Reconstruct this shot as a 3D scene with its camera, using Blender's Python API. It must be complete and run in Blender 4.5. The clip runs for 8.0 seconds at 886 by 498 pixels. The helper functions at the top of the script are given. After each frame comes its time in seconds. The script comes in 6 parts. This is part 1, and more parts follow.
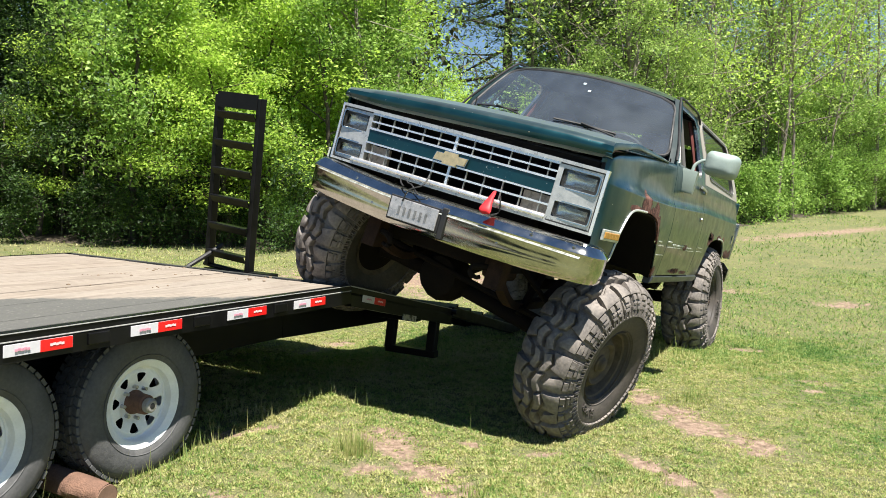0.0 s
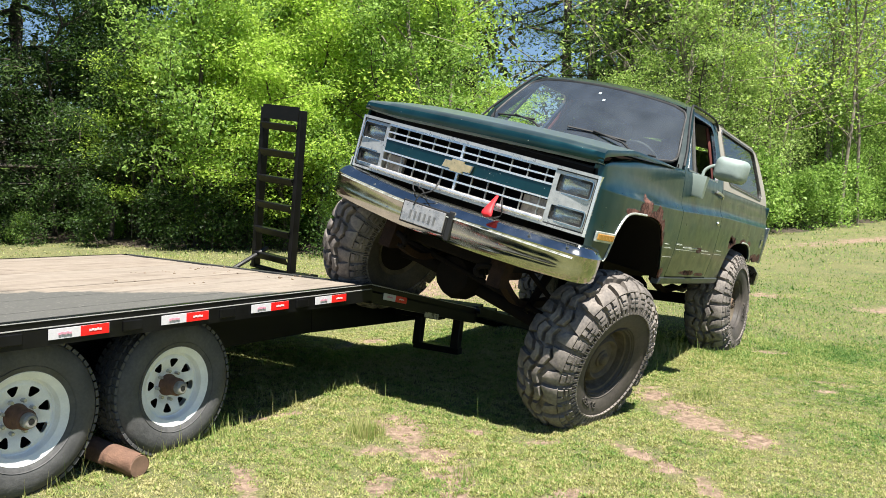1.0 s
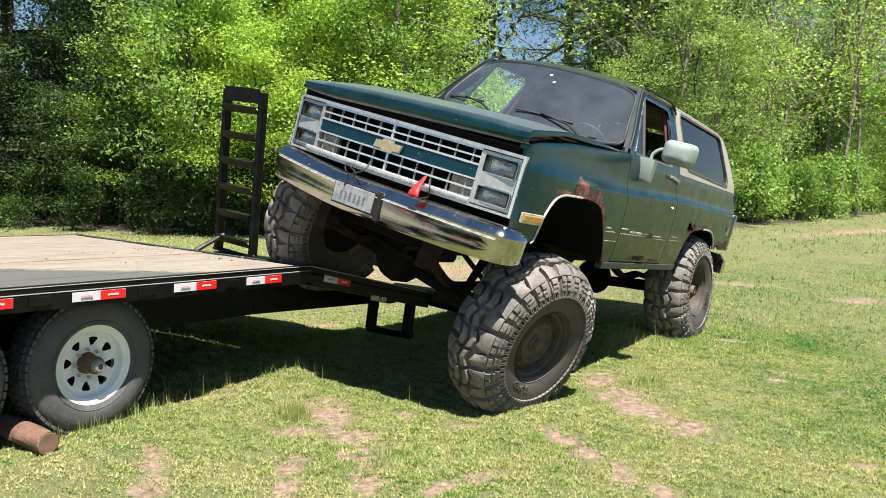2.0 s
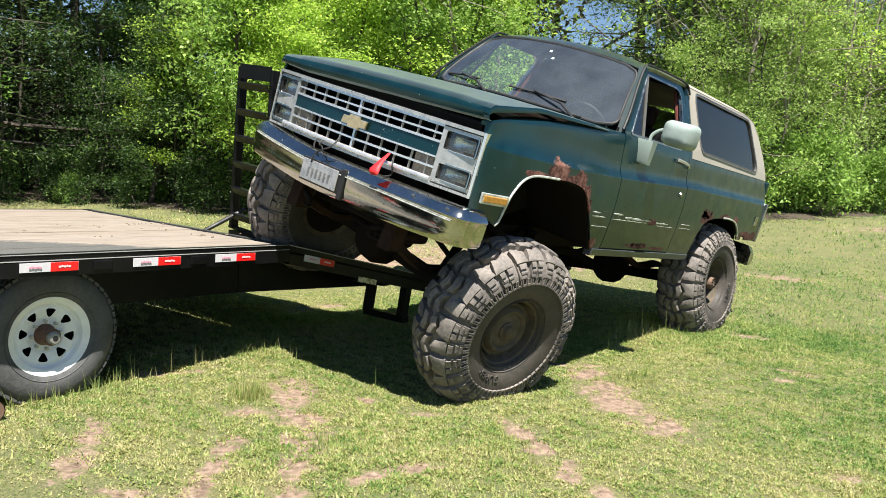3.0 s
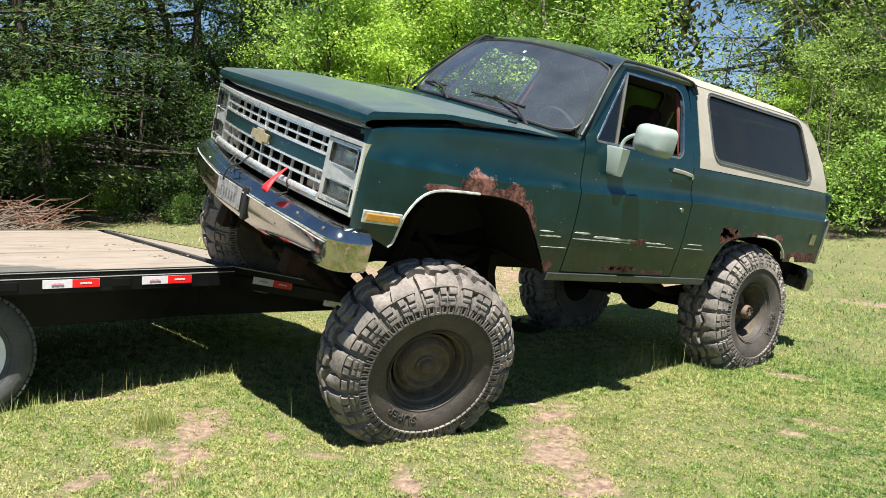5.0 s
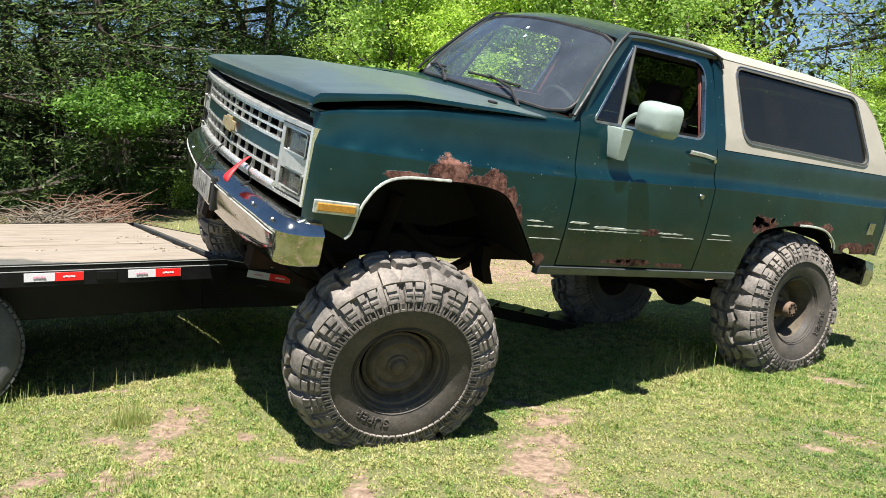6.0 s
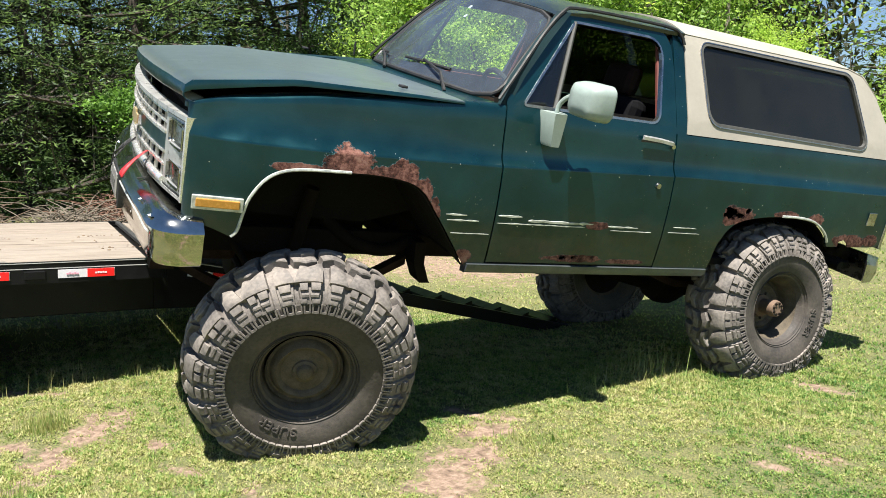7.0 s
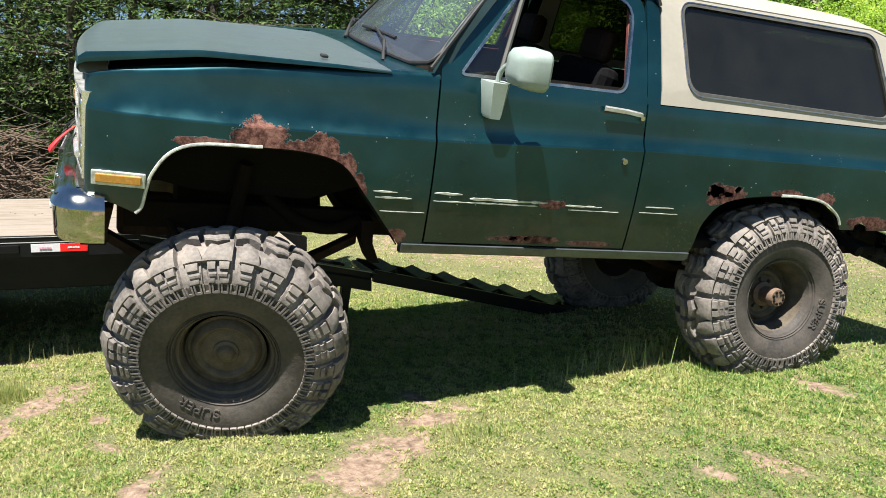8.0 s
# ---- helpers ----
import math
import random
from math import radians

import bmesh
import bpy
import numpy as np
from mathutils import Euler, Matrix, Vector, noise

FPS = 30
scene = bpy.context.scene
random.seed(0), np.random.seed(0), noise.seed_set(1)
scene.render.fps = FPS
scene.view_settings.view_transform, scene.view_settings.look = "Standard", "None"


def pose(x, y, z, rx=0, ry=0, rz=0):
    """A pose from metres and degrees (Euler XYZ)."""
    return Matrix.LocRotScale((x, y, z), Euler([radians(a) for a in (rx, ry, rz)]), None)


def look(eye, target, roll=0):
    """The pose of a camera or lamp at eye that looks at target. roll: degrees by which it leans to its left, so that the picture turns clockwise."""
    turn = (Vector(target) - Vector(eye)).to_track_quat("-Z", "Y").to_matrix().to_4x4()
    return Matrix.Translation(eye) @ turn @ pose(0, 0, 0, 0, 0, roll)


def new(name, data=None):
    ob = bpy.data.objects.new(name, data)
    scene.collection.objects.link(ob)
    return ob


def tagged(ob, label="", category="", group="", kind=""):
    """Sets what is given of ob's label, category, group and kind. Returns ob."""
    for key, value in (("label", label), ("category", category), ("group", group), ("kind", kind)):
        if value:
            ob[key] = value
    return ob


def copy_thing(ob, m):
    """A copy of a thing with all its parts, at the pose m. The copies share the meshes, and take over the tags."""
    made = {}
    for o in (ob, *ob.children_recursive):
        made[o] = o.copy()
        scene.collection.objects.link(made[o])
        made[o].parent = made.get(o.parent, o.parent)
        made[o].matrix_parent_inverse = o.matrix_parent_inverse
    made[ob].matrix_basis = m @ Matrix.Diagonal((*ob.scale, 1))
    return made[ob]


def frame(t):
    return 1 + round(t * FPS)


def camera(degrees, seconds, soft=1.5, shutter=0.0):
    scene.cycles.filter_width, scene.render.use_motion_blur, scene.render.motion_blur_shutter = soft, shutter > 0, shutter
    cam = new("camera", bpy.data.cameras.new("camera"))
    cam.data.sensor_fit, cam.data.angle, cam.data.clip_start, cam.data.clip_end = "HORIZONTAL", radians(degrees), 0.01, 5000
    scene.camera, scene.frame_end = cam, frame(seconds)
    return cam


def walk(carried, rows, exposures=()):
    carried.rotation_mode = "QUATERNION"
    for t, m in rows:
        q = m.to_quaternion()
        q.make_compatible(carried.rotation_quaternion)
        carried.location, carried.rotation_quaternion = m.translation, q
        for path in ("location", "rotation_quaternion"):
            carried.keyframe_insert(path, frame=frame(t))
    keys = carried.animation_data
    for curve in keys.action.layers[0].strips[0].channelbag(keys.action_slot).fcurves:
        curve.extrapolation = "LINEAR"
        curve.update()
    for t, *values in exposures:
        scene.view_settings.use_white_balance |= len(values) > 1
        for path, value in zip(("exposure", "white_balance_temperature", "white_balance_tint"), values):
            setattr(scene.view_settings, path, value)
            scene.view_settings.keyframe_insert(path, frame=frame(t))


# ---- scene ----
EXPO = 1.35
cam = camera(58.6, 8.0, soft=0.9)
METRES, EYE, TILT, LEAN, TURN = 5.474, 1.5, 0.0, 0.0, 0.0
ROWS = [
    (0.0, 0.0, 0.0, 0.0, 0.19, -5.76, -1.92),
    (0.5, 0.0144, -0.0291, 0.0006, 0.76, -5.79, -1.3),
    (1.0, 0.0658, -0.0605, 0.0021, 5.04, -5.45, -1.6),
    (1.5, 0.1102, -0.0658, 0.0008, 6.95, -5.32, -1.32),
    (2.0, 0.1538, -0.0419, -0.0056, 5.91, -6.21, -2.05),
    (3.5, 0.3208, 0.0405, -0.0101, 14.81, -7.81, -2.9),
    (4.0, 0.3713, 0.0823, -0.0096, 16.34, -7.93, -2.31),
    (4.5, 0.4291, 0.1235, -0.0065, 19.63, -6.86, -1.83),
    (6.0, 0.5524, 0.2662, -0.0108, 30.13, -7.3, -0.52),
    (6.5, 0.5939, 0.3226, -0.0199, 33.24, -7.31, 0.23),
    (7.0, 0.635, 0.3822, -0.0161, 34.74, -7.67, 0.56),
    (7.5, 0.6925, 0.436, -0.0186, 38.82, -8.99, 0.87),
    (8.0, 0.7242, 0.5023, -0.0222, 42.28, -9.16, 0.96),
]
walk(cam, [(t, pose(0, 0, EYE, TILT, LEAN, TURN) @ pose(METRES * x, METRES * y, METRES * z, 90 + pitch, roll, yaw)) for t, x, y, z, yaw, pitch, roll in ROWS],
     exposures=[(0.0, EXPO), (4.5, EXPO), (6.5, EXPO * 1.04), (8.0, EXPO * 1.06)])

# ---- light: a high spring sun behind the first camera place, and the sky ----
SUN = Vector((0.166, -0.379, 1.0)).normalized()
world = bpy.data.worlds.new("sky")
scene.world = world
world.use_nodes = True
wn = world.node_tree.nodes
sky = wn.new("ShaderNodeTexSky")
sky.sky_type, sky.sun_disc = "NISHITA", False
sky.sun_elevation = math.asin(SUN.z)
sky.sun_rotation = math.atan2(SUN.x, SUN.y)
sky.air_density, sky.dust_density, sky.ozone_density = 1.0, 0.0, 6.0
wn["Background"].inputs["Strength"].default_value = 0.044
world.node_tree.links.new(sky.outputs[0], wn["Background"].inputs["Color"])
sun = new("sun", bpy.data.lights.new("sun", "SUN"))
sun.data.energy, sun.data.angle, sun.data.color = 5.1, radians(0.55), (1.0, 0.955, 0.88)
sun.matrix_world = look(SUN * 60, (0, 0, 0))


# ---- materials ----
class Mat:
    """A small builder for node materials."""

    def __init__(self, name, base=(0.5, 0.5, 0.5), rough=0.5, metal=0.0, coat=0.0, spec=0.5):
        self.m = bpy.data.materials.new(name)
        self.m.use_nodes = True
        self.t = self.m.node_tree
        self.p = self.t.nodes["Principled BSDF"]
        self.set("Base Color", (*base, 1))
        self.set("Roughness", rough)
        self.set("Metallic", metal)
        self.set("Coat Weight", coat)
        self.set("Specular IOR Level", spec)
        self.co = None

    def set(self, key, value):
        if isinstance(value, bpy.types.NodeSocket):
            self.t.links.new(value, self.p.inputs[key])
        else:
            self.p.inputs[key].default_value = value
        return self

    def node(self, kind, links=None, operation="", data_type=""):
        n = self.t.nodes.new(kind)
        if operation:
            n.operation = operation
        if data_type:
            n.data_type = data_type
        for k, v in (links or {}).items():
            if isinstance(v, bpy.types.NodeSocket):
                self.t.links.new(v, n.inputs[k])
            else:
                n.inputs[k].default_value = v
        return n

    def coords(self):
        if self.co is None:
            self.co = self.node("ShaderNodeTexCoord").outputs["Object"]
        return self.co

    def noise(self, scale, detail=4, rough=0.55, stretch=None, dist=0.0):
        co = self.coords()
        if stretch:
            co = self.node("ShaderNodeMapping", {"Vector": co, "Scale": stretch}).outputs[0]
        return self.node("ShaderNodeTexNoise", {"Vector": co, "Scale": scale, "Detail": detail, "Roughness": rough, "Distortion": dist}).outputs["Fac"]

    def ramp(self, fac, *stops):
        n = self.node("ShaderNodeValToRGB", {"Fac": fac})
        while len(n.color_ramp.elements) < len(stops):
            n.color_ramp.elements.new(0.5)
        for e, (pos, col) in zip(n.color_ramp.elements, stops):
            e.position = pos
            e.color = (*col, 1) if isinstance(col, tuple) else (col, col, col, 1)
        return n.outputs["Color"]

    def mix(self, fac, a, b):
        n = self.node("ShaderNodeMix", data_type="RGBA")
        for i, v in ((0, fac), (6, a), (7, b)):
            if isinstance(v, bpy.types.NodeSocket):
                self.t.links.new(v, n.inputs[i])
            else:
                n.inputs[i].default_value = (*v, 1) if isinstance(v, tuple) else v
        return n.outputs[2]

    def math(self, op, a, b=0.0, c=0.0):
        return self.node("ShaderNodeMath", {0: a, 1: b, 2: c}, operation=op).outputs[0]

    def bump(self, height, strength=0.3, distance=0.01):
        self.set("Normal", self.node("ShaderNodeBump", {"Height": height, "Strength": strength, "Distance": distance}).outputs[0])
        return self

    def ellipses(self, blobs, wobble, a=0, b=2):
        """0 inside any of the blobs (u, v, ru, rv) of two object axes, rising past 1 outside; wobble is added."""
        sep = self.node("ShaderNodeSeparateXYZ", {0: self.coords()}).outputs
        out = None
        for u, v, ru, rv in blobs:
            du = self.math("DIVIDE", self.math("SUBTRACT", sep[a], u), ru)
            dv = self.math("DIVIDE", self.math("SUBTRACT", sep[b], v), rv)
            d = self.math("SQRT", self.math("ADD", self.math("MULTIPLY", du, du), self.math("MULTIPLY", dv, dv)))
            out = d if out is None else self.math("MINIMUM", out, d)
        return self.math("ADD", out, wobble)


def simple(name, base, rough=0.5, metal=0.0, vary=0.25, scale=12, bump=0.15, coat=0.0, spec=0.5, dist=0.004):
    """A plain surface with two scales of variation and a fine relief."""
    s = Mat(name, base, rough, metal, coat, spec)
    n = s.noise(scale, 5)
    n2 = s.noise(scale * 9, 3)
    both = s.math("ADD", s.math("MULTIPLY", n, 0.65), s.math("MULTIPLY", n2, 0.35))
    lo, hi = tuple(c * (1 - vary) for c in base), tuple(min(1, c * (1 + vary)) for c in base)
    s.set("Base Color", s.ramp(both, (0.3, lo), (0.7, hi)))
    s.set("Roughness", s.ramp(n, (0.3, max(0.02, rough - 0.1)), (0.7, min(1, rough + 0.1))))
    if bump:
        s.bump(both, bump, dist)
    return s.m


def make_paint(name, base, blobs=(), holes=(), fade=0.3, chips=True, sheen=0.0):
    """Old metallic car paint, faded and chipped, with rust where the blobs lie and holes rusted through."""
    s = Mat(name, base, 0.42, 0.65, 0.5, 0.3)
    s.set("Coat Roughness", 0.11)
    s.set("Coat IOR", 1.52)
    if sheen:
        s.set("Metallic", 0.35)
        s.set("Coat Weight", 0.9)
        s.set("Sheen Weight", sheen)
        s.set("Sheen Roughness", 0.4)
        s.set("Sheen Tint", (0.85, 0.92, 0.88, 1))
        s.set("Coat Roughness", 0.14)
    big = s.noise(2.2, 5, 0.6)
    fine = s.noise(160, 2)
    col = s.ramp(big, (0.3, tuple(c * (1 - fade) for c in base)), (0.72, tuple(c * (1 + fade) + 0.004 for c in base)))
    dust = s.ramp(s.noise(7, 6, 0.7), (0.5, 0.0), (0.85, 0.09))
    col = s.mix(dust, col, (0.09, 0.085, 0.06))
    # brown towards the sills: road dirt, with the ground's reflection painted in
    low = s.node("ShaderNodeSeparateXYZ", {0: s.coords()}).outputs[2]
    film = s.math("MULTIPLY", s.ramp(s.math("ADD", low, s.math("MULTIPLY", s.noise(4.0, 6, 0.7), 0.22)), (0.0, 0.42), (0.06, 0.24), (0.16, 0.0)), s.ramp(s.noise(26, 5, 0.7), (0.3, 0.5), (0.65, 1.0)))
    col = s.mix(film, col, (0.115, 0.085, 0.060))
    if chips:
        vor = s.node("ShaderNodeTexVoronoi", {"Vector": s.coords(), "Scale": 22.0}).outputs["Distance"]
        pick = s.ramp(s.noise(5.5, 2), (0.50, 0.0), (0.58, 1.0))
        chip = s.math("MULTIPLY", s.ramp(vor, (0.05, 1.0), (0.075, 0.0)), pick)
        vor = s.node("ShaderNodeTexVoronoi", {"Vector": s.coords(), "Scale": 75.0}).outputs["Distance"]
        pick = s.ramp(s.noise(3.4, 4, 0.7), (0.61, 0.0), (0.68, 1.0))
        chip = s.math("MAXIMUM", chip, s.math("MULTIPLY", s.ramp(vor, (0.10, 0.8), (0.15, 0.0)), pick))
        col = s.mix(chip, col, (0.55, 0.55, 0.5))
    rough = s.ramp(s.noise(9, 5), (0.3, 0.26), (0.75, 0.5))
    if blobs:
        wob = s.math("ADD", s.math("MULTIPLY", s.math("SUBTRACT", s.noise(13, 3, 0.5), 0.5), 1.1), s.math("MULTIPLY", s.math("SUBTRACT", s.noise(70, 5, 0.7), 0.5), 0.75))
        d = s.ellipses(blobs, wob)
        rust = s.ramp(d, (0.93, 1.0), (1.03, 0.0))
        n = s.noise(45, 6, 0.7)
        rcol = s.ramp(s.math("ADD", s.math("MULTIPLY", n, 0.65), s.math("MULTIPLY", s.noise(9, 3), 0.35)), (0.38, (0.012, 0.006, 0.005)), (0.47, (0.080, 0.032, 0.024)), (0.56, (0.19, 0.088, 0.068)), (0.66, (0.25, 0.140, 0.112)))
        col = s.mix(rust, col, rcol)
        rough = s.mix(rust, rough, (0.9, 0.9, 0.9))
        s.set("Coat Weight", s.ramp(d, (0.93, 0.0), (1.03, 0.5)))
        s.set("Metallic", s.ramp(d, (0.93, 0.0), (1.03, 0.65)))
        s.bump(s.math("ADD", s.math("MULTIPLY", rust, s.math("ADD", n, 0.5)), s.math("MULTIPLY", fine, 0.03)), 0.55, 0.006)
    else:
        s.bump(fine, 0.02, 0.001)
    if holes:
        wob = s.math("MULTIPLY", s.math("SUBTRACT", s.noise(38, 4, 0.6), 0.5), 2.2)
        s.set("Alpha", s.ramp(s.ellipses(holes, wob), (0.96, 0.0), (0.99, 1.0)))
    s.set("Base Color", col)
    s.set("Roughness", rough)
    return s.m


GREEN = (0.003, 0.040, 0.050)
RUST_FRONT = ((-0.64, 0.165, 0.115, 0.095), (-0.76, 0.135, 0.12, 0.05), (-0.90, 0.150, 0.085, 0.075), (-1.0, 0.085, 0.055, 0.075), (-1.075, -0.02, 0.03, 0.10), (-0.42, 0.15, 0.13, 0.022), (-1.27, -0.22, 0.05, 0.05))
RUST_REAR = ((-3.05, 0.07, 0.10, 0.06), (-2.96, 0.075, 0.07, 0.06), (-3.42, 0.09, 0.12, 0.03), (-3.68, 0.075, 0.08, 0.04), (-4.05, -0.05, 0.16, 0.05), (-4.25, -0.03, 0.08, 0.04))
HOLES_REAR = ((-2.955, 0.088, 0.055, 0.036), (-3.035, 0.075, 0.030, 0.014), (-3.09, 0.105, 0.018, 0.018), (-4.0, -0.07, 0.05, 0.03))
RUST_DOOR = ((-1.93, -0.215, 0.20, 0.022), (-2.27, -0.225, 0.14, 0.016), (-2.03, -0.028, 0.07, 0.022))
HOLES_DOOR = ((-1.86, -0.212, 0.02, 0.010), (-1.93, -0.21, 0.015, 0.010))
M_fender = make_paint("green_paint_fender", GREEN, RUST_FRONT)
M_quarter = make_paint("green_paint_quarter", GREEN, RUST_REAR, HOLES_REAR)
M_door = make_paint("green_paint_door", GREEN, RUST_DOOR, HOLES_DOOR)
M_green = make_paint("green_paint", GREEN)
M_hood = make_paint("green_paint_faded", (0.006, 0.024, 0.028), fade=0.45, sheen=0.85)
M_roofpaint = make_paint("green_paint_roof", (0.007, 0.016, 0.019), chips=False, sheen=0.15)
M_dullgreen = simple("dull_green_paint", (0.004, 0.018, 0.021), 0.6, vary=0.3, scale=6, bump=0.04, spec=0.25)
M_cream = simple("cream_hardtop", (0.325, 0.300, 0.252), 0.55, vary=0.10, scale=4, bump=0.06)
M_chrome = simple("worn_chrome", (0.52, 0.52, 0.49), 0.13, 1.0, vary=0.22, scale=7, bump=0.03)
M_bumper = simple("weathered_bumper_chrome", (0.50, 0.50, 0.46), 0.13, 1.0, vary=0.25, scale=5, bump=0.03)
M_dullchrome = simple("dulled_chrome", (0.42, 0.41, 0.40), 0.28, 1.0, vary=0.3, scale=14, bump=0.05)
M_silver = simple("silver_plastic", (0.50, 0.50, 0.485), 0.33, 0.6, vary=0.25, scale=20, bump=0.02)
M_grille = simple("bright_grille_bar", (0.82, 0.81, 0.79), 0.24, 0.75, vary=0.15, scale=25, bump=0.03)
M_black = simple("black_plastic", (0.012, 0.012, 0.012), 0.6, vary=0.4, scale=18)
# near-black that paints the shade of arches, jambs and other recesses
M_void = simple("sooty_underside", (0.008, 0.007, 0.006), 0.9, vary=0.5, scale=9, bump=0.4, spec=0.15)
# extra-deep black, so the space behind the grille looks unlit even in sun
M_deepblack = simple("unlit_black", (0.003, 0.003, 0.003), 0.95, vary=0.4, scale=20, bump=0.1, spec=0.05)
# grime and rust, darkened further for the shade under the truck
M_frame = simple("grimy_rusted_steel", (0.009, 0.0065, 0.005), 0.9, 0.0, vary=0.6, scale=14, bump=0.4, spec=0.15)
M_rustspring = simple("brown_rusted_spring_steel", (0.030, 0.017, 0.011), 0.9, 0.0, vary=0.6, scale=18, bump=0.4, spec=0.15)
M_wheel = simple("dark_dusty_wheel_steel", (0.098, 0.080, 0.058), 0.8, 0.1, vary=0.5, scale=18, bump=0.3, spec=0.25)
M_rustmetal = simple("brown_rusted_hub", (0.16, 0.085, 0.055), 0.8, 0.2, vary=0.5, scale=40, bump=0.5)
M_hubdust = simple("dusty_tan_hub", (0.15, 0.098, 0.066), 0.85, vary=0.4, scale=40, bump=0.4)
M_cloudy = simple("cloudy_brown_lens", (0.22, 0.185, 0.15), 0.3, vary=0.4, scale=50, bump=0.15, coat=0.3)
M_gold = simple("gold_emblem", (0.66, 0.52, 0.30), 0.35, 0.7, vary=0.25, scale=30, bump=0.05)
M_amber = simple("amber_lens", (0.44, 0.21, 0.035), 0.25, vary=0.2, scale=60, bump=0.1, coat=0.5)
M_red = simple("red_rag", (0.50, 0.012, 0.018), 0.6, vary=0.3, scale=30)
M_redlens = simple("red_lens", (0.35, 0.01, 0.01), 0.2, vary=0.2, scale=60, coat=0.6)
M_mirrorcase = simple("pale_green_mirror_shell", (0.25, 0.305, 0.28), 0.45, vary=0.12, scale=10, bump=0.03)
# cabin vinyl and cloth are both set near black
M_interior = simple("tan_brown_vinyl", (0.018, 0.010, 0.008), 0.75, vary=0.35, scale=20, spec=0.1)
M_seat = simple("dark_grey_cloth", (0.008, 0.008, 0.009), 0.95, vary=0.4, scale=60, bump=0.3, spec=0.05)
M_redtrim = simple("maroon_interior_trim", (0.12, 0.030, 0.022), 0.6, vary=0.3, scale=20)
M_trim = simple("scuffed_bright_moulding", (0.50, 0.52, 0.48), 0.4, 0.4, vary=0.5, scale=30, bump=0.1)
M_rocker = simple("grey_rocker_moulding", (0.10, 0.115, 0.125), 0.38, 0.5, vary=0.35, scale=8, bump=0.06)
M_plate = simple("grimy_plate", (0.46, 0.44, 0.43), 0.30, 0.6, vary=0.40, scale=22, bump=0.08)
M_worn = simple("worn_print", (0.20, 0.20, 0.195), 0.4, 0.5, vary=0.5, scale=22)
M_rubbertrim = simple("grey_window_gasket", (0.06, 0.06, 0.055), 0.7, vary=0.4, scale=40)
M_white = simple("white_painted_wheel", (0.87, 0.87, 0.86), 0.4, vary=0.10, scale=12, bump=0.04)
M_steelblack = simple("black_painted_steel", (0.004, 0.004, 0.0045), 0.40, vary=0.5, scale=10, bump=0.12, coat=0.0, spec=0.25)
M_hubgrey = simple("grey_hub_cap", (0.30, 0.29, 0.27), 0.5, 0.3, vary=0.3, scale=40, bump=0.1)
M_whiteline = simple("white_pinstripe", (0.36, 0.36, 0.34), 0.5, vary=0.2, scale=30)
M_reflwhite = simple("white_reflector_tape", (0.58, 0.57, 0.59), 0.35, vary=0.08, scale=60, bump=0.05)
M_reflred = simple("red_reflector_tape", (0.72, 0.012, 0.012), 0.35, vary=0.12, scale=60, bump=0.05)
M_pink = simple("faded_pink_print", (0.60, 0.27, 0.35), 0.5)
M_palemark = simple("pale_print", (0.8, 0.55, 0.55), 0.5)
M_clod = simple("dried_mud", (0.16, 0.115, 0.075), 0.95, vary=0.4, scale=40, bump=0.5)
M_pale_sticker = simple("pale_blue_sticker", (0.5, 0.55, 0.6), 0.5)
M_stem = simple("thin_grey_stem", (0.15, 0.125, 0.095), 0.9, vary=0.4, scale=9, bump=0.4)
M_dried = simple("dry_dead_brush", (0.115, 0.080, 0.056), 0.9, vary=0.4, scale=30)
M_bark = simple("grey_brown_bark", (0.055, 0.044, 0.034), 0.9, vary=0.5, scale=7, bump=0.7, dist=0.03)
M_palebark = simple("pale_bark", (0.20, 0.172, 0.14), 0.9, vary=0.4, scale=7, bump=0.6, dist=0.02)
# leaf litter colour, taken darker to include the shade of the trees
M_litter = simple("dark_leaf_litter", (0.050, 0.038, 0.024), 0.95, vary=0.6, scale=5, bump=0.8, dist=0.03)
M_log = simple("cut_log_bark", (0.15, 0.083, 0.056), 0.9, vary=0.5, scale=14, bump=0.7, dist=0.02)
M_logend = simple("sawn_log_end", (0.21, 0.125, 0.085), 0.9, vary=0.3, scale=30, bump=0.3)


def make_rubber(name, base, dusty):
    s = Mat(name, base, 0.75)
    n, n2 = s.noise(7, 6, 0.65), s.noise(60, 4)
    dust = s.ramp(s.math("ADD", s.math("MULTIPLY", n, 0.7), s.math("MULTIPLY", n2, 0.3)), (0.40, 0.0), (0.68, 1.0))
    s.set("Base Color", s.mix(s.math("MULTIPLY", dust, 0.75), base, dusty))
    s.set("Roughness", s.ramp(n, (0.3, 0.6), (0.7, 0.9)))
    return s.bump(s.math("ADD", s.math("ADD", n2, s.math("MULTIPLY", s.noise(22, 4), 0.7)), s.math("MULTIPLY", s.noise(260, 2), 0.4)), 0.45, 0.004).m


M_mudtyre = make_rubber("dusty_tyre_rubber", (0.092, 0.082, 0.075), (0.335, 0.293, 0.256))
M_sidewall = make_rubber("tyre_sidewall_rubber", (0.038, 0.033, 0.029), (0.115, 0.097, 0.080))
M_roadtyre = make_rubber("road_tyre_rubber", (0.056, 0.057, 0.059), (0.135, 0.133, 0.130))


def make_glass(name, tint, gloss=0.02, haze=0.0, base=(0.1, 0.1, 0.1), face=0.045):
    """A thin pane: tinted see-through, with a mirror gloss that grows at grazing angles, and a film of dust and haze in
    the base colour.
    """
    s = Mat(name, base, 0.6)
    t = s.t
    out = t.nodes["Material Output"]
    clear = s.node("ShaderNodeBsdfTransparent", {"Color": (*tint, 1)})
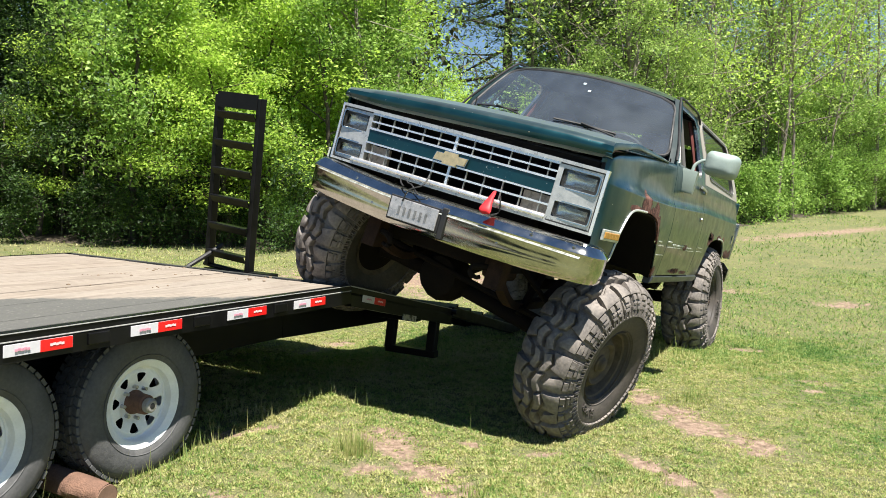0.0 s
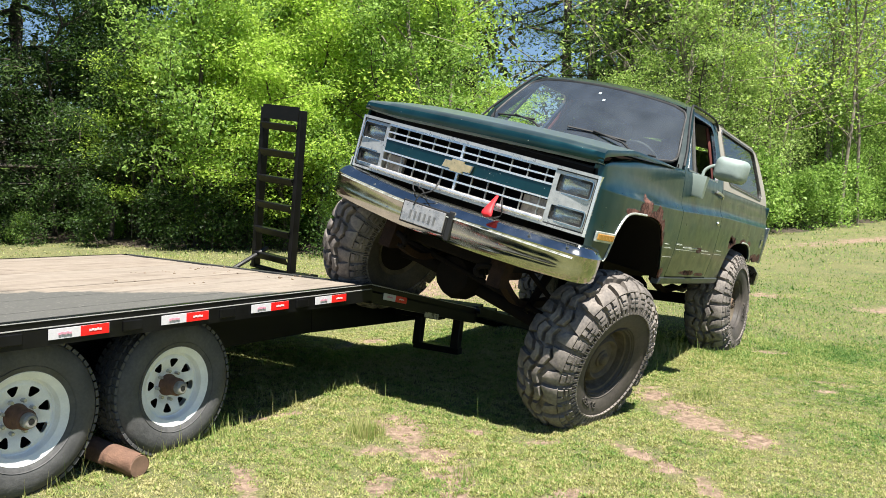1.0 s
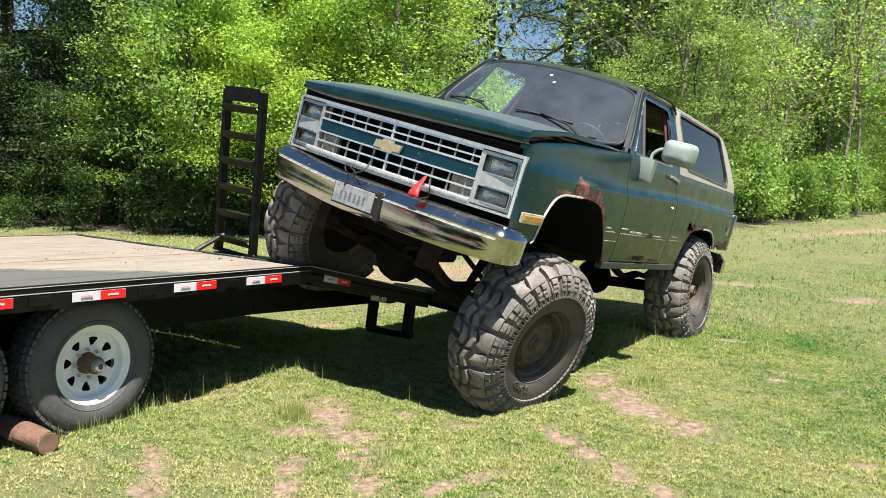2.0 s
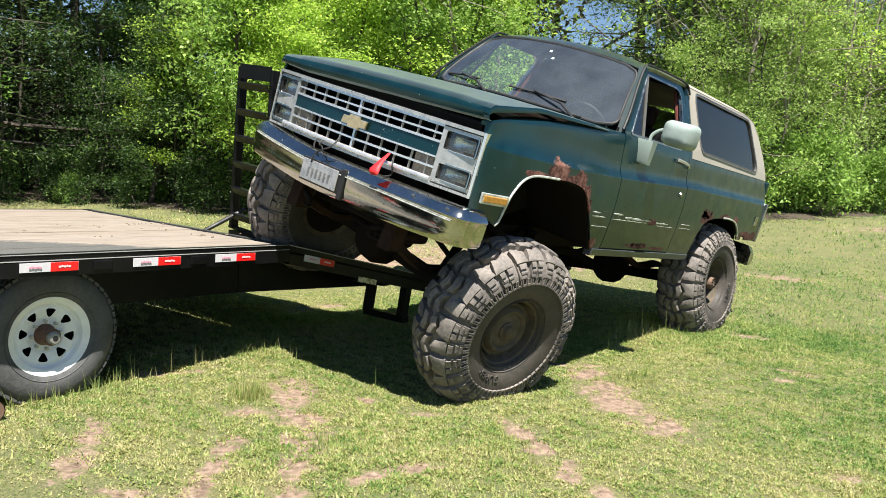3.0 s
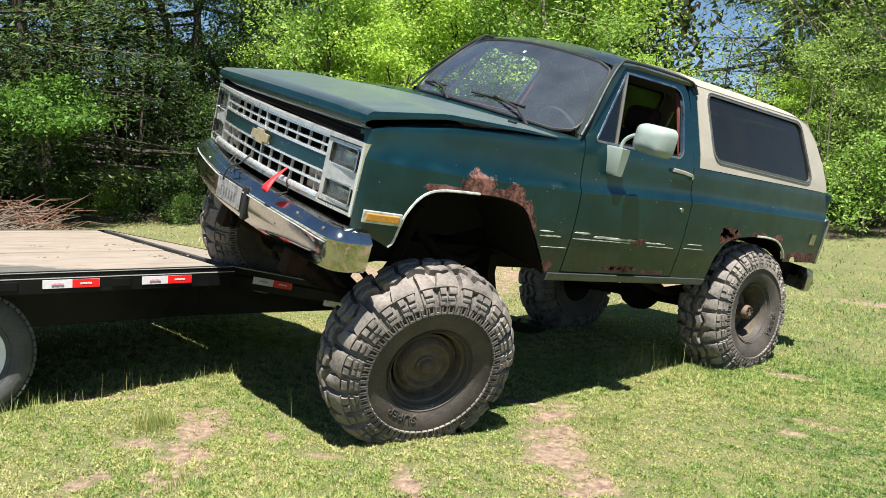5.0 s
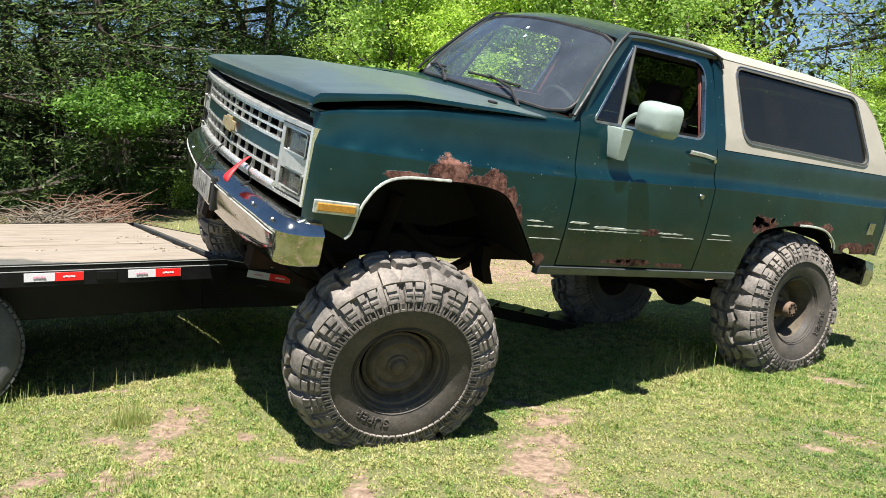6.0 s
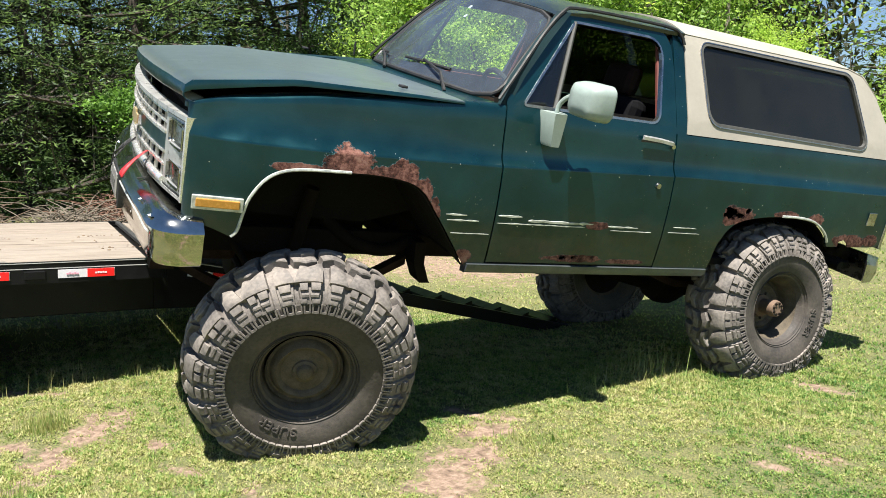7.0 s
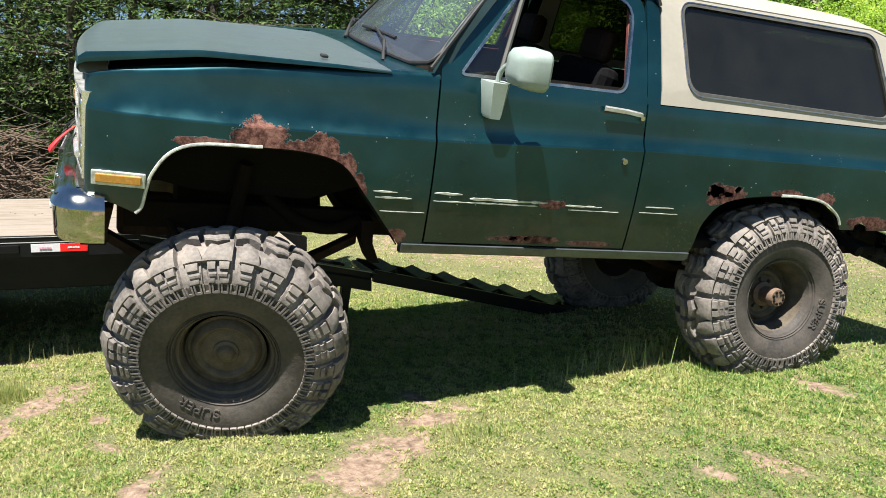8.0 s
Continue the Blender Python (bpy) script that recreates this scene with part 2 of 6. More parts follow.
    shine = s.node("ShaderNodeBsdfGlossy", {"Color": (1, 1, 1, 1), "Roughness": gloss})
    edge = s.node("ShaderNodeLayerWeight", {"Blend": 0.5}).outputs["Facing"]
    fres = s.math("MULTIPLY_ADD", s.math("POWER", edge, 5.0), 0.95 - face, face)
    a = s.node("ShaderNodeMixShader", {0: fres, 1: clear.outputs[0], 2: shine.outputs[0]})
    film = s.math("MULTIPLY", s.ramp(s.noise(5, 5), (0.3, 0.5), (0.8, 1.0)), haze)
    b = s.node("ShaderNodeMixShader", {0: film, 1: a.outputs[0], 2: s.p.outputs[0]})
    t.links.new(b.outputs[0], out.inputs["Surface"])
    return s.m


# windshield film: dust, its blue-grey tone also painting the sky's reflection
M_windshield = make_glass("dusty_windshield_glass", (0.90, 0.95, 0.93), 0.015, 0.11, (0.21, 0.25, 0.32))
M_darkglass = make_glass("dark_tinted_glass", (0.20, 0.21, 0.20), 0.03, 0.30, (0.032, 0.032, 0.024))
M_vent = make_glass("vent_glass", (0.65, 0.68, 0.66), 0.02, 0.03)
M_lens = make_glass("headlamp_glass", (0.93, 0.95, 0.94), 0.015, 0.04, (0.6, 0.6, 0.57), 0.06)
M_reflector = simple("lamp_reflector", (0.68, 0.69, 0.65), 0.20, 1.0, vary=0.4, scale=45, bump=0.6)


def make_leaf(name, base, light):
    s = Mat(name, base, 0.55)
    isl = s.node("ShaderNodeNewGeometry").outputs["Random Per Island"]
    obj = s.node("ShaderNodeObjectInfo").outputs["Random"]
    n = s.noise(0.9, 3)
    f = s.math("ADD", s.math("MULTIPLY", isl, 0.45), s.math("ADD", s.math("MULTIPLY", n, 0.45), s.math("MULTIPLY", obj, 0.10)))
    col = s.ramp(f, (0.2, tuple(c * 0.45 for c in base)), (0.45, base), (0.72, light))
    s.set("Base Color", col)
    tr = s.node("ShaderNodeBsdfTranslucent", {"Color": col})
    mixs = s.node("ShaderNodeMixShader", {0: 0.55, 1: s.p.outputs[0], 2: tr.outputs[0]})
    s.t.links.new(mixs.outputs[0], s.t.nodes["Material Output"].inputs["Surface"])
    return s.m


M_leaf = make_leaf("fresh_spring_leaf", (0.34, 0.52, 0.065), (0.58, 0.75, 0.14))
M_leaf2 = make_leaf("olive_spring_leaf", (0.25, 0.385, 0.085), (0.45, 0.57, 0.17))
M_needle = make_leaf("dark_conifer_spray", (0.052, 0.094, 0.030), (0.17, 0.26, 0.068))
# dark leaf tone that paints the shade inside the wood
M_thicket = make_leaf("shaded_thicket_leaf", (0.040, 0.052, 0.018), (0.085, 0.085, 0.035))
# green leaf darkened in colour to stand for the conifers' shade
M_leaf3 = make_leaf("deep_green_leaf", (0.036, 0.080, 0.018), (0.12, 0.22, 0.042))
M_sapling = make_leaf("sapling_leaf", (0.08, 0.18, 0.026), (0.20, 0.37, 0.06))
M_shrub = make_leaf("shrub_leaf", (0.20, 0.35, 0.06), (0.40, 0.57, 0.13))


def make_grass():
    """Blades in fresh green and straw yellow, gathered in soft patches."""
    s = Mat("grass_blade", (0.2, 0.3, 0.05), 0.6)
    isl = s.node("ShaderNodeNewGeometry").outputs["Random Per Island"]
    where = s.math("ADD", s.math("ADD", s.math("MULTIPLY", s.noise(1.2, 4, 0.6), 0.5), s.math("MULTIPLY", s.noise(9.0, 4, 0.65), 0.45)), s.math("MULTIPLY", isl, 0.20))
    where = s.math("ADD", where, s.math("MULTIPLY", s.math("SUBTRACT", s.noise(36.0, 3, 0.6), 0.18), 0.46))
    # greener where the lawn lies moister, beyond the wheel track
    east = s.node("ShaderNodeSeparateXYZ", {0: s.coords()}).outputs[0]
    where = s.math("SUBTRACT", where, s.ramp(s.math("MULTIPLY", s.math("ADD", east, s.math("MULTIPLY", s.noise(0.9, 3), 2.0)), 0.1), (0.28, 0.0), (0.44, 0.12)))
    col = s.ramp(where, (0.49, (0.066, 0.175, 0.032)), (0.615, (0.22, 0.34, 0.075)), (0.735, (0.41, 0.425, 0.15)), (0.89, (0.57, 0.515, 0.27)))
    col = s.mix(s.ramp(isl, (0.0, 0.3), (0.25, 0.0)), col, (0.13, 0.16, 0.04))
    s.set("Base Color", col)
    tr = s.node("ShaderNodeBsdfTranslucent", {"Color": col})
    mixs = s.node("ShaderNodeMixShader", {0: 0.5, 1: s.p.outputs[0], 2: tr.outputs[0]})
    s.t.links.new(mixs.outputs[0], s.t.nodes["Material Output"].inputs["Surface"])
    return s.m


M_grass = make_grass()

# bare earth on the lawn: x, y, half sizes, turn in degrees
def worn(p, q, count, wide, seed):
    """Bare places strung along a line where wheels and feet have worn the grass."""
    r = random.Random(seed)
    turn = math.degrees(math.atan2(p[0] - q[0], q[1] - p[1]))
    step = math.dist(p, q) / max(count - 1, 1)
    out = []
    for k in range(count):
        f = k / max(count - 1, 1)
        out.append((p[0] + (q[0] - p[0]) * f + r.gauss(0, wide * 0.2), p[1] + (q[1] - p[1]) * f, wide * r.uniform(0.8, 1.15), max(step * 0.66, wide * 0.7) * r.uniform(0.85, 1.2), turn + r.gauss(0, 8)))
    return out


DIRT = worn((1.80, 4.47), (1.44, 5.40), 4, 0.19, 1) + worn((1.52, 3.40), (1.12, 4.08), 4, 0.09, 2)
DIRT += worn((0.27, 3.02), (-0.02, 3.92), 4, 0.14, 3) + worn((-0.05, 3.92), (-0.28, 4.28), 2, 0.15, 4)
DIRT += worn((-0.10, 2.95), (-0.28, 3.45), 3, 0.09, 5) + worn((-0.78, 3.06), (-0.92, 3.34), 2, 0.09, 6)
DIRT += worn((-1.20, 4.36), (-1.02, 4.47), 2, 0.06, 7) + worn((0.52, 3.32), (0.68, 3.44), 2, 0.07, 8)
DIRT += worn((-1.02, 6.50), (-0.90, 6.72), 2, 0.13, 9)
DIRT += [(-0.36, 3.93, 0.13, 0.06, 10), (0.58, 4.20, 0.13, 0.05, 10), (0.22, 4.32, 0.11, 0.05, 0), (1.22, 5.57, 0.15, 0.06, 0), (-0.42, 2.86, 0.12, 0.07, 0),
         (2.70, 7.04, 0.24, 0.09, -20), (2.92, 5.90, 0.14, 0.07, 0), (2.76, 5.67, 0.10, 0.05, 0), (2.69, 4.03, 0.12, 0.06, 0)]
DIRT += [(3.6, 10.5, 0.5, 0.25, 0), (4.9, 9.6, 0.4, 0.25, 0), (-1.6, 9.8, 2.2, 1.0, 10), (-0.2, 10.9, 2.4, 1.0, 0), (9.4, 19.3, 4.2, 0.42, 35), (15.5, 23.0, 5.0, 0.5, 30)]


def dirt_at(x, y):
    """How far inside a bare patch a place lies: below 1 is bare."""
    best = np.full(np.shape(x), 9.0)
    for cx, cy, rx, ry, turn in DIRT:
        c, s = math.cos(radians(turn)), math.sin(radians(turn))
        dx, dy = x - cx, y - cy
        u, v = (dx * c + dy * s) / rx, (-dx * s + dy * c) / ry
        best = np.minimum(best, np.sqrt(u * u + v * v))
    return best


def make_ground():
    s = Mat("lawn_and_bare_earth", (0.1, 0.1, 0.05), 0.95)
    sep = s.node("ShaderNodeSeparateXYZ", {0: s.coords()}).outputs
    out = None
    for cx, cy, rx, ry, turn in DIRT:
        c, sn = math.cos(radians(turn)), math.sin(radians(turn))
        dx, dy = s.math("SUBTRACT", sep[0], cx), s.math("SUBTRACT", sep[1], cy)
        u = s.math("ADD", s.math("MULTIPLY", dx, c / rx), s.math("MULTIPLY", dy, sn / rx))
        v = s.math("ADD", s.math("MULTIPLY", dx, -sn / ry), s.math("MULTIPLY", dy, c / ry))
        d = s.math("SQRT", s.math("ADD", s.math("MULTIPLY", u, u), s.math("MULTIPLY", v, v)))
        out = d if out is None else s.math("MINIMUM", out, d)
    wob = s.math("MULTIPLY", s.math("SUBTRACT", s.noise(7.0, 9, 0.78), 0.5), 5.6)
    bare = s.ramp(s.math("ADD", out, wob), (0.55, 1.0), (1.25, 0.0))
    crumbs = s.ramp(s.noise(9, 6, 0.7), (0.60, 0.0), (0.72, 0.8))
    bare = s.math("MAXIMUM", bare, s.math("MULTIPLY", crumbs, 0.6))
    earth = s.ramp(s.noise(22, 7, 0.7), (0.32, (0.075, 0.050, 0.035)), (0.45, (0.20, 0.137, 0.096)), (0.64, (0.365, 0.262, 0.195)))
    patch = s.math("ADD", s.math("MULTIPLY", s.noise(1.5, 5, 0.65), 0.67), s.math("MULTIPLY", s.noise(7.0, 3, 0.6), 0.33))
    fine = s.noise(55, 5, 0.7)
    green = s.mix(s.ramp(patch, (0.38, 0.0), (0.62, 1.0)), (0.115, 0.142, 0.046), (0.235, 0.22, 0.085))
    green = s.mix(s.ramp(fine, (0.40, 0.0), (0.72, 0.6)), green, (0.24, 0.20, 0.10))
    green = s.mix(s.ramp(s.noise(95, 5, 0.8), (0.42, 0.8), (0.56, 0.0)), green, (0.035, 0.050, 0.016))
    s.set("Base Color", s.mix(bare, green, earth))
    return s.bump(s.math("ADD", fine, s.math("MULTIPLY", s.noise(12, 5), 1.2)), 0.7, 0.03).m


M_ground = make_ground()


def make_plank():
    s = Mat("weathered_deck_plank", (0.5, 0.42, 0.32), 0.85)
    r = s.node("ShaderNodeObjectInfo").outputs["Random"]
    off = s.node("ShaderNodeVectorMath", {0: s.coords(), 1: s.node("ShaderNodeCombineXYZ", {0: s.math("MULTIPLY", r, 40.0)}).outputs[0]}, operation="ADD").outputs[0]
    long = s.node("ShaderNodeMapping", {"Vector": off, "Scale": (0.5, 14, 14)}).outputs[0]
    grain = s.node("ShaderNodeTexNoise", {"Vector": long, "Scale": 9.0, "Detail": 6.0, "Distortion": 0.6}).outputs["Fac"]
    stain = s.node("ShaderNodeTexNoise", {"Vector": s.node("ShaderNodeMapping", {"Vector": off, "Scale": (0.6, 2, 2)}).outputs[0], "Scale": 2.6, "Detail": 7.0, "Roughness": 0.7}).outputs["Fac"]
    col = s.ramp(grain, (0.28, (0.13, 0.10, 0.075)), (0.5, (0.235, 0.195, 0.155)), (0.75, (0.32, 0.275, 0.225)))
    col = s.mix(s.ramp(stain, (0.48, 0.0), (0.70, 0.7)), col, (0.13, 0.10, 0.075))
    col = s.mix(s.math("MULTIPLY", r, 0.35), col, (0.24, 0.215, 0.185))
    # a darker speckled wedge along the near edge, over the trailer's wheels
    node = s.t.nodes.new("ShaderNodeTexCoord")
    node.object = DECK_ORIGIN
    sep = s.node("ShaderNodeSeparateXYZ", {0: node.outputs["Object"]}).outputs
    reach = s.math("SUBTRACT", s.math("MULTIPLY", s.math("ADD", sep[0], 0.80), -0.80), sep[1])
    reach = s.math("ADD", s.math("MINIMUM", reach, s.math("SUBTRACT", 0.95, sep[1])), s.math("MULTIPLY", s.math("SUBTRACT", s.noise(9, 6, 0.7), 0.5), 0.45))
    dark_wedge = s.ramp(reach, (0.0, 0.0), (0.10, 0.88))
    speck = s.ramp(s.noise(70, 4, 0.7), (0.58, 0.0), (0.68, 0.7))
    col = s.mix(dark_wedge, col, s.mix(speck, (0.060, 0.064, 0.060), (0.22, 0.21, 0.19)))
    s.set("Base Color", col)
    return s.bump(grain, 0.5, 0.006).m


def make_treadplate():
    s = Mat("dirty_steel_deck_edge", (0.04, 0.04, 0.04), 0.6, 0.3)
    n, n2 = s.noise(5, 6, 0.7), s.noise(85, 4, 0.7)
    col = s.ramp(n, (0.3, (0.028, 0.030, 0.030)), (0.75, (0.075, 0.073, 0.068)))
    col = s.mix(s.ramp(n2, (0.60, 0.0), (0.70, 1.0)), col, (0.30, 0.28, 0.25))
    s.set("Base Color", col)
    return s.bump(n2, 0.4, 0.004).m


M_tread = make_treadplate()


# ---- building helpers ----
def part(name, bm, material, parent=None, label="", smooth=False, m=None, mats=()):
    """Links a bmesh as one mesh object under a thing or a part."""
    me = bpy.data.meshes.new(name)
    bm.normal_update()
    bm.to_mesh(me)
    bm.free()
    for mm in (material, *mats):
        me.materials.append(mm)
    if smooth:
        for p in me.polygons:
            p.use_smooth = True
        me.set_sharp_from_angle(angle=radians(38))
    ob = new(name, me)
    ob.parent = parent
    if m is not None:
        ob.matrix_basis = m
    return tagged(ob, label)


def again(ob, m, parent=None):
    """The same mesh once more, as an object of its own."""
    o = new(ob.name.split(".")[0], ob.data)
    o.parent = parent or ob.parent
    o.matrix_basis = m
    if "label" in ob:
        o["label"] = ob["label"]
    return o


def thing(name, m, label, category, group=""):
    ob = new(name)
    ob.empty_display_size = 0.2
    ob.matrix_basis = m
    return tagged(ob, label, category, group)


def box(c, size, rot=(0, 0, 0), bevel=0.006, bm=None, taper=None, mat=0):
    """A bevelled block, centre c; taper scales the top in x and y."""
    bm = bm or bmesh.new()
    t = bmesh.new()
    bmesh.ops.create_cube(t, size=1.0)
    if taper:
        for v in t.verts:
            if v.co.z > 0:
                v.co.x *= taper[0]
                v.co.y *= taper[1]
    bmesh.ops.scale(t, vec=size, verts=t.verts)
    if bevel:
        bmesh.ops.bevel(t, geom=t.edges[:], offset=min(bevel, 0.45 * min(size)), segments=2, affect="EDGES", profile=0.5)
    bmesh.ops.transform(t, matrix=pose(*c, *rot), verts=t.verts)
    return join(bm, t, mat)


def join(bm, t, mat=0):
    idx = {}
    for v in t.verts:
        idx[v] = bm.verts.new(v.co)
    for f in t.faces:
        try:
            g = bm.faces.new([idx[v] for v in f.verts])
            g.material_index = mat or f.material_index
        except ValueError:
            pass
    t.free()
    return bm


def loft(rings, closed=True, caps=True, bm=None, mat=0):
    """Skin over rings of points; closed: each ring is a loop."""
    bm = bm or bmesh.new()
    vs = [[bm.verts.new(p) for p in r] for r in rings]
    n = len(vs[0])
    for a, b in zip(vs, vs[1:]):
        for i in range(n if closed else n - 1):
            j = (i + 1) % n
            f = bm.faces.new((a[i], a[j], b[j], b[i]))
            f.material_index = mat
    if caps and closed:
        bm.faces.new(vs[0][::-1]).material_index = mat
        bm.faces.new(vs[-1]).material_index = mat
    return bm


def tube(pts, r, n=8, bm=None, caps=True, mat=0):
    """A round bar along points; r: one radius, or one for each point."""
    pts = [Vector(p) for p in pts]
    rings = []
    up = Vector((0.13, 0.21, 1.0))
    for i, p in enumerate(pts):
        d = (pts[min(i + 1, len(pts) - 1)] - pts[max(i - 1, 0)]).normalized()
        a = d.cross(up)
        if a.length < 0.05:
            a = d.cross(Vector((1, 0, 0)))
        a.normalize()
        b = d.cross(a)
        rr = r[i] if isinstance(r, (list, tuple)) else r
        rings.append([p + (a * math.cos(k * math.tau / n) + b * math.sin(k * math.tau / n)) * rr for k in range(n)])
    return loft(rings, True, caps, bm, mat)


def lathe(profile, n=32, bm=None, mat=0):
    """Turned about the y axis: profile of (radius, y)."""
    rings = [[(r * math.cos(k * math.tau / n), y, r * math.sin(k * math.tau / n)) for k in range(n)] for r, y in profile]
    return loft(rings, True, False, bm, mat)


def slab(outline, y0, y1, bm=None, mat=0, axis=1):
    """A flat outline of (u, v) given thickness along an axis: 1 is y, 2 is z, 0 is x."""
    def at(u, v, w):
        return {1: (u, w, v), 2: (u, v, w), 0: (w, u, v)}[axis]
    return loft([[at(u, v, y0) for u, v in outline], [at(u, v, y1) for u, v in outline]], True, True, bm, mat)


def sheet(grid, thick=0.0, bm=None, inward=None, mat=0):
    """A curved sheet from rows of points, given thickness along its normals."""
    bm = bm or bmesh.new()
    vs = [[bm.verts.new(p) for p in row] for row in grid]
    faces = []
    for a, b in zip(vs, vs[1:]):
        for i in range(len(a) - 1):
            f = bm.faces.new((a[i], a[i + 1], b[i + 1], b[i]))
            f.material_index = mat
            faces.append(f)
    if thick:
        bm.normal_update()
        bmesh.ops.recalc_face_normals(bm, faces=faces)
        bmesh.ops.solidify(bm, geom=faces, thickness=thick)
    return bm


def rounded(w, h, r, n=5, cx=0.0, cy=0.0, shear=0.0):
    """A rounded rectangle outline."""
    pts = []
    for sx, sy, a0 in ((1, 1, 0), (-1, 1, 90), (-1, -1, 180), (1, -1, 270)):
        for k in range(n):
            a = radians(a0 + 90 * k / (n - 1))
            u, v = sx * (w / 2 - r) + r * math.cos(a), sy * (h / 2 - r) + r * math.sin(a)
            pts.append((cx + u + shear * v, cy + v))
    return pts


def smoothpoly(pts, n=6, closed=False):
    """Catmull-Rom through points of any dimension."""
    P = [np.array(p, float) for p in pts]
    out = []
    m = len(P)
    for i in range(m if closed else m - 1):
        if closed:
            a, b, c, d = P[i - 1], P[i], P[(i + 1) % m], P[(i + 2) % m]
        else:
            a, b, c, d = P[max(i - 1, 0)], P[i], P[i + 1], P[min(i + 2, m - 1)]
        for k in range(n):
            t = k / n
            out.append(tuple(0.5 * ((2 * b) + (c - a) * t + (2 * a - 5 * b + 4 * c - d) * t * t + (3 * b - a - 3 * c + d) * t ** 3)))
    if not closed:
        out.append(tuple(P[-1]))
    return out


def roundpoly(corners, radius, n=6):
    """A closed outline with each corner rounded by its own radius."""
    P = [np.array(c, float) for c in corners]
    out = []
    for i, p in enumerate(P):
        a, b = P[i - 1] - p, P[(i + 1) % len(P)] - p
        a, b = a / np.hypot(*a), b / np.hypot(*b)
        half = math.acos(float(np.clip(a @ b, -1, 1))) / 2
        r = radius[i]
        t = r / math.tan(half)
        s, e = p + a * t, p + b * t
        for k in range(n):
            f = k / (n - 1)
            out.append(tuple((1 - f) ** 2 * s + 2 * f * (1 - f) * (p * 0.86 + (s + e) * 0.07) + f * f * e))
    return out


def frame_loop(outline, width, y0, y1, bm=None, mat=0, to3d=None):
    """A flat rim round an outline of (u, v): width outwards, from y0 to y1."""
    P = [np.array(p) for p in outline]
    n = len(P)
    rings = []
    outer = []
    area = sum(P[i][0] * P[(i + 1) % n][1] - P[(i + 1) % n][0] * P[i][1] for i in range(n))
    for i in range(n):
        d = P[(i + 1) % n] - P[i - 1]
        nn = np.array((d[1], -d[0])) / (np.hypot(*d) + 1e-9) * (1 if area > 0 else -1)
        outer.append(P[i] + nn * width)
    f = to3d or (lambda u, v, w: (u, w, v))
    rings = []
    for i in list(range(n)) + [0]:
        rings.append([f(*P[i], y0), f(*outer[i], y0), f(*outer[i], y1), f(*P[i], y1)])
    return loft(rings, True, False, bm, mat)


# ---- ground ----
def ground_z(x, y):
    """Nearly level by the trailer, rising gently towards the far meadow."""
    x, y = np.asarray(x, float), np.asarray(y, float)
    rise = 0.030 * np.clip(0.55 * x + 0.6 * y - 6.5, 0, 30)
    soft = 0.018 * np.sin(1.7 * x + 0.6 * y) * np.cos(1.1 * y - 0.4 * x) + 0.010 * np.sin(4.3 * x) * np.sin(3.7 * y + 1.0)
    return -0.035 + rise + soft - 0.02 * np.exp(-((dirt_at(x, y)) ** 2))


EDGE = [(-30, -6), (-19, 2), (-15, 7.2), (-12.8, 11.4), (-9.8, 14.2), (-6.3, 14.2), (-2.7, 14.6), (1.5, 16.4), (5.5, 19.0), (9.5, 23.0), (14, 28.0), (22, 33.0), (34, 36)]


def along_edge(f, back):
    """A place at the fraction f of the wood's edge, so many metres behind it."""
    seg = [math.dist(a, b) for a, b in zip(EDGE, EDGE[1:])]
    want = f * sum(seg)
    flat = [(-(b[1] - a[1]) / ln, (b[0] - a[0]) / ln) for a, b, ln in zip(EDGE, EDGE[1:], seg)]
    normals = [((p[0] + q[0]) / 2, (p[1] + q[1]) / 2) for p, q in zip(flat[:1] + flat, flat + flat[-1:])]
    for i, (a, b, ln) in enumerate(zip(EDGE, EDGE[1:], seg)):
        if want <= ln:
            t = want / ln
            nx, ny = normals[i][0] + (normals[i + 1][0] - normals[i][0]) * t, normals[i][1] + (normals[i + 1][1] - normals[i][1]) * t
            k = math.hypot(nx, ny)
            nx, ny = nx / k, ny / k
            return a[0] + (b[0] - a[0]) * t + nx * back, a[1] + (b[1] - a[1]) * t + ny * back
        want -= ln
    return EDGE[-1]


def build_ground():
    near = np.concatenate([-np.geomspace(900, 12, 16), np.linspace(-11, 11, 150), np.geomspace(12, 900, 16)])
    xs, ys = near + 0.5, near + 6.0
    X, Y = np.meshgrid(xs, ys)
    Z = ground_z(X, Y)
    n = len(xs)
    verts = np.stack([X.ravel(), Y.ravel(), Z.ravel()], 1)
    faces = [(j * n + i, j * n + i + 1, (j + 1) * n + i + 1, (j + 1) * n + i) for j in range(n - 1) for i in range(n - 1)]
    me = bpy.data.meshes.new("ground")
    me.from_pydata(verts.tolist(), [], faces)
    me.materials.append(M_ground)
    for p in me.polygons:
        p.use_smooth = True
    return tagged(new("ground", me), "short patchy lawn with bare sandy earth and wheel tracks", "ground", kind="structure")


def build_forest_floor():
    """Leaf litter darkened to carry the trees' shade, its edge dipping into the lawn."""
    r = np.random.default_rng(15)
    grid = []
    for f in np.linspace(0.0, 0.998, 120):
        row = []
        wob = float(r.normal(0, 0.25))
        for back in (-0.5, 0.2, 1.0, 2.5, 5.0, 9.0, 16.0):
            x, y = along_edge(float(f), back + (wob if back < 3 else 0))
            row.append((x, y, float(ground_z(x, y)) + (-0.05 if back < 0 else 0.035 + float(r.uniform(0, 0.03)))))
        grid.append(row)
    ob = part("forest_floor", sheet(grid), M_litter, None, smooth=True)
    return tagged(ob, "leaf litter under the trees, their shade in its dark colour", "ground", kind="structure")


build_ground()
build_forest_floor()
rng = np.random.default_rng(7)


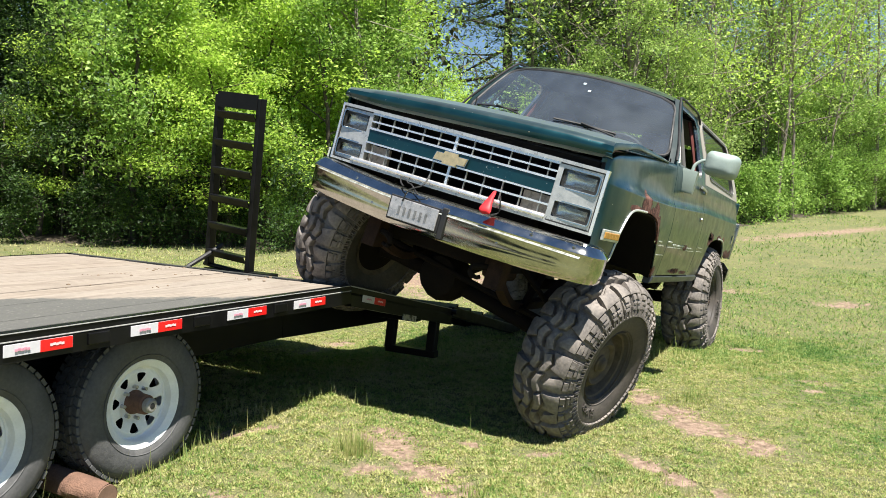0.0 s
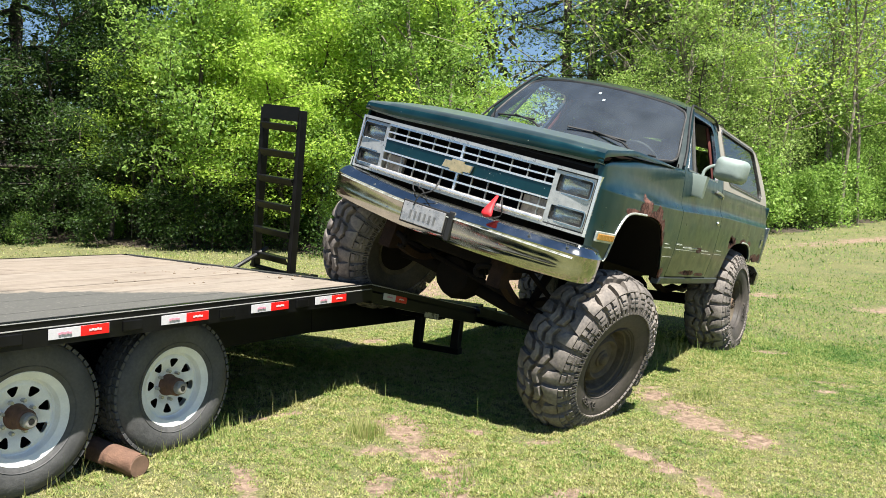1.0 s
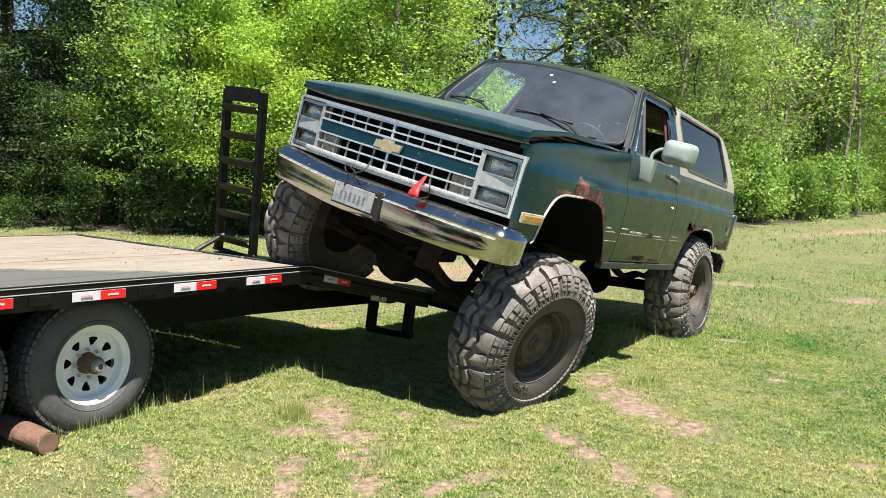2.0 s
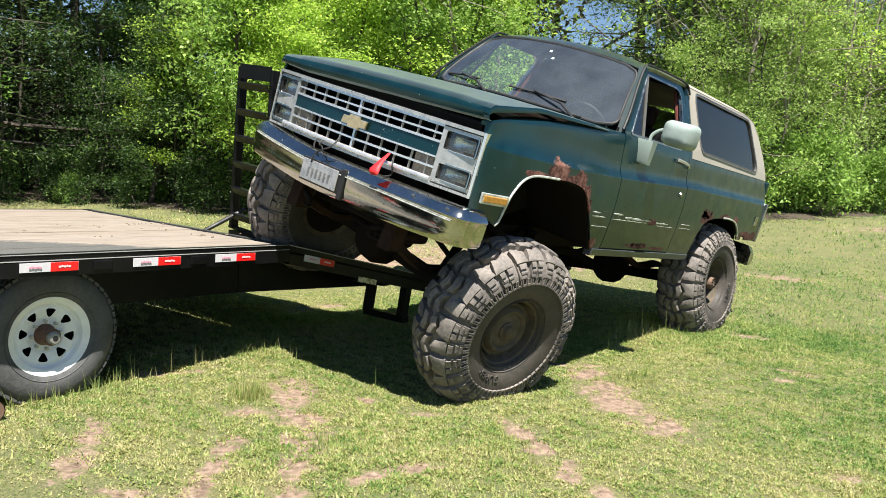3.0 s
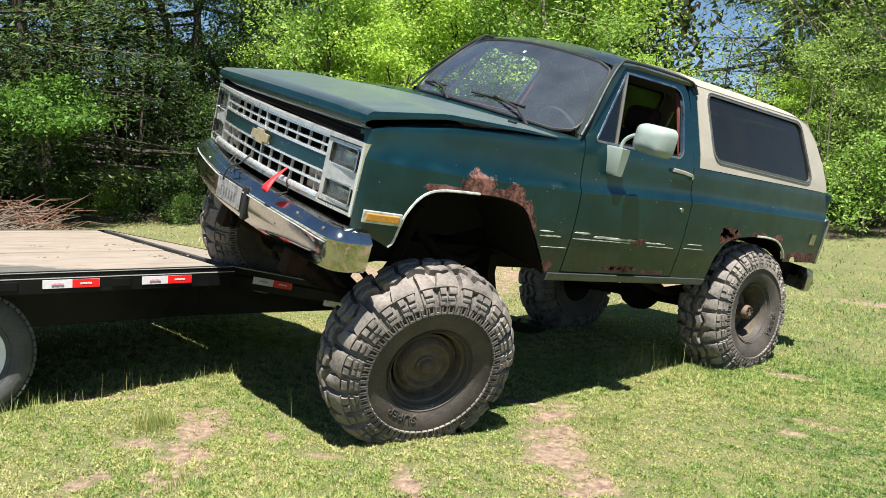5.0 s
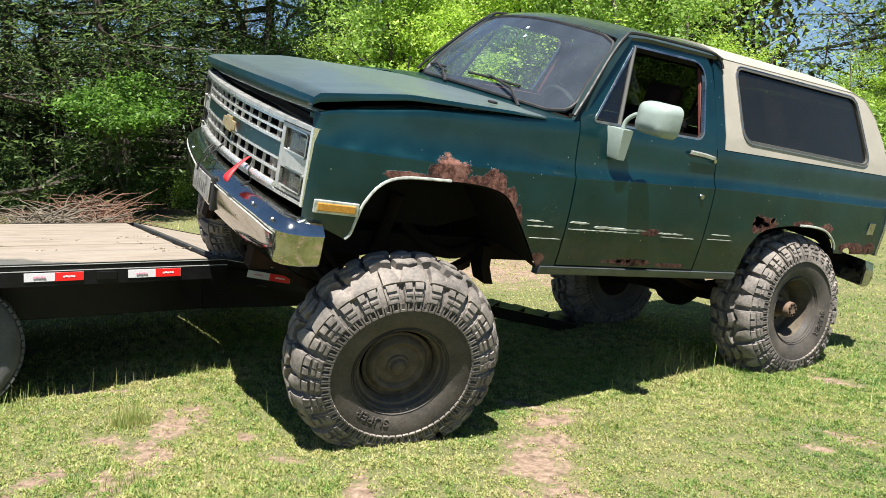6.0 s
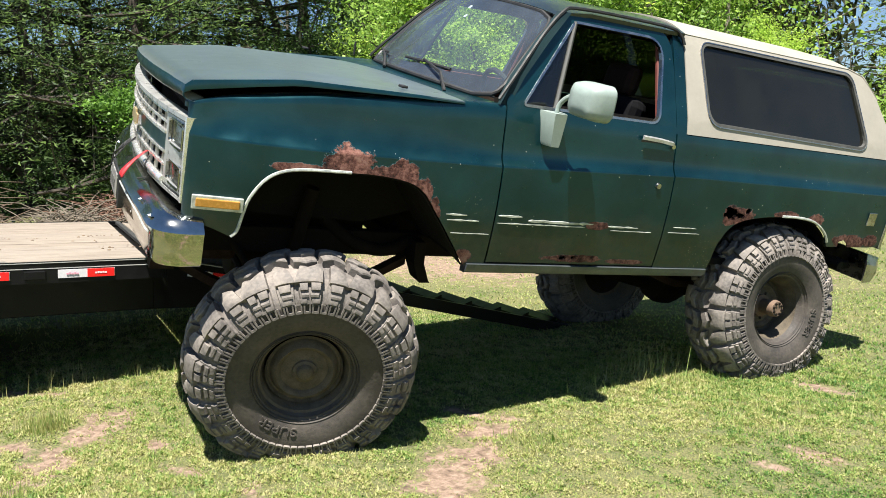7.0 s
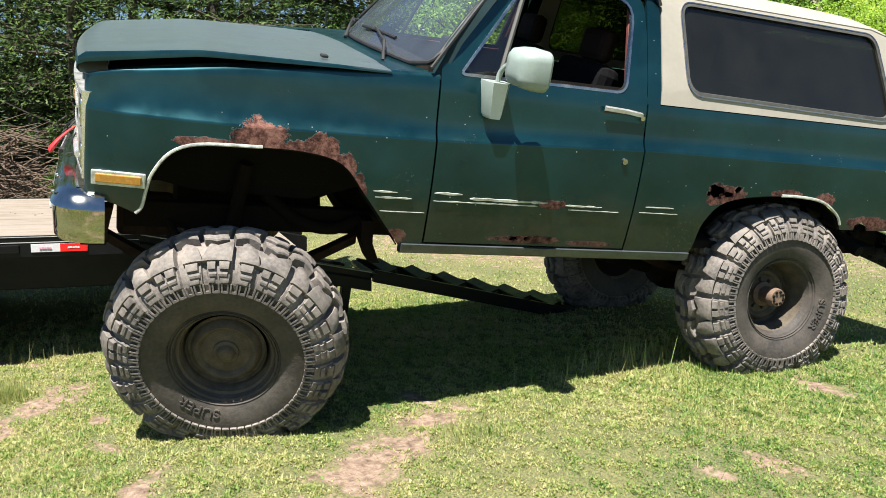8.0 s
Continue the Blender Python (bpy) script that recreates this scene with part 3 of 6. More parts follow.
def patch_noise(x, y, s, seed):
    """A cheap smooth noise of the plan, 0 to 1."""
    r = np.random.default_rng(seed)
    v = np.zeros_like(x)
    for k in range(7):
        a = r.uniform(0, math.tau)
        f = s * r.uniform(0.5, 2.2)
        v += np.sin(f * (x * math.cos(a) + y * math.sin(a)) + r.uniform(0, math.tau))
    return 0.5 + v / 7.5


def blades_mesh(name, x, y, h, w, lean, lift, material, label):
    """Grass as one sheet of stuff: every blade a leaning sliver."""
    n = len(x)
    z = ground_z(x, y) - 0.004 + lift
    a = rng.uniform(0, math.tau, n)
    b = a + rng.normal(math.pi / 2, 0.5, n)
    dx, dy = np.cos(a) * w / 2, np.sin(a) * w / 2
    base = np.stack([x, y, z], 1)
    side = np.stack([dx, dy, np.zeros(n)], 1)
    tip = base + np.stack([np.cos(b) * np.sin(lean) * h, np.sin(b) * np.sin(lean) * h, h * np.cos(lean) + 0.003], 1)
    V = np.stack([base - side, base + side, tip], 1).reshape(-1, 3)
    F = np.arange(n * 3).reshape(-1, 3)
    me = bpy.data.meshes.new(name)
    me.vertices.add(len(V))
    me.vertices.foreach_set("co", V.ravel())
    me.loops.add(F.size)
    me.loops.foreach_set("vertex_index", F.ravel())
    me.polygons.add(len(F))
    me.polygons.foreach_set("loop_start", np.arange(len(F)) * 3)
    me.polygons.foreach_set("loop_total", np.full(len(F), 3))
    me.update(calc_edges=True)
    me.materials.append(material)
    return tagged(new(name, me), label, "grass", kind="stuff")


def grow_grass():
    # the lawn, thick near the truck and coarser with distance
    out = []
    for count, x0, x1, y0, y1, hs, ws, low, up in ((190000, -2.3, 4.2, 2.6, 7.8, 0.022, 0.0050, 0.9, 0.0), (900000, -2.3, 4.2, 2.6, 7.8, 0.0105, 0.0085, 1.0, 0.017), (260000, -6.0, 8.5, 5.0, 13.0, 0.018, 0.012, 0.95, 0.012),
                                                   (70000, -12.0, 18.0, 10.0, 26.0, 0.042, 0.024, 0.85, 0.0), (40000, -7.0, 9.0, -4.0, 6.0, 0.026, 0.016, 0.95, 0.0)):
        x, y = rng.uniform(x0, x1, count), rng.uniform(y0, y1, count)
        d = dirt_at(x, y) + (patch_noise(x, y, 9.0, 3) - 0.5) * 1.6 + (patch_noise(x, y, 34.0, 8) - 0.5) * 1.6
        lush = patch_noise(x, y, 1.3, 5)
        clump = np.clip(1.5 * patch_noise(x, y, 60.0, 12) + 0.9 * patch_noise(x, y, 21.0, 14) - 0.7, 0.0, 1.2)
        rim = np.minimum(np.minimum(x - x0, x1 - x), np.minimum(y - y0, y1 - y)) / 0.9
        keep = (y < np.interp(x, [e[0] for e in EDGE], [e[1] for e in EDGE]) + 0.3) & (d > 0.62 + rng.normal(0, 0.45, count)) & (rng.uniform(0, 1, count) < (0.55 + 0.6 * lush) * (0.38 + 0.66 * clump) * np.clip(rim, 0, 1))
        x, y, lush, clump = x[keep], y[keep], lush[keep], clump[keep]
        h = hs * rng.lognormal(0, 0.35, len(x)) * (0.6 + 0.8 * lush)
        out.append((x, y, h, np.full(len(x), ws) * rng.uniform(0.7, 1.4, len(x)), np.abs(rng.normal(low, 0.35, len(x))).clip(0, 1.5), up * clump * rng.uniform(0.2, 1.0, len(x))))
    # taller tufts, and the uncut grass beside tyres, trailer and ramp
    for cx, cy, r, k, hh in ((-0.45, 4.14, 0.085, 420, 0.085), (-1.15, 4.75, 0.30, 130, 0.075), (-0.75, 5.05, 0.3, 150, 0.07), (-1.45, 3.72, 0.25, 150, 0.09), (-1.25, 3.95, 0.22, 160, 0.09),
                             (1.75, 6.75, 0.22, 200, 0.12), (1.6, 6.5, 0.25, 90, 0.08), (2.15, 6.7, 0.2, 160, 0.05), (1.05, 3.75, 0.25, 300, 0.04), (0.20, 3.62, 0.09, 160, 0.045), (2.6, 6.2, 0.3, 300, 0.045), (1.75, 5.35, 0.16, 260, 0.05),
                             (-2.2, 6.2, 1.0, 300, 0.09), (3.4, 7.4, 0.6, 400, 0.06), (-2.0, 3.0, 0.3, 160, 0.10), (2.9, 4.9, 0.35, 300, 0.04)):
        x, y = rng.normal(cx, r * 0.6, k), rng.normal(cy, r * 0.6, k)
        out.append((x, y, hh * rng.lognormal(-0.1, 0.35, k), np.full(k, 0.0055), np.abs(rng.normal(0.3, 0.3, k)), np.zeros(k)))
    # lone seed stalks left standing where the mower misses
    for cx, cy, r, k in ((-1.35, 3.80, 0.28, 16), (-1.0, 4.45, 0.25, 10), (-0.45, 4.95, 0.3, 12), (0.15, 4.75, 0.3, 8), (1.55, 6.2, 0.35, 12), (2.0, 6.8, 0.25, 12), (-1.75, 3.2, 0.15, 8)):
        x, y = rng.normal(cx, r * 0.6, k), rng.normal(cy, r * 0.6, k)
        out.append((x, y, 0.16 * rng.lognormal(0, 0.25, k), np.full(k, 0.0045), np.abs(rng.normal(0.2, 0.15, k)), np.zeros(k)))
    cols = [np.concatenate(c) for c in zip(*out)]
    return blades_mesh("lawn_grass", *cols, M_grass, "short yellow-green spring grass with darker tufts")


grow_grass()


# ---- the wood round the meadow ----
def limb(bm, rnd, p, d, length, r, depth, tips, n=6, mat=0, bend=0.25):
    """A limb that bends and forks; tips collects twig ends."""
    pts, radii = [p.copy()], [r]
    steps = 4
    for k in range(steps):
        d = (d + Vector((rnd.gauss(0, bend), rnd.gauss(0, bend), rnd.gauss(0.06, bend * 0.6))) * 0.5).normalized()
        p = p + d * (length / steps)
        pts.append(p.copy())
        radii.append(r * (1 - 0.6 * (k + 1) / steps))
        tips.append((p.copy(), d.copy()))
    tube(pts, radii, n, bm, caps=False, mat=mat)
    if depth > 0:
        for k in range(2 + (depth > 1)):
            i = rnd.randint(1, steps)
            side = Vector((rnd.gauss(0, 1), rnd.gauss(0, 1), rnd.gauss(0.25, 0.4))).normalized()
            limb(bm, rnd, pts[i], (d * 0.5 + side).normalized(), length * rnd.uniform(0.5, 0.75), radii[i] * 0.6, depth - 1, tips, 3, mat, bend)


def leaf_mesh(name, centres, spread, per, size, rnd_seed, material, flat=1.1, droop=0.0, wide=0.30):
    """A crown of single leaves gathered in clumps round the given places."""
    r = np.random.default_rng(rnd_seed)
    C = np.repeat(np.asarray(centres, float), per, 0)
    n = len(C)
    off = r.normal(0, 1, (n, 3)) * np.asarray(spread)
    P = C + off
    P[:, 2] -= droop * np.hypot(off[:, 0], off[:, 1])
    L = size * np.minimum(r.lognormal(0, 0.3, n), 1.5)
    # leaf axes: mostly flat, turned every way
    a = r.uniform(0, math.tau, n)
    tilt = r.normal(0, flat * 0.6, n)
    ax = np.stack([np.cos(a) * np.cos(tilt), np.sin(a) * np.cos(tilt), np.sin(tilt) - 0.25], 1)
    ax /= np.linalg.norm(ax, axis=1)[:, None]
    up = r.normal(0, 0.62, (n, 3)) + np.array([0, 0, 1.0])
    sd = np.cross(ax, up)
    sd /= np.linalg.norm(sd, axis=1)[:, None]
    nn = np.cross(sd, ax)
    w = (L * wide)[:, None]
    L = L[:, None]
    V = np.stack([P, P + ax * L * 0.62 + sd * w * 1.25 - nn * L * 0.04, P + ax * L * 0.92 - sd * w * 1.0], 1).reshape(-1, 3)
    F = np.arange(n * 3).reshape(-1, 3)
    me = bpy.data.meshes.new(name)
    me.vertices.add(len(V))
    me.vertices.foreach_set("co", V.ravel())
    me.loops.add(F.size)
    me.loops.foreach_set("vertex_index", F.ravel())
    me.polygons.add(n)
    me.polygons.foreach_set("loop_start", np.arange(n) * 3)
    me.polygons.foreach_set("loop_total", np.full(n, 3))
    me.update(calc_edges=True)
    me.materials.append(material)
    return me


def make_tree(kind, seed):
    """One tree at the origin: tapered trunk with limbs, and a crown of leaves."""
    rnd = random.Random(seed)
    bm = bmesh.new()
    tips = []
    if kind == "bushy":
        h, lowest, n_limbs, r0 = rnd.uniform(7.0, 9.5), 1.1, 17, 0.09
        mat_b, mat_l, per, spread, size = M_bark, (M_shrub if seed > 15 else M_leaf2 if seed > 12 else M_leaf3 if seed > 8 else M_leaf if seed % 3 else M_shrub), (44 if seed > 12 else 84 if seed > 8 else 64), (0.34, 0.34, 0.14), (0.085 if 8 < seed < 13 else 0.106)
    elif kind == "tall":
        h, lowest, n_limbs, r0 = rnd.uniform(12, 16), 2.6, 15, 0.062
        mat_b, mat_l, per, spread, size = M_palebark, (M_leaf2 if seed % 2 else M_leaf), 18, (0.40, 0.40, 0.26), 0.11
    elif kind == "conifer":
        h, lowest, n_limbs, r0 = rnd.uniform(11, 14), 1.0, 26, 0.17
        mat_b, mat_l, per, spread, size = M_bark, M_needle, 44, (0.42, 0.42, 0.05), 0.12
    elif kind == "sapling":
        h, lowest, n_limbs, r0 = rnd.uniform(2.2, 2.5), 1.25, 9, 0.03
        mat_b, mat_l, per, spread, size = M_bark, M_sapling, 60, (0.20, 0.20, 0.05), 0.070
    else:
        h, lowest, n_limbs, r0 = rnd.uniform(1.3, 2.2), 0.1, 9, 0.025
        mat_b, mat_l, per, spread, size = M_bark, (M_leaf3 if seed > 45 else M_shrub), 26, (0.20, 0.20, 0.15), 0.075
    lean = Vector((rnd.gauss(0, 0.05), rnd.gauss(0, 0.05), 1)).normalized()
    pts = [Vector((0, 0, -0.3))]
    steps = 9
    for k in range(1, steps + 1):
        pts.append(lean * (h * k / steps) + Vector((rnd.gauss(0, 0.06), rnd.gauss(0, 0.06), 0)) * (1 + k * 0.3))
    tube(pts, [r0 * (1.35 if k == 0 else 1 - 0.85 * k / steps) for k in range(steps + 1)], 8, bm)
    for k in range(n_limbs):
        f = (k + rnd.random()) / n_limbs
        z = lowest + (h * 0.97 - lowest) * f
        i = min(steps - 1, int(z / h * steps))
        p = pts[i].lerp(pts[i + 1], z / h * steps - i)
        a = rnd.uniform(0, math.tau)
        if kind == "conifer":
            d = Vector((math.cos(a), math.sin(a), rnd.uniform(-0.25, 0.05)))
            ln = (1 - f) * 3.2 + 0.6
        else:
            d = Vector((math.cos(a), math.sin(a), rnd.uniform(0.15, 0.8)))
            ln = (h * {"sapling": 0.42, "tall": 0.17}.get(kind, 0.30)) * (1.15 - 0.75 * f) * rnd.uniform(0.7, 1.2)
        limb(bm, rnd, p, d.normalized(), ln, r0 * 0.34 * (1 - 0.6 * f) + 0.008, 1, tips, 4, 0, 0.25 if kind != "conifer" else 0.12)
    root = thing({"bushy": "leafy_tree", "sapling": "sapling", "tall": "tall_tree", "conifer": "conifer_tree", "shrub": "shrub"}[kind], Matrix(),
                 {"bushy": "bushy deciduous tree in bright fresh spring leaf", "sapling": "slender green sapling with spreading leafy boughs", "tall": "tall slender tree with thin bare trunk and sparse spring leaves",
                  "conifer": "dark evergreen tree with drooping sprays of needles", "shrub": "low leafy shrub at the edge of the wood"}[kind],
                 "shrub" if kind == "shrub" else "tree", {"bushy": "trees at the wood's edge", "sapling": "saplings beyond the trailer", "tall": "tall trees in the wood", "conifer": "evergreens in the wood", "shrub": "undergrowth at the wood's edge"}[kind])
    part("trunk", bm, mat_b, root, smooth=True)
    centres = [tuple(p) for p, d in tips]
    me = leaf_mesh("crown", centres, spread, per, size, seed * 13 + 5, mat_l, flat=0.55 if kind == "conifer" else 1.1, droop=0.16 if kind == "conifer" else 0.0, wide=0.13 if kind == "conifer" else 0.30)
    crown = new("crown", me)
    crown.parent = root
    return root


def in_wood(x, y):
    """The stretch of the wood's edge that borders the meadow by the truck."""
    return x < 0.60 * y + 2.5 and y - 2.75 > 0.30 * (4.0 - x) - 2.5


def plant(protos, spots, seed):
    """Copies of the prototypes over the spots; the first copies are the prototypes themselves."""
    rnd = random.Random(seed)
    used = set()
    for i, (x, y, s) in enumerate([p for p in spots if in_wood(p[0], p[1])]):
        proto = protos[i % len(protos)]
        m = pose(x, y, float(ground_z(x, y)) - 0.03, 0, 0, rnd.uniform(0, 360))
        if proto.name in used:
            o = copy_thing(proto, m)
        else:
            used.add(proto.name)
            o = proto
            o.matrix_basis = m
        o.scale = (s * rnd.uniform(0.9, 1.1), s * rnd.uniform(0.9, 1.1), s * rnd.uniform(0.9, 1.12))


def build_wood():
    rnd = random.Random(11)
    bushy = [make_tree("bushy", s) for s in (1, 2, 4, 6, 8)]
    tall = [make_tree("tall", s) for s in (21, 22, 23, 24)]
    conifer = [make_tree("conifer", s) for s in (31, 32)]
    shrub = [make_tree("shrub", s) for s in (41, 42, 43)]
    spots = []
    for i in range(38):
        f = 0.376 + 0.33 * (i + rnd.random()) / 38
        x, y = along_edge(f, rnd.uniform(0.6, 4.0))
        spots.append((x, y, rnd.uniform(0.29, 0.36) if -1.1 < x < 2.4 else rnd.uniform(0.40, 0.52) if 2.4 <= x < 3.4 else rnd.uniform(0.62, 0.88) if x < 0 else rnd.uniform(0.38, 0.6)))
    for i in range(12):
        x, y = along_edge(0.376 + 0.13 * (i + rnd.random()) / 12, rnd.uniform(-0.2, 1.0))
        spots.append((x, y, rnd.uniform(0.5, 0.72) if x < -1.2 else 0.33))
    for i in range(6):
        x, y = along_edge(0.70 + 0.30 * (i + rnd.random()) / 6, rnd.uniform(1, 6))
        spots.append((x, y, rnd.uniform(0.55, 0.85)))
    plant(bushy, [p for p in spots if -7.3 <= p[0] < 3.0], 1)
    plant([make_tree("bushy", s) for s in (13, 14, 15)], [p for p in spots if 3.0 <= p[0] < 7.0], 8)
    lush = []
    for i in range(26):
        x, y = along_edge(0.665 + 0.165 * (i + rnd.random()) / 26, rnd.uniform(0.0, 2.2))
        lush.append((x, y, rnd.uniform(0.36, 0.62)))
    plant([make_tree("bushy", s) for s in (16, 17, 18)], lush, 9)
    plant([make_tree("bushy", s) for s in (10, 11, 12)], [p for p in spots if p[0] < -7.3], 7)
    spots = []
    for i in range(60):
        x, y = along_edge(0.45 + 0.5 * ((i + rnd.random()) / 74) ** 0.9, rnd.uniform(0.8, 12))
        if not -1.2 < x < 2.6:
            spots.append((x, y, rnd.uniform(0.85, 1.25)))
    for i in range(16):
        x, y = along_edge(0.575 + 0.20 * (i + rnd.random()) / 16, rnd.uniform(-0.2, 1.4))
        spots.append((x, y, rnd.uniform(0.7, 1.0)))
    for i in range(10):
        x, y = along_edge(0.02 + 0.43 * (i + rnd.random()) / 10, rnd.uniform(5, 12))
        spots.append((x, y, rnd.uniform(0.85, 1.2)))
    plant(tall, spots, 2)
    spots = []
    for i in range(23):
        x, y = along_edge(0.20 + 0.17 * ((i + rnd.random()) / 23) ** 0.7, rnd.uniform(0.6, 5.0))
        spots.append((x, y, rnd.uniform(0.8, 1.1)))
    for i in range(5):
        x, y = along_edge(0.60 + 0.10 * (i + rnd.random()) / 5, rnd.uniform(5.0, 9.0))
        spots.append((x, y, rnd.uniform(0.9, 1.2)))
    spots += [(2.7, 34.0, 1.55), (3.9, 36.0, 1.7), (5.0, 33.0, 1.45), (6.3, 37.0, 1.6)]
    plant(conifer, spots, 3)
    # a sapling that spreads its leaves over the lawn beyond the trailer
    plant([make_tree("sapling", 51)], [(-10.55, 11.7, 1.2)], 10)
    spots = []
    for i in range(64):
        x, y = along_edge(0.08 + 0.90 * (i + rnd.random()) / 64, rnd.uniform(-0.5, 2.6))
        spots.append((x, y, rnd.uniform(0.6, 1.35) if x > 1.5 else rnd.uniform(0.3, 0.65)))
    plant(shrub, spots, 4)
    spots = []
    for i in range(22):
        x, y = along_edge(0.29 + 0.19 * (i + rnd.random()) / 22, rnd.uniform(-0.7, 0.3))
        spots.append((x, y, rnd.uniform(0.45, 0.8)))
    plant([make_tree("shrub", 46), make_tree("shrub", 47)], spots, 11)
    spots = []
    for i in range(20):
        x, y = along_edge(0.575 + 0.17 * (i + rnd.random()) / 20, rnd.uniform(-0.4, 0.7))
        spots.append((x, y, rnd.uniform(0.7, 1.25)))
    plant([make_tree("shrub", 44), make_tree("shrub", 45)], spots, 12)
    # the depth of the wood: leaves without number behind the first rows of trees
    r = np.random.default_rng(77)
    cs = []
    for i in range(4900):
        f = float(r.uniform(0.12, 0.995))
        x, y = along_edge(f, float(r.uniform(4.5, 11.0)))
        gap = -1.1 < x < 2.6
        cs.append((x, y, float(ground_z(x, y)) + float(r.uniform(0.0, 1.0)) ** 1.25 * (2.1 if gap else 3.4 if f < 0.30 else 6.5 if f < 0.37 else 7.5 if x < 5.0 else 5.5)))
    cs = [c for c in cs if in_wood(c[0], c[1])]
    dark = [c for c in cs if c[0] < -9.0]
    cs = [c for c in cs if c[0] >= -9.0]
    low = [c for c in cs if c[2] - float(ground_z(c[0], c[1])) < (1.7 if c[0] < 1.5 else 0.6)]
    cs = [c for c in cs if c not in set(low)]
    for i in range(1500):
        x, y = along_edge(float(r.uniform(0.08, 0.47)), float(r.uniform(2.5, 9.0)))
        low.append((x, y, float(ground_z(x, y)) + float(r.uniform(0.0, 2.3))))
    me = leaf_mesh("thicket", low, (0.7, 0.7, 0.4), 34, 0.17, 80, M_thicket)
    tagged(new("thicket", me), "brown-green thicket under the trees, coloured dark for the shade there", "foliage", kind="stuff")
    # dark backing: the deep wood's shade is given as leaf colour
    deep = []
    for i in range(5600):
        f = float(r.uniform(0.15, 0.90))
        x, y = along_edge(f, float(r.uniform(9.5, 14.0)))
        deep.append((x, y, float(ground_z(x, y)) + float(r.uniform(0.0, 1.0)) ** 1.3 * (2.0 if -1.2 < x < 3.0 else 2.6 if f < 0.29 else 4.8 if f < 0.37 else 8.5 if x < 0 else 5.0)))
    deep = [c for c in deep if in_wood(c[0], c[1])]
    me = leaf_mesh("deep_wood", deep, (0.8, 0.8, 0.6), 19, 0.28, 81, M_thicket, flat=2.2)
    tagged(new("deep_wood", me), "deep-wood leaves with the wood's shade in their dark colour", "foliage", kind="stuff")
    bm = bmesh.new()
    for i in range(170):
        x, y = along_edge(float(r.uniform(0.30, 0.72)), float(r.uniform(0.2, 5.0)))
        z, h = float(ground_z(x, y)) - 0.1, float(r.uniform(1.6, 3.6))
        dx, dy = r.normal(0, 0.14, 2)
        tube([(x, y, z), (x + dx * 0.3, y + dy * 0.4, z + h * 0.5), (x + dx * h * 0.6, y + dy * h * 0.6, z + h)], [0.022, 0.016, 0.008], 5, bm)
    stems = part("understorey_stems", bm, M_stem, None, "", True)
    tagged(stems, "thin bare sapling stems under the trees", "undergrowth", kind="stuff")
    bm = bmesh.new()
    for i in range(620):
        x, y = along_edge(float(r.uniform(0.56, 0.80)), float(r.uniform(0.5, 6.0)))
        p = Vector((x, y, float(ground_z(x, y)) + float(r.uniform(1.2, 6.5))))
        d = Vector((float(r.normal(0, 0.7)), float(r.normal(0, 0.7)), float(r.normal(0.5, 0.5)))).normalized() * float(r.uniform(0.7, 2.0))
        bow = Vector((0, 0, float(r.normal(0.10, 0.12))))
        tube([p, p + d * 0.35 + bow, p + d * 0.7 + bow * 1.2, p + d], [0.017, 0.013, 0.009, 0.004], 4, bm, caps=False)
    tagged(part("bare_twigs", bm, M_palebark, None), "bare grey-brown twigs and boughs among the leaves", "branches", kind="stuff")
    me = leaf_mesh("far_evergreens", dark, (0.7, 0.7, 0.12), 52, 0.15, 79, M_needle, flat=0.6, wide=0.16)
    tagged(new("far_evergreens", me), "dense dark evergreen sprays in the depth of the wood", "foliage", kind="stuff")
    olive = [c for c in cs if c[0] > 2.5]
    cs = [c for c in cs if c[0] <= 2.5]
    me = leaf_mesh("far_olive_leaves", olive, (0.7, 0.7, 0.35), 30, 0.16, 82, M_leaf2)
    tagged(new("far_olive_leaves", me), "thin olive leaves in the depth of the wood", "foliage", kind="stuff")
    me = leaf_mesh("far_wood_leaves", cs, (0.7, 0.7, 0.35), 32, 0.17, 78, M_shrub)
    tagged(new("far_wood_leaves", me), "dense leaves in the depth of the spring wood", "foliage", kind="stuff")


build_wood()


# ---- lifted truck: its own axes run forwards, to the driver's side and up; the body leans and noses up ----
TRUCK = Matrix(((-0.46781, 0.85174, 0.23599, 0.05236), (-0.87829, -0.47785, -0.01639, 4.56428), (0.09881, -0.21493, 0.97162, 1.41024), (0, 0, 0, 1)))
BACK = TRUCK.inverted()
PZ = (-0.34, -0.20, -0.05, 0.10, 0.185, 0.268, 0.285, 0.305, 0.33, 0.36, 0.40, 0.44, 0.47, 0.53, 0.565)
PY = (0.932, 0.948, 0.957, 0.954, 0.948, 0.940, 0.926, 0.9145, 0.906, 0.900, 0.893, 0.885, 0.877, 0.856, 0.842)


def crease_drop(x):
    """How far the shoulder crease sinks on its way to the front."""
    return float(np.interp(x, (-2.6, -1.4, -0.6, 0.0), (0.0, -0.036, -0.040, -0.030)))


def half_width(x, z):
    """Half the body's width: bulged below the shoulder line, narrowing to the nose."""
    y = float(np.interp(z - crease_drop(x) * float(np.interp(z, (0.0, 0.2, 0.36, 0.46), (0.0, 1.0, 1.0, 0.0))), PZ, PY))
    flat = float(np.interp(z, (-0.34, 0.565), (0.948, 0.880)))
    y = flat + (y - flat) * float(np.interp(x, (-0.9, -0.25, -0.09, -0.04, 0.02), (1.0, 0.95, 0.7, 0.25, 0.1)))
    y -= 0.016 * float(np.interp(z, (0.24, 0.46), (0.0, 1.0))) * float(np.interp(x, (-1.40, -1.0), (0.0, 1.0)))
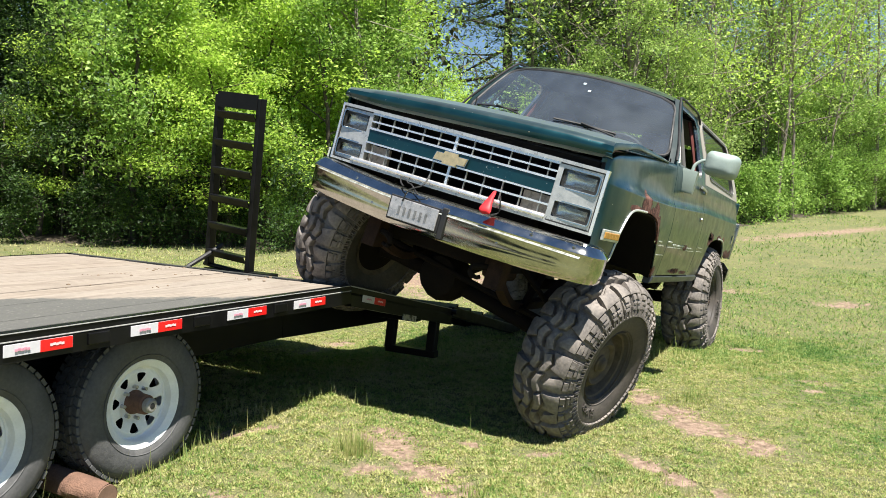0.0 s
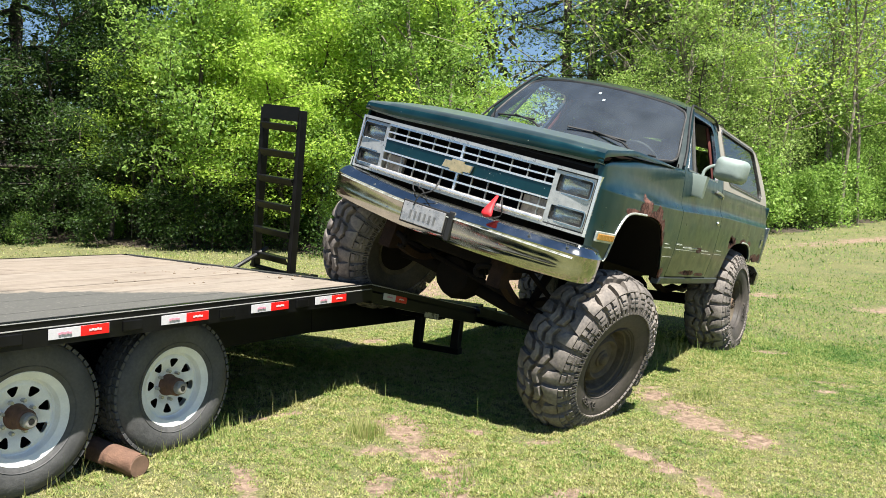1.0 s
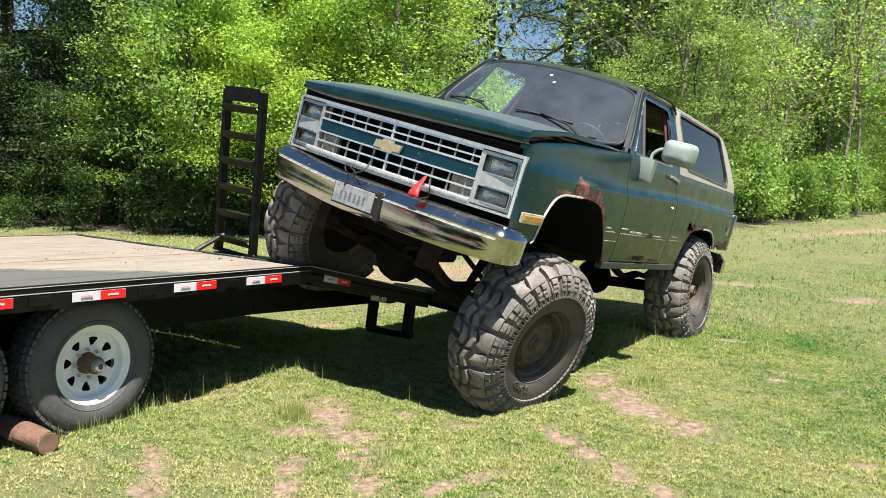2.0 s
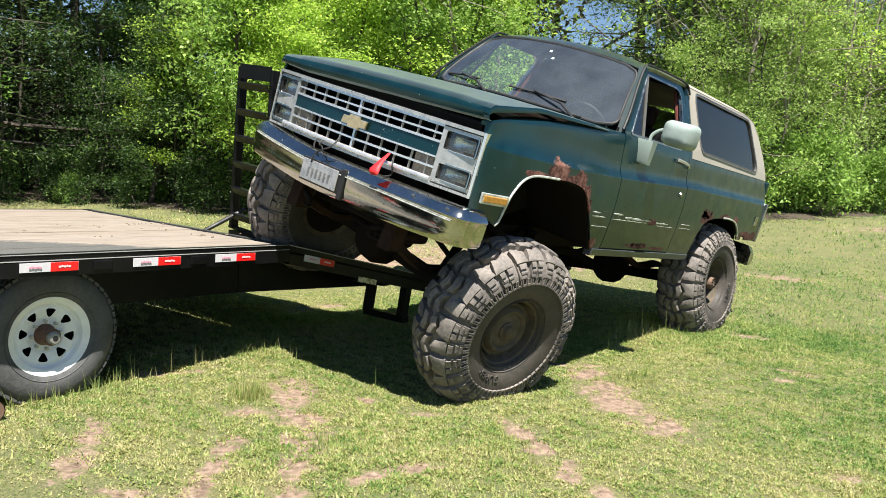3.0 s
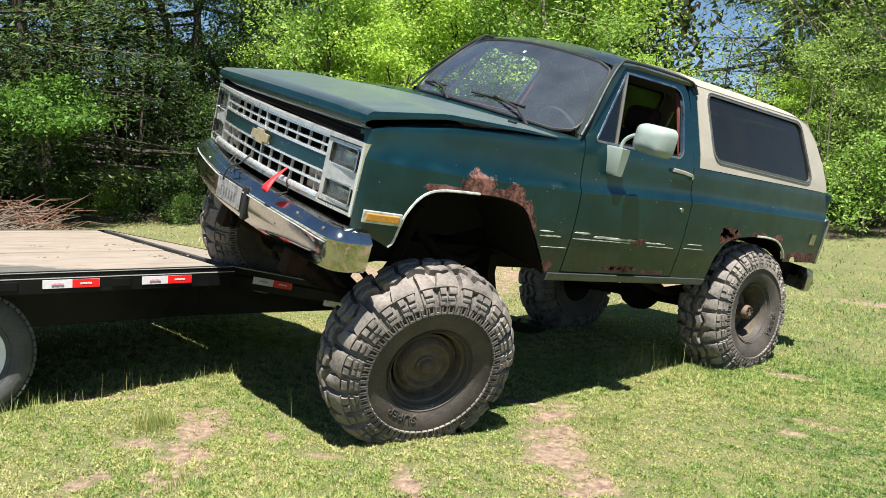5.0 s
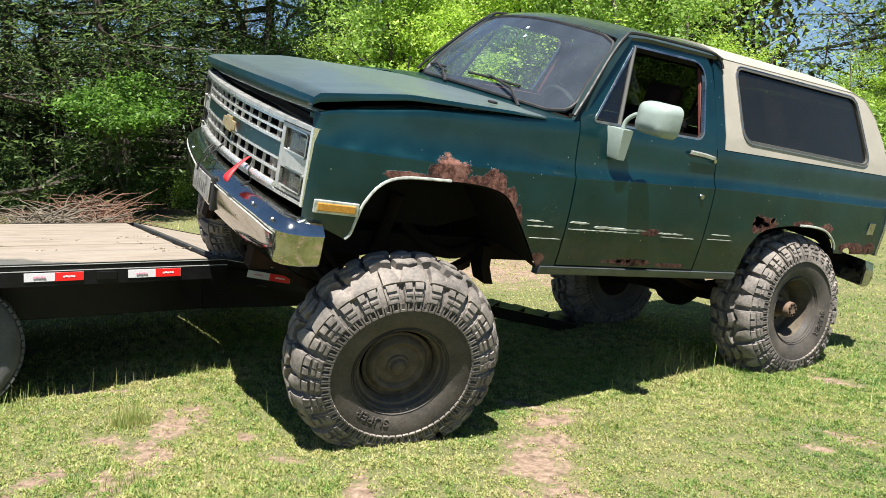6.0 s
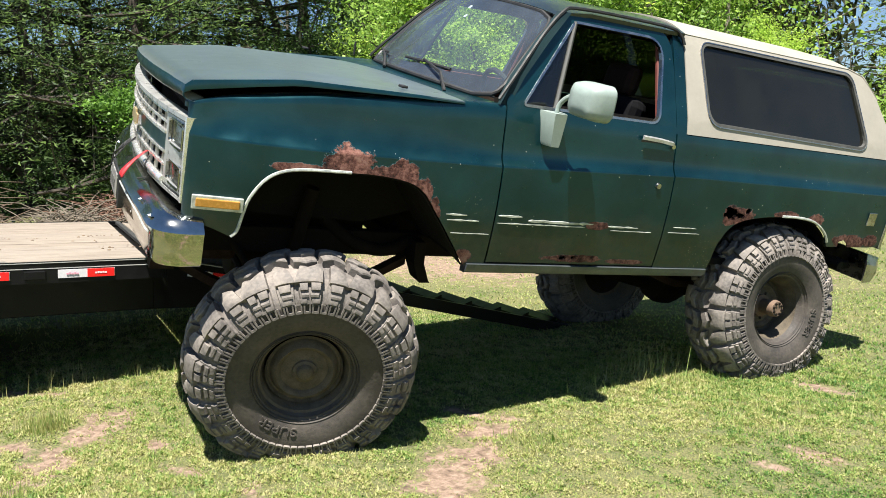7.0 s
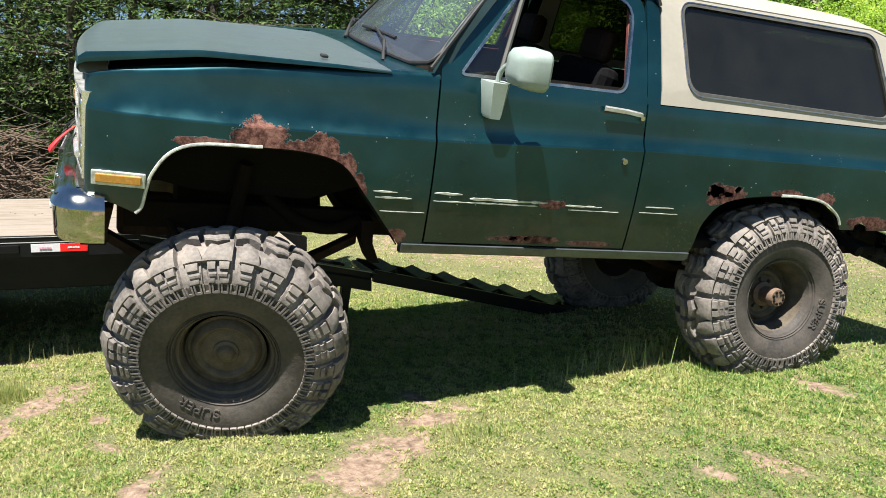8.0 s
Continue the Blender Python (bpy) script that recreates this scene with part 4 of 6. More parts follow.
    return y - 0.022 * float(np.interp(x, (-0.5, 0.03), (0.0, 1.0))) ** 1.6


def upper_width(z):
    return float(np.interp(z, (0.48, 0.565, 0.95, 1.0), (0.868, 0.842, 0.667, 0.640)))


ARCH_F = [(-0.165, -0.165), (-0.188, -0.137), (-0.205, -0.06), (-0.226, 0.01), (-0.29, 0.097), (-0.394, 0.139), (-0.593, 0.147), (-0.825, 0.142), (-0.99, 0.10), (-1.105, -0.03), (-1.237, -0.197), (-1.288, -0.262)]
ARCH_R = [(-2.88, -0.30), (-2.9, -0.22), (-2.925, -0.076), (-3.036, 0.036), (-3.317, 0.083), (-3.628, 0.075), (-3.79, 0.0), (-3.849, -0.085)]


def side_sheet(xs, bottom, top, rows_low=7, roll=None):
    """A body side from a bottom line to a top line, with the shoulder kept as a row of its own."""
    grid = []
    for x in xs:
        zb, zt = bottom(x), top(x)
        zs = list(np.linspace(zb, 0.135, rows_low)) if zb < 0.12 else [zb] * rows_low
        zs += [z + crease_drop(x) for z in (0.19, 0.225, 0.262, 0.268, 0.275, 0.285, 0.295, 0.305, 0.318, 0.34)]
        zs = [max(z, zb) for z in zs]
        zs += list(np.linspace(0.34 + crease_drop(x), zt, 7))[1:]
        row = [(x, half_width(x, z), z) for z in zs]
        if roll:
            y = row[-1][1]
            k = float(np.interp(x, (-0.30, -0.02), (1.0, 0.22)))
            row += [(x, y - 0.006 * k, zt + 0.010), (x, y - 0.022 * k, zt + 0.017), (x, y - 0.06 * k, zt + 0.018), (x, y - 0.105 * k, zt + 0.014), (x, y - 0.11 * k, zt - 0.05 * k)]
        grid.append(row)
    return grid


def poly_at(pts):
    xs, zs = [p[0] for p in pts][::-1], [p[1] for p in pts][::-1]
    return lambda x: float(np.interp(x, xs, zs))


def mirror_y(grid):
    return [[(p[0], -p[1], p[2]) for p in row] for row in grid]


def ring_between(outer, inner, n, to3d, thick, bm=None):
    """A panel with an opening: outer and inner are star-shaped outlines of (u, v)."""
    cx, cy = np.mean([p[0] for p in inner]), np.mean([p[1] for p in inner])

    def cast(poly, a):
        d = (math.cos(a), math.sin(a))
        best = None
        for p, q in zip(poly, poly[1:] + poly[:1]):
            ex, ey = q[0] - p[0], q[1] - p[1]
            det = d[0] * ey - d[1] * ex
            if abs(det) < 1e-9:
                continue
            t = ((p[0] - cx) * ey - (p[1] - cy) * ex) / det
            s = ((p[0] - cx) * d[1] - (p[1] - cy) * d[0]) / det
            if t > 0 and -1e-6 <= s <= 1 + 1e-6 and (best is None or t < best):
                best = t
        return cx + best * d[0], cy + best * d[1]
    angles = sorted({round(math.atan2(p[1] - cy, p[0] - cx), 5) for p in outer + inner} | {round(-math.pi + (k + 0.37) * math.tau / n, 5) for k in range(n)})
    rings = []
    for a in angles + angles[:1]:
        i, o = cast(inner, a), cast(outer, a)
        row = [(i[0] + (o[0] - i[0]) * f, i[1] + (o[1] - i[1]) * f) for f in (0, 0.2, 0.6, 1)]
        rings.append([to3d(u, v, 0.0) for u, v in row] + [to3d(u, v, -thick) for u, v in row[::-1]])
    return loft(rings, True, False, bm)


def torn_strip(x0, x1, z, h, s, seed):
    """A side moulding torn ragged: its height and line waver along it, its ends are ripped to a point."""
    r = random.Random(seed)
    n = max(6, int(abs(x1 - x0) / 0.022))
    rings = []
    for k in range(n + 1):
        f = k / n
        x = x0 + (x1 - x0) * f
        up = h * 0.5 * (0.25 if k in (0, n) else r.choice((0.45, 0.8, 1.0, 1.0, 1.15)) * r.uniform(0.85, 1.1))
        zz = z + r.gauss(0, h * 0.07)
        y = half_width(x, z)
        rings.append([(x, s * (y - 0.002), zz - up), (x, s * (y + 0.004), zz - up * 0.7), (x, s * (y + 0.004), zz + up * 0.7), (x, s * (y - 0.002), zz + up)])
    return loft(rings)


def mud_tyre_mesh():
    """A bias mud tyre: round carcass, deep staggered lugs, stepped shoulder blocks and side ribs."""
    half = [(0.484, 0.0), (0.481, 0.06), (0.468, 0.105), (0.445, 0.145), (0.408, 0.172), (0.370, 0.186), (0.335, 0.190)]
    prof = [(0.195, 0.110), (0.210, 0.145), (0.250, 0.174), (0.300, 0.188)] + half[:0:-1]
    bm = lathe(prof + [half[0]] + [(r, -y) for r, y in prof[::-1]], 72)
    tread = bmesh.new()
    lens = [0.0]
    for a, b in zip(half, half[1:]):
        lens.append(lens[-1] + math.dist(a, b))
    HR, HY = [h[0] for h in half], [h[1] for h in half]
    HR, HY, lens = HR[:0:-1] + HR, [-v for v in HY[:0:-1]] + HY, [-v for v in lens[:0:-1]] + lens

    def at(s, th, lift, sign):
        r, y = float(np.interp(s, lens, HR)), float(np.interp(s, lens, HY))
        dr = float(np.interp(s + 0.02, lens, HR)) - float(np.interp(s - 0.02, lens, HR))
        dy = float(np.interp(s + 0.02, lens, HY)) - float(np.interp(s - 0.02, lens, HY))
        ln = math.hypot(dr, dy)
        r, y = r + dy / ln * lift, (y - dr / ln * lift) * sign
        return (r * math.cos(th), y, r * math.sin(th))

    def lug(s0, s1, th0, w0, th1, w1, lift, sign, steps=4, kink=0.0, end=1.0):
        rings = []
        for i in range(steps + 1):
            f = i / steps
            s = s0 + (s1 - s0) * f
            th = th0 + (th1 - th0) * f + kink * (1 - abs(2 * f - 1))
            w = w0 + (w1 - w0) * f
            hi = lift * (1 + (end - 1) * f)
            e = 0.92 if i in (0, steps) else 1.0
            rings.append([at(s, th - w * 0.54, -0.010, sign), at(s, th - w * 0.45, hi * e, sign), at(s, th + w * 0.45, hi * e, sign), at(s, th + w * 0.54, -0.010, sign)])
        loft(rings, True, True, tread)
    def band_lug(th0, th1, inner, outer, lift, sign, n=4, lean=0.0, taper=0.0):
        """A lug whose two sides follow curves of the angle; its top is rounded at its rim and may narrow inwards."""
        rings, mid = [], (th0 + th1) / 2
        for i in range(n + 1):
            th = th0 + (th1 - th0) * i / n
            a, b = inner(th), outer(th)
            up = lift - (0.004 if i in (0, n) else 0.0)
            ring = []
            for f, d in ((-0.04, None), (0.0, -0.005), (0.12, 0.0), (0.5, 0.001), (0.88, 0.0), (1.0, -0.005), (1.04, None)):
                g = mid + (th - mid) * (1 - taper * (1 - f)) * (1.05 if d is None else 0.97) + lean * (f - 0.5)
                ring.append(at(a + (b - a) * f, g, -0.010 if d is None else up + d, sign))
            rings.append(ring)
        loft(rings, True, True, tread)

    N = 13
    p = math.tau / N

    def zigzag(th):
        """A triangle wave, one peak to each pitch."""
        return 4 * abs(th / p - math.floor(th / p + 0.5)) - 1
    for k in range(N):
        for sign, shift in ((1, 0.0), (-1, 0.5)):
            t = (k + shift) * p

            def wave(th, off):
                return 0.033 + off - 0.020 * zigzag(th - shift * p)
            # two chevrons to a pitch make the broken zigzag of the centre
            for a0 in (-0.205, 0.295):
                band_lug(t + a0 * p, t + (a0 + 0.41) * p, lambda th: wave(th, -0.019), lambda th: wave(th, 0.019), 0.040, sign, 4, 0.05 * p)
            # a broad and a narrow shoulder block to a pitch, stepped down the side
            band_lug(t - 0.18 * p, t + 0.35 * p, lambda th: wave(th, 0.036), lambda th: 0.152, 0.036, sign, 6, -0.06 * p, 0.28)
            band_lug(t + 0.42 * p, t + 0.78 * p, lambda th: wave(th, 0.046), lambda th: 0.150, 0.032, sign, 4, 0.05 * p, 0.30)
            lug(0.140, 0.232, t + 0.09 * p, 0.50 * p, t + 0.09 * p, 0.45 * p, 0.013, sign, 3)
            lug(0.140, 0.232, t + 0.60 * p, 0.36 * p, t + 0.60 * p, 0.33 * p, 0.011, sign, 3)
            for s0, s1, up, e in ((0.155, 0.180, 0.028, 0.0), (0.190, 0.206, 0.020, 0.02), (0.213, 0.229, 0.017, -0.02)):
                lug(s0, s1, t + (e - 0.04) * p, 0.16 * p, t + (e - 0.04) * p, 0.15 * p, up, sign, 2)
                lug(s0, s1, t + (0.19 - e) * p, 0.20 * p, t + (0.19 - e) * p, 0.18 * p, up * 1.1, sign, 2)
                lug(s0, s1, t + (0.60 + e) * p, 0.25 * p, t + (0.60 + e) * p, 0.23 * p, up * 0.9, sign, 2)
            for j in range(5):
                tt = t + (j + 0.1) * p / 5
                lug(0.234, 0.272, tt - 0.032, 0.020, tt - 0.032, 0.020, 0.013, sign, 1)
                lug(0.234, 0.272, tt + 0.032, 0.020, tt + 0.032, 0.020, 0.013, sign, 1)
                lug(0.264, 0.274, tt, 0.075, tt, 0.075, 0.012, sign, 1)
    for rr, y in ((0.222, 0.156), (0.232, 0.163)):
        lathe([(rr - 0.003, y - 0.006), (rr, y + 0.004), (rr + 0.003, y - 0.004)], 72, bm)
    out = []
    for name, b, mat in (("tyre", bm, M_sidewall), ("tread", tread, M_mudtyre)):
        bmesh.ops.recalc_face_normals(b, faces=b.faces)
        me = bpy.data.meshes.new(name)
        b.to_mesh(me)
        b.free()
        me.materials.append(mat)
        me.materials.append(M_mudtyre)
        for f in me.polygons:
            f.use_smooth = True
            f.material_index = 1 if math.hypot(f.center.x, f.center.z) > 0.36 else 0
        me.set_sharp_from_angle(angle=radians(30))
        out.append(me)
    return out


TYRE, LUGS = mud_tyre_mesh()


def lettering_mesh(word, height, radius, start, sweep):
    """A word moulded round the sidewall, reading with the clock, its tops outwards."""
    curve = bpy.data.curves.new("lettering", "FONT")
    curve.body, curve.size, curve.extrude = word, 1.0, 0.5
    ob = new("lettering", curve)
    bpy.context.view_layer.update()
    me = bpy.data.meshes.new_from_object(ob.evaluated_get(bpy.context.evaluated_depsgraph_get()))
    bpy.data.objects.remove(ob)
    wide, tall = max(v.co.x for v in me.vertices), max(v.co.y for v in me.vertices)
    for v in me.vertices:
        a, r = start + sweep * v.co.x / wide, radius + height * v.co.y / tall
        y = float(np.interp(r, (0.210, 0.250, 0.300, 0.335), (0.145, 0.174, 0.188, 0.190))) + (0.006 if v.co.z > 0 else -0.006)
        v.co = (r * math.cos(a), y, r * math.sin(a))
    me.materials.clear()
    me.materials.append(M_sidewall)
    return me


LETTERS = lettering_mesh("SUPER", 0.036, 0.252, radians(-61), radians(40))


def mud_wheel(parent, centre, axis, spin, front, size):
    """Steel wheel and mud tyre; its y axis points outwards along the given axis of the place."""
    y = Vector(axis).normalized()
    z = (Vector((0, 0, 1)) - y * y.z).normalized()
    x = y.cross(z)
    m = Matrix(((x.x, y.x, z.x, centre[0]), (x.y, y.y, z.y, centre[1]), (x.z, y.z, z.z, centre[2]), (0, 0, 0, 1)))
    bm = lathe([(0.217, 0.150), (0.222, 0.142), (0.212, 0.128), (0.200, 0.120), (0.192, 0.08), (0.178, 0.06), (0.175, 0.00), (0.178, -0.13), (0.22, -0.15)], 48)
    dish = 0.078 if front else -0.02
    lathe([(0.177, dish + 0.012), (0.168, dish - 0.004), (0.156, dish - 0.002), (0.140, dish + 0.028), (0.130, dish + 0.036), (0.120, dish + 0.030), (0.108, dish + 0.014), (0.085, dish + 0.016), (0.05, dish + 0.020)], 48, bm)
    wheel = part("wheel", bm, M_wheel, parent, "dark rusted steel wheel", True, BACK @ m @ pose(0, 0, 0, 0, spin, 0))
    tyre = new("tyre", TYRE)
    tyre.parent = wheel
    tyre.scale = (size, 1.0, size)
    lugs = new("tread", LUGS)
    lugs.parent = wheel
    lugs.scale = tyre.scale
    tagged(lugs, "deep dusty tread lugs", kind="stuff")
    part("brake_drum", lathe([(0.03, 0.0), (0.15, -0.01), (0.165, -0.04), (0.165, -0.12), (0.19, -0.135), (0.02, -0.135)], 32), M_frame, wheel)
    tagged(tyre, "dusty oversize mud tyre")
    word = new("lettering", LETTERS)
    word.parent = wheel
    word.scale = tyre.scale
    tagged(word, "raised rubber lettering")
    if front:
        bm = lathe([(0.0, 0.132), (0.026, 0.132), (0.036, 0.126), (0.042, 0.112), (0.055, 0.106), (0.062, 0.08)], 24)
        part("hub", bm, M_wheel, wheel, "grimy locking hub", True)
    else:
        bm = lathe([(0.0, 0.138), (0.046, 0.138), (0.05, 0.13), (0.054, 0.10), (0.047, 0.092), (0.047, 0.03), (0.07, 0.02), (0.07, -0.02)], 24)
        part("hub", bm, M_hubdust, wheel, "dusty tan axle flange with bolts", True)
        for k in range(8):
            a = k * math.tau / 8
            part("bolt", lathe([(0.0, 0.146), (0.007, 0.146), (0.008, 0.136)], 6), M_frame, wheel, m=pose(0.034 * math.cos(a), 0, 0.034 * math.sin(a)))
    for k in range(0 if front else 8):
        a = k * math.tau / 8 + 0.3
        part("lug_nut", lathe([(0.0, dish + 0.034), (0.010, dish + 0.034), (0.012, dish + 0.012)], 6), M_wheel, wheel, m=pose(0.084 * math.cos(a), 0, 0.084 * math.sin(a)))
    return wheel


AX = Vector((0.872, -0.489, 0.0))


def build_truck():
    root = thing("lifted_truck", TRUCK, "rusty dark green lifted truck with cream hardtop, front wheel on trailer", "truck")
    P = lambda name, bm, mat, label="", smooth=False, m=None, parent=root: part(name, bm, mat, parent, label, smooth, m)

    # --- wheels and running gear ---
    tilt = radians(FRONT_TILT)
    a = radians(-29.3 + FRONT_STEER)
    af = Vector((math.cos(a) * math.cos(tilt), math.sin(a) * math.cos(tilt), -math.sin(tilt)))
    lean = radians(16.5)
    near = Vector((math.cos(a) * math.cos(lean), math.sin(a) * math.cos(lean), -math.sin(lean)))
    a = radians(-29.3)
    ax = Vector((math.cos(a) * math.cos(tilt), math.sin(a) * math.cos(tilt), -math.sin(tilt)))
    fl = Vector(FL_HUB) - near * 0.10
    fr = fl - ax * FRONT_TRACK
    mud_wheel(root, fl, near, 20, True, 1.04)
    mud_wheel(root, fr, -af, 95, True, 1.04)
    rl = Vector(RL_HUB) - AX * 0.165
    rr = rl - AX * 1.72
    mud_wheel(root, rl, AX, 115, False, 0.99)
    mud_wheel(root, rr, -AX, 130, False, 0.99)
    L = lambda v: BACK @ Vector(v)
    fa, fb, ra, rb = L(fl - ax * 0.16), L(fr + ax * 0.16), L(rl - AX * 0.16), L(rr + AX * 0.16)
    for p, q, off in ((fa, fb, 0.63), (ra, rb, 0.5)):
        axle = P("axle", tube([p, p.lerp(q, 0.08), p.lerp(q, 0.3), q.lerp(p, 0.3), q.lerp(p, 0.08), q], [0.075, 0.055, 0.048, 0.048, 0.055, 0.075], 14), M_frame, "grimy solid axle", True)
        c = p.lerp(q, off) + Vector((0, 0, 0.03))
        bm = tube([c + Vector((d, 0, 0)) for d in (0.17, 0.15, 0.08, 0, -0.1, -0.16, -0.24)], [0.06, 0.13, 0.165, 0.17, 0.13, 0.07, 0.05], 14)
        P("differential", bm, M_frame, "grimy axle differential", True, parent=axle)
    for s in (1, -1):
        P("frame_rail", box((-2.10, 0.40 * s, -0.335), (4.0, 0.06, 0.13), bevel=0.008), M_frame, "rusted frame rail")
        f = fa.lerp(fb, 0.22) if s > 0 else fb.lerp(fa, 0.22)
        r = ra.lerp(rb, 0.2) if s > 0 else rb.lerp(ra, 0.2)
        for c, x0, x1 in ((f, 0.02, -1.22), (r, -2.85, -4.15)):
            top = c + Vector((0, 0, 0.08))
            pts = smoothpoly([(x0, 0.42 * s, -0.44), ((x0 + c.x) / 2, (0.42 * s + c.y) / 2, (-0.46 + top.z) / 2 - 0.06), tuple(top), ((x1 + c.x) / 2, (0.42 * s + c.y) / 2, (-0.46 + top.z) / 2 - 0.06), (x1, 0.42 * s, -0.44)], 4)
            rings = [[(px, py - 0.032, pz), (px, py + 0.032, pz), (px, py + 0.032, pz + 0.045), (px, py - 0.032, pz + 0.045)] for px, py, pz in pts]
            P("leaf_spring", loft(rings), M_rustspring, "rusted leaf spring pack")
        P("shock_absorber", tube([tuple(f + Vector((0.12, 0.02 * s, 0.05))), tuple(f.lerp(Vector((-0.62, 0.50 * s, -0.05)), 0.5)), (-0.64, 0.50 * s, -0.04)], [0.022, 0.032, 0.034], 12), M_frame, "dirty shock absorber", True)
    for s in (1, -1):
        P("spring_hanger", loft([[(x + dx, 0.42 * s + dy, z) for dx, dy in ((0.05, -0.045), (0.05, 0.045), (-0.06, 0.045), (-0.06, -0.045))] for x, z in ((0.0, -0.30), (0.02, -0.40), (0.03, -0.47), (0.03, -0.485))]), M_rustspring, "rusted spring hanger")
        P("tow_hook", tube(smoothpoly([(0.02, 0.39 * s, -0.385), (0.05, 0.33 * s, -0.385), (0.06, 0.285 * s, -0.405), (0.06, 0.28 * s, -0.44), (0.05, 0.31 * s, -0.455), (0.05, 0.335 * s, -0.445)], 4), [0.02] * 9 + [0.018] * 6 + [0.012] * 6, 8), M_frame, "grimy tow hook", True)
    P("steering_box", box((-0.20, 0.34, -0.36), (0.26, 0.13, 0.20), bevel=0.03), M_rustspring, "rusty steering box")
    P("steering_link", tube([tuple(fa + Vector((0.16, 0, 0.10))), tuple(fb + Vector((0.16, 0, 0.10)))], 0.02, 8), M_frame)
    P("drag_link", tube([tuple(fa + Vector((0.10, -0.05, 0.16))), (-0.30, 0.42, -0.36)], 0.017, 8), M_frame)
    P("drive_shaft", tube([tuple(fa.lerp(fb, 0.63) + Vector((-0.2, 0, 0.05))), (-1.55, -0.12, -0.40)], 0.035, 10), M_frame)
    P("drive_shaft", tube([tuple(ra.lerp(rb, 0.5) + Vector((0.2, 0, 0))), (-2.05, 0.0, -0.42)], 0.038, 10), M_frame)
    P("gearbox", box((-1.60, -0.02, -0.36), (0.75, 0.32, 0.28), bevel=0.05), M_frame, "grimy gearbox under the cab")
    P("engine_sump", box((-0.70, 0.0, -0.20), (0.75, 0.42, 0.40), bevel=0.07), M_void, "dark engine block")
    for x in (-0.16, -1.25, -2.6, -3.5):
        P("crossmember", box((x, 0, -0.38), (0.10, 0.80, 0.08), bevel=0.015), M_frame)
    P("body_mount_bracket", loft([[(x + dx, y, z) for dx, y in ((0.03, 0.44), (-0.03, 0.44), (-0.03, 0.56), (0.03, 0.56))] for x, z in ((-1.24, -0.28), (-1.25, -0.40), (-1.29, -0.49), (-1.30, -0.505))]), M_frame)
    P("exhaust_pipe", tube(smoothpoly([(-0.75, 0.40, -0.22), (-0.92, 0.46, -0.33), (-1.10, 0.46, -0.36), (-1.32, 0.42, -0.30), (-1.9, 0.30, -0.40), (-3.0, 0.34, -0.36)], 5), 0.032, 10), M_frame, "rusted exhaust pipe", True)
    # added block that stops light entering from the front
    P("radiator", box((-0.14, 0, 0.0), (0.08, 1.0, 0.56), bevel=0.01), M_void, "black radiator block, added to shut out light behind the grille")
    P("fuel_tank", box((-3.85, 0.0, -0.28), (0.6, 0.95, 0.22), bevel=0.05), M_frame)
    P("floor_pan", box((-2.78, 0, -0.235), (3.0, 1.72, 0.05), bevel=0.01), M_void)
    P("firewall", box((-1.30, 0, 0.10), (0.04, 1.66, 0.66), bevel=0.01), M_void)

    # --- body sides, both alike ---
    top_f = lambda x: float(np.interp(x, (-1.41, -1.17, -0.48, -0.1, 0.03), (0.500, 0.487, 0.436, 0.384, 0.350)))
    arch_f, arch_r = smoothpoly(ARCH_F, 4), smoothpoly(ARCH_R, 5)
    for s in (1, -1):
        flip = (lambda g: g) if s > 0 else mirror_y
        pf = poly_at([(0.03, -0.10), (-0.10, -0.135)] + arch_f + [(-1.405, -0.262)])
        xs = sorted({0.032, 0.024, 0.01, -0.03, -0.08, -0.13, -1.34, -1.402} | {round(p[0], 4) for p in arch_f}, reverse=True)
        grid = side_sheet(xs, pf, top_f, roll=True)
        grid[0] = [(p[0] - 0.001, p[1] - 0.030, p[2]) for p in grid[0]]
        grid[1] = [(p[0], p[1] - 0.009, p[2]) for p in grid[1]]
        P("front_fender", sheet(flip(grid), 0.010), M_fender, "dark green front fender, rusted away over the wheel arch", True)
        lip = [(x, s * (half_width(x, z) + 0.002), z + 0.002) for x, z in arch_f if x > -0.70]
        P("arch_lip", tube(lip, 0.007, 6), M_trim, "bent pale arch lip", True)
        # wheel house, its inner shade put into the near-black colour
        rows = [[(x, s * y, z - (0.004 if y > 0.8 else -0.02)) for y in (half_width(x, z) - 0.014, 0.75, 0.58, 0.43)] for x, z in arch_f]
        P("wheel_house", sheet(rows, 0.006), M_void, "wheel house painted near-black for the shade in it", True)
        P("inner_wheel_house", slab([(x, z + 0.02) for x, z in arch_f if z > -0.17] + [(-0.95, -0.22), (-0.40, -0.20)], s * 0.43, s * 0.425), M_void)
        # unseen panel added to keep light out of the engine bay
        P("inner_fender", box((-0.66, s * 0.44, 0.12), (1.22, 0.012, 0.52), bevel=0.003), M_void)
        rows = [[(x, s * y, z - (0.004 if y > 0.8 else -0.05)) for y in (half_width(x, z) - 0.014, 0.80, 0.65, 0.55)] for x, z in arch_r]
        P("wheel_house", sheet(rows, 0.006), M_void, "wheel house painted near-black for the shade in it", True)
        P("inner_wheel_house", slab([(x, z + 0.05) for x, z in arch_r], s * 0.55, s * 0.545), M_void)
        pr = poly_at([(-2.485, -0.262), (-2.86, -0.262)] + arch_r + [(-4.31, -0.078), (-4.37, -0.06)])
        xs = sorted({-2.487, -2.55, -2.7, -2.84, -3.9, -4.1, -4.25, -4.33, -4.372} | {round(p[0], 4) for p in arch_r}, reverse=True)
        grid = side_sheet(xs, pr, lambda x: 0.482, roll=False)
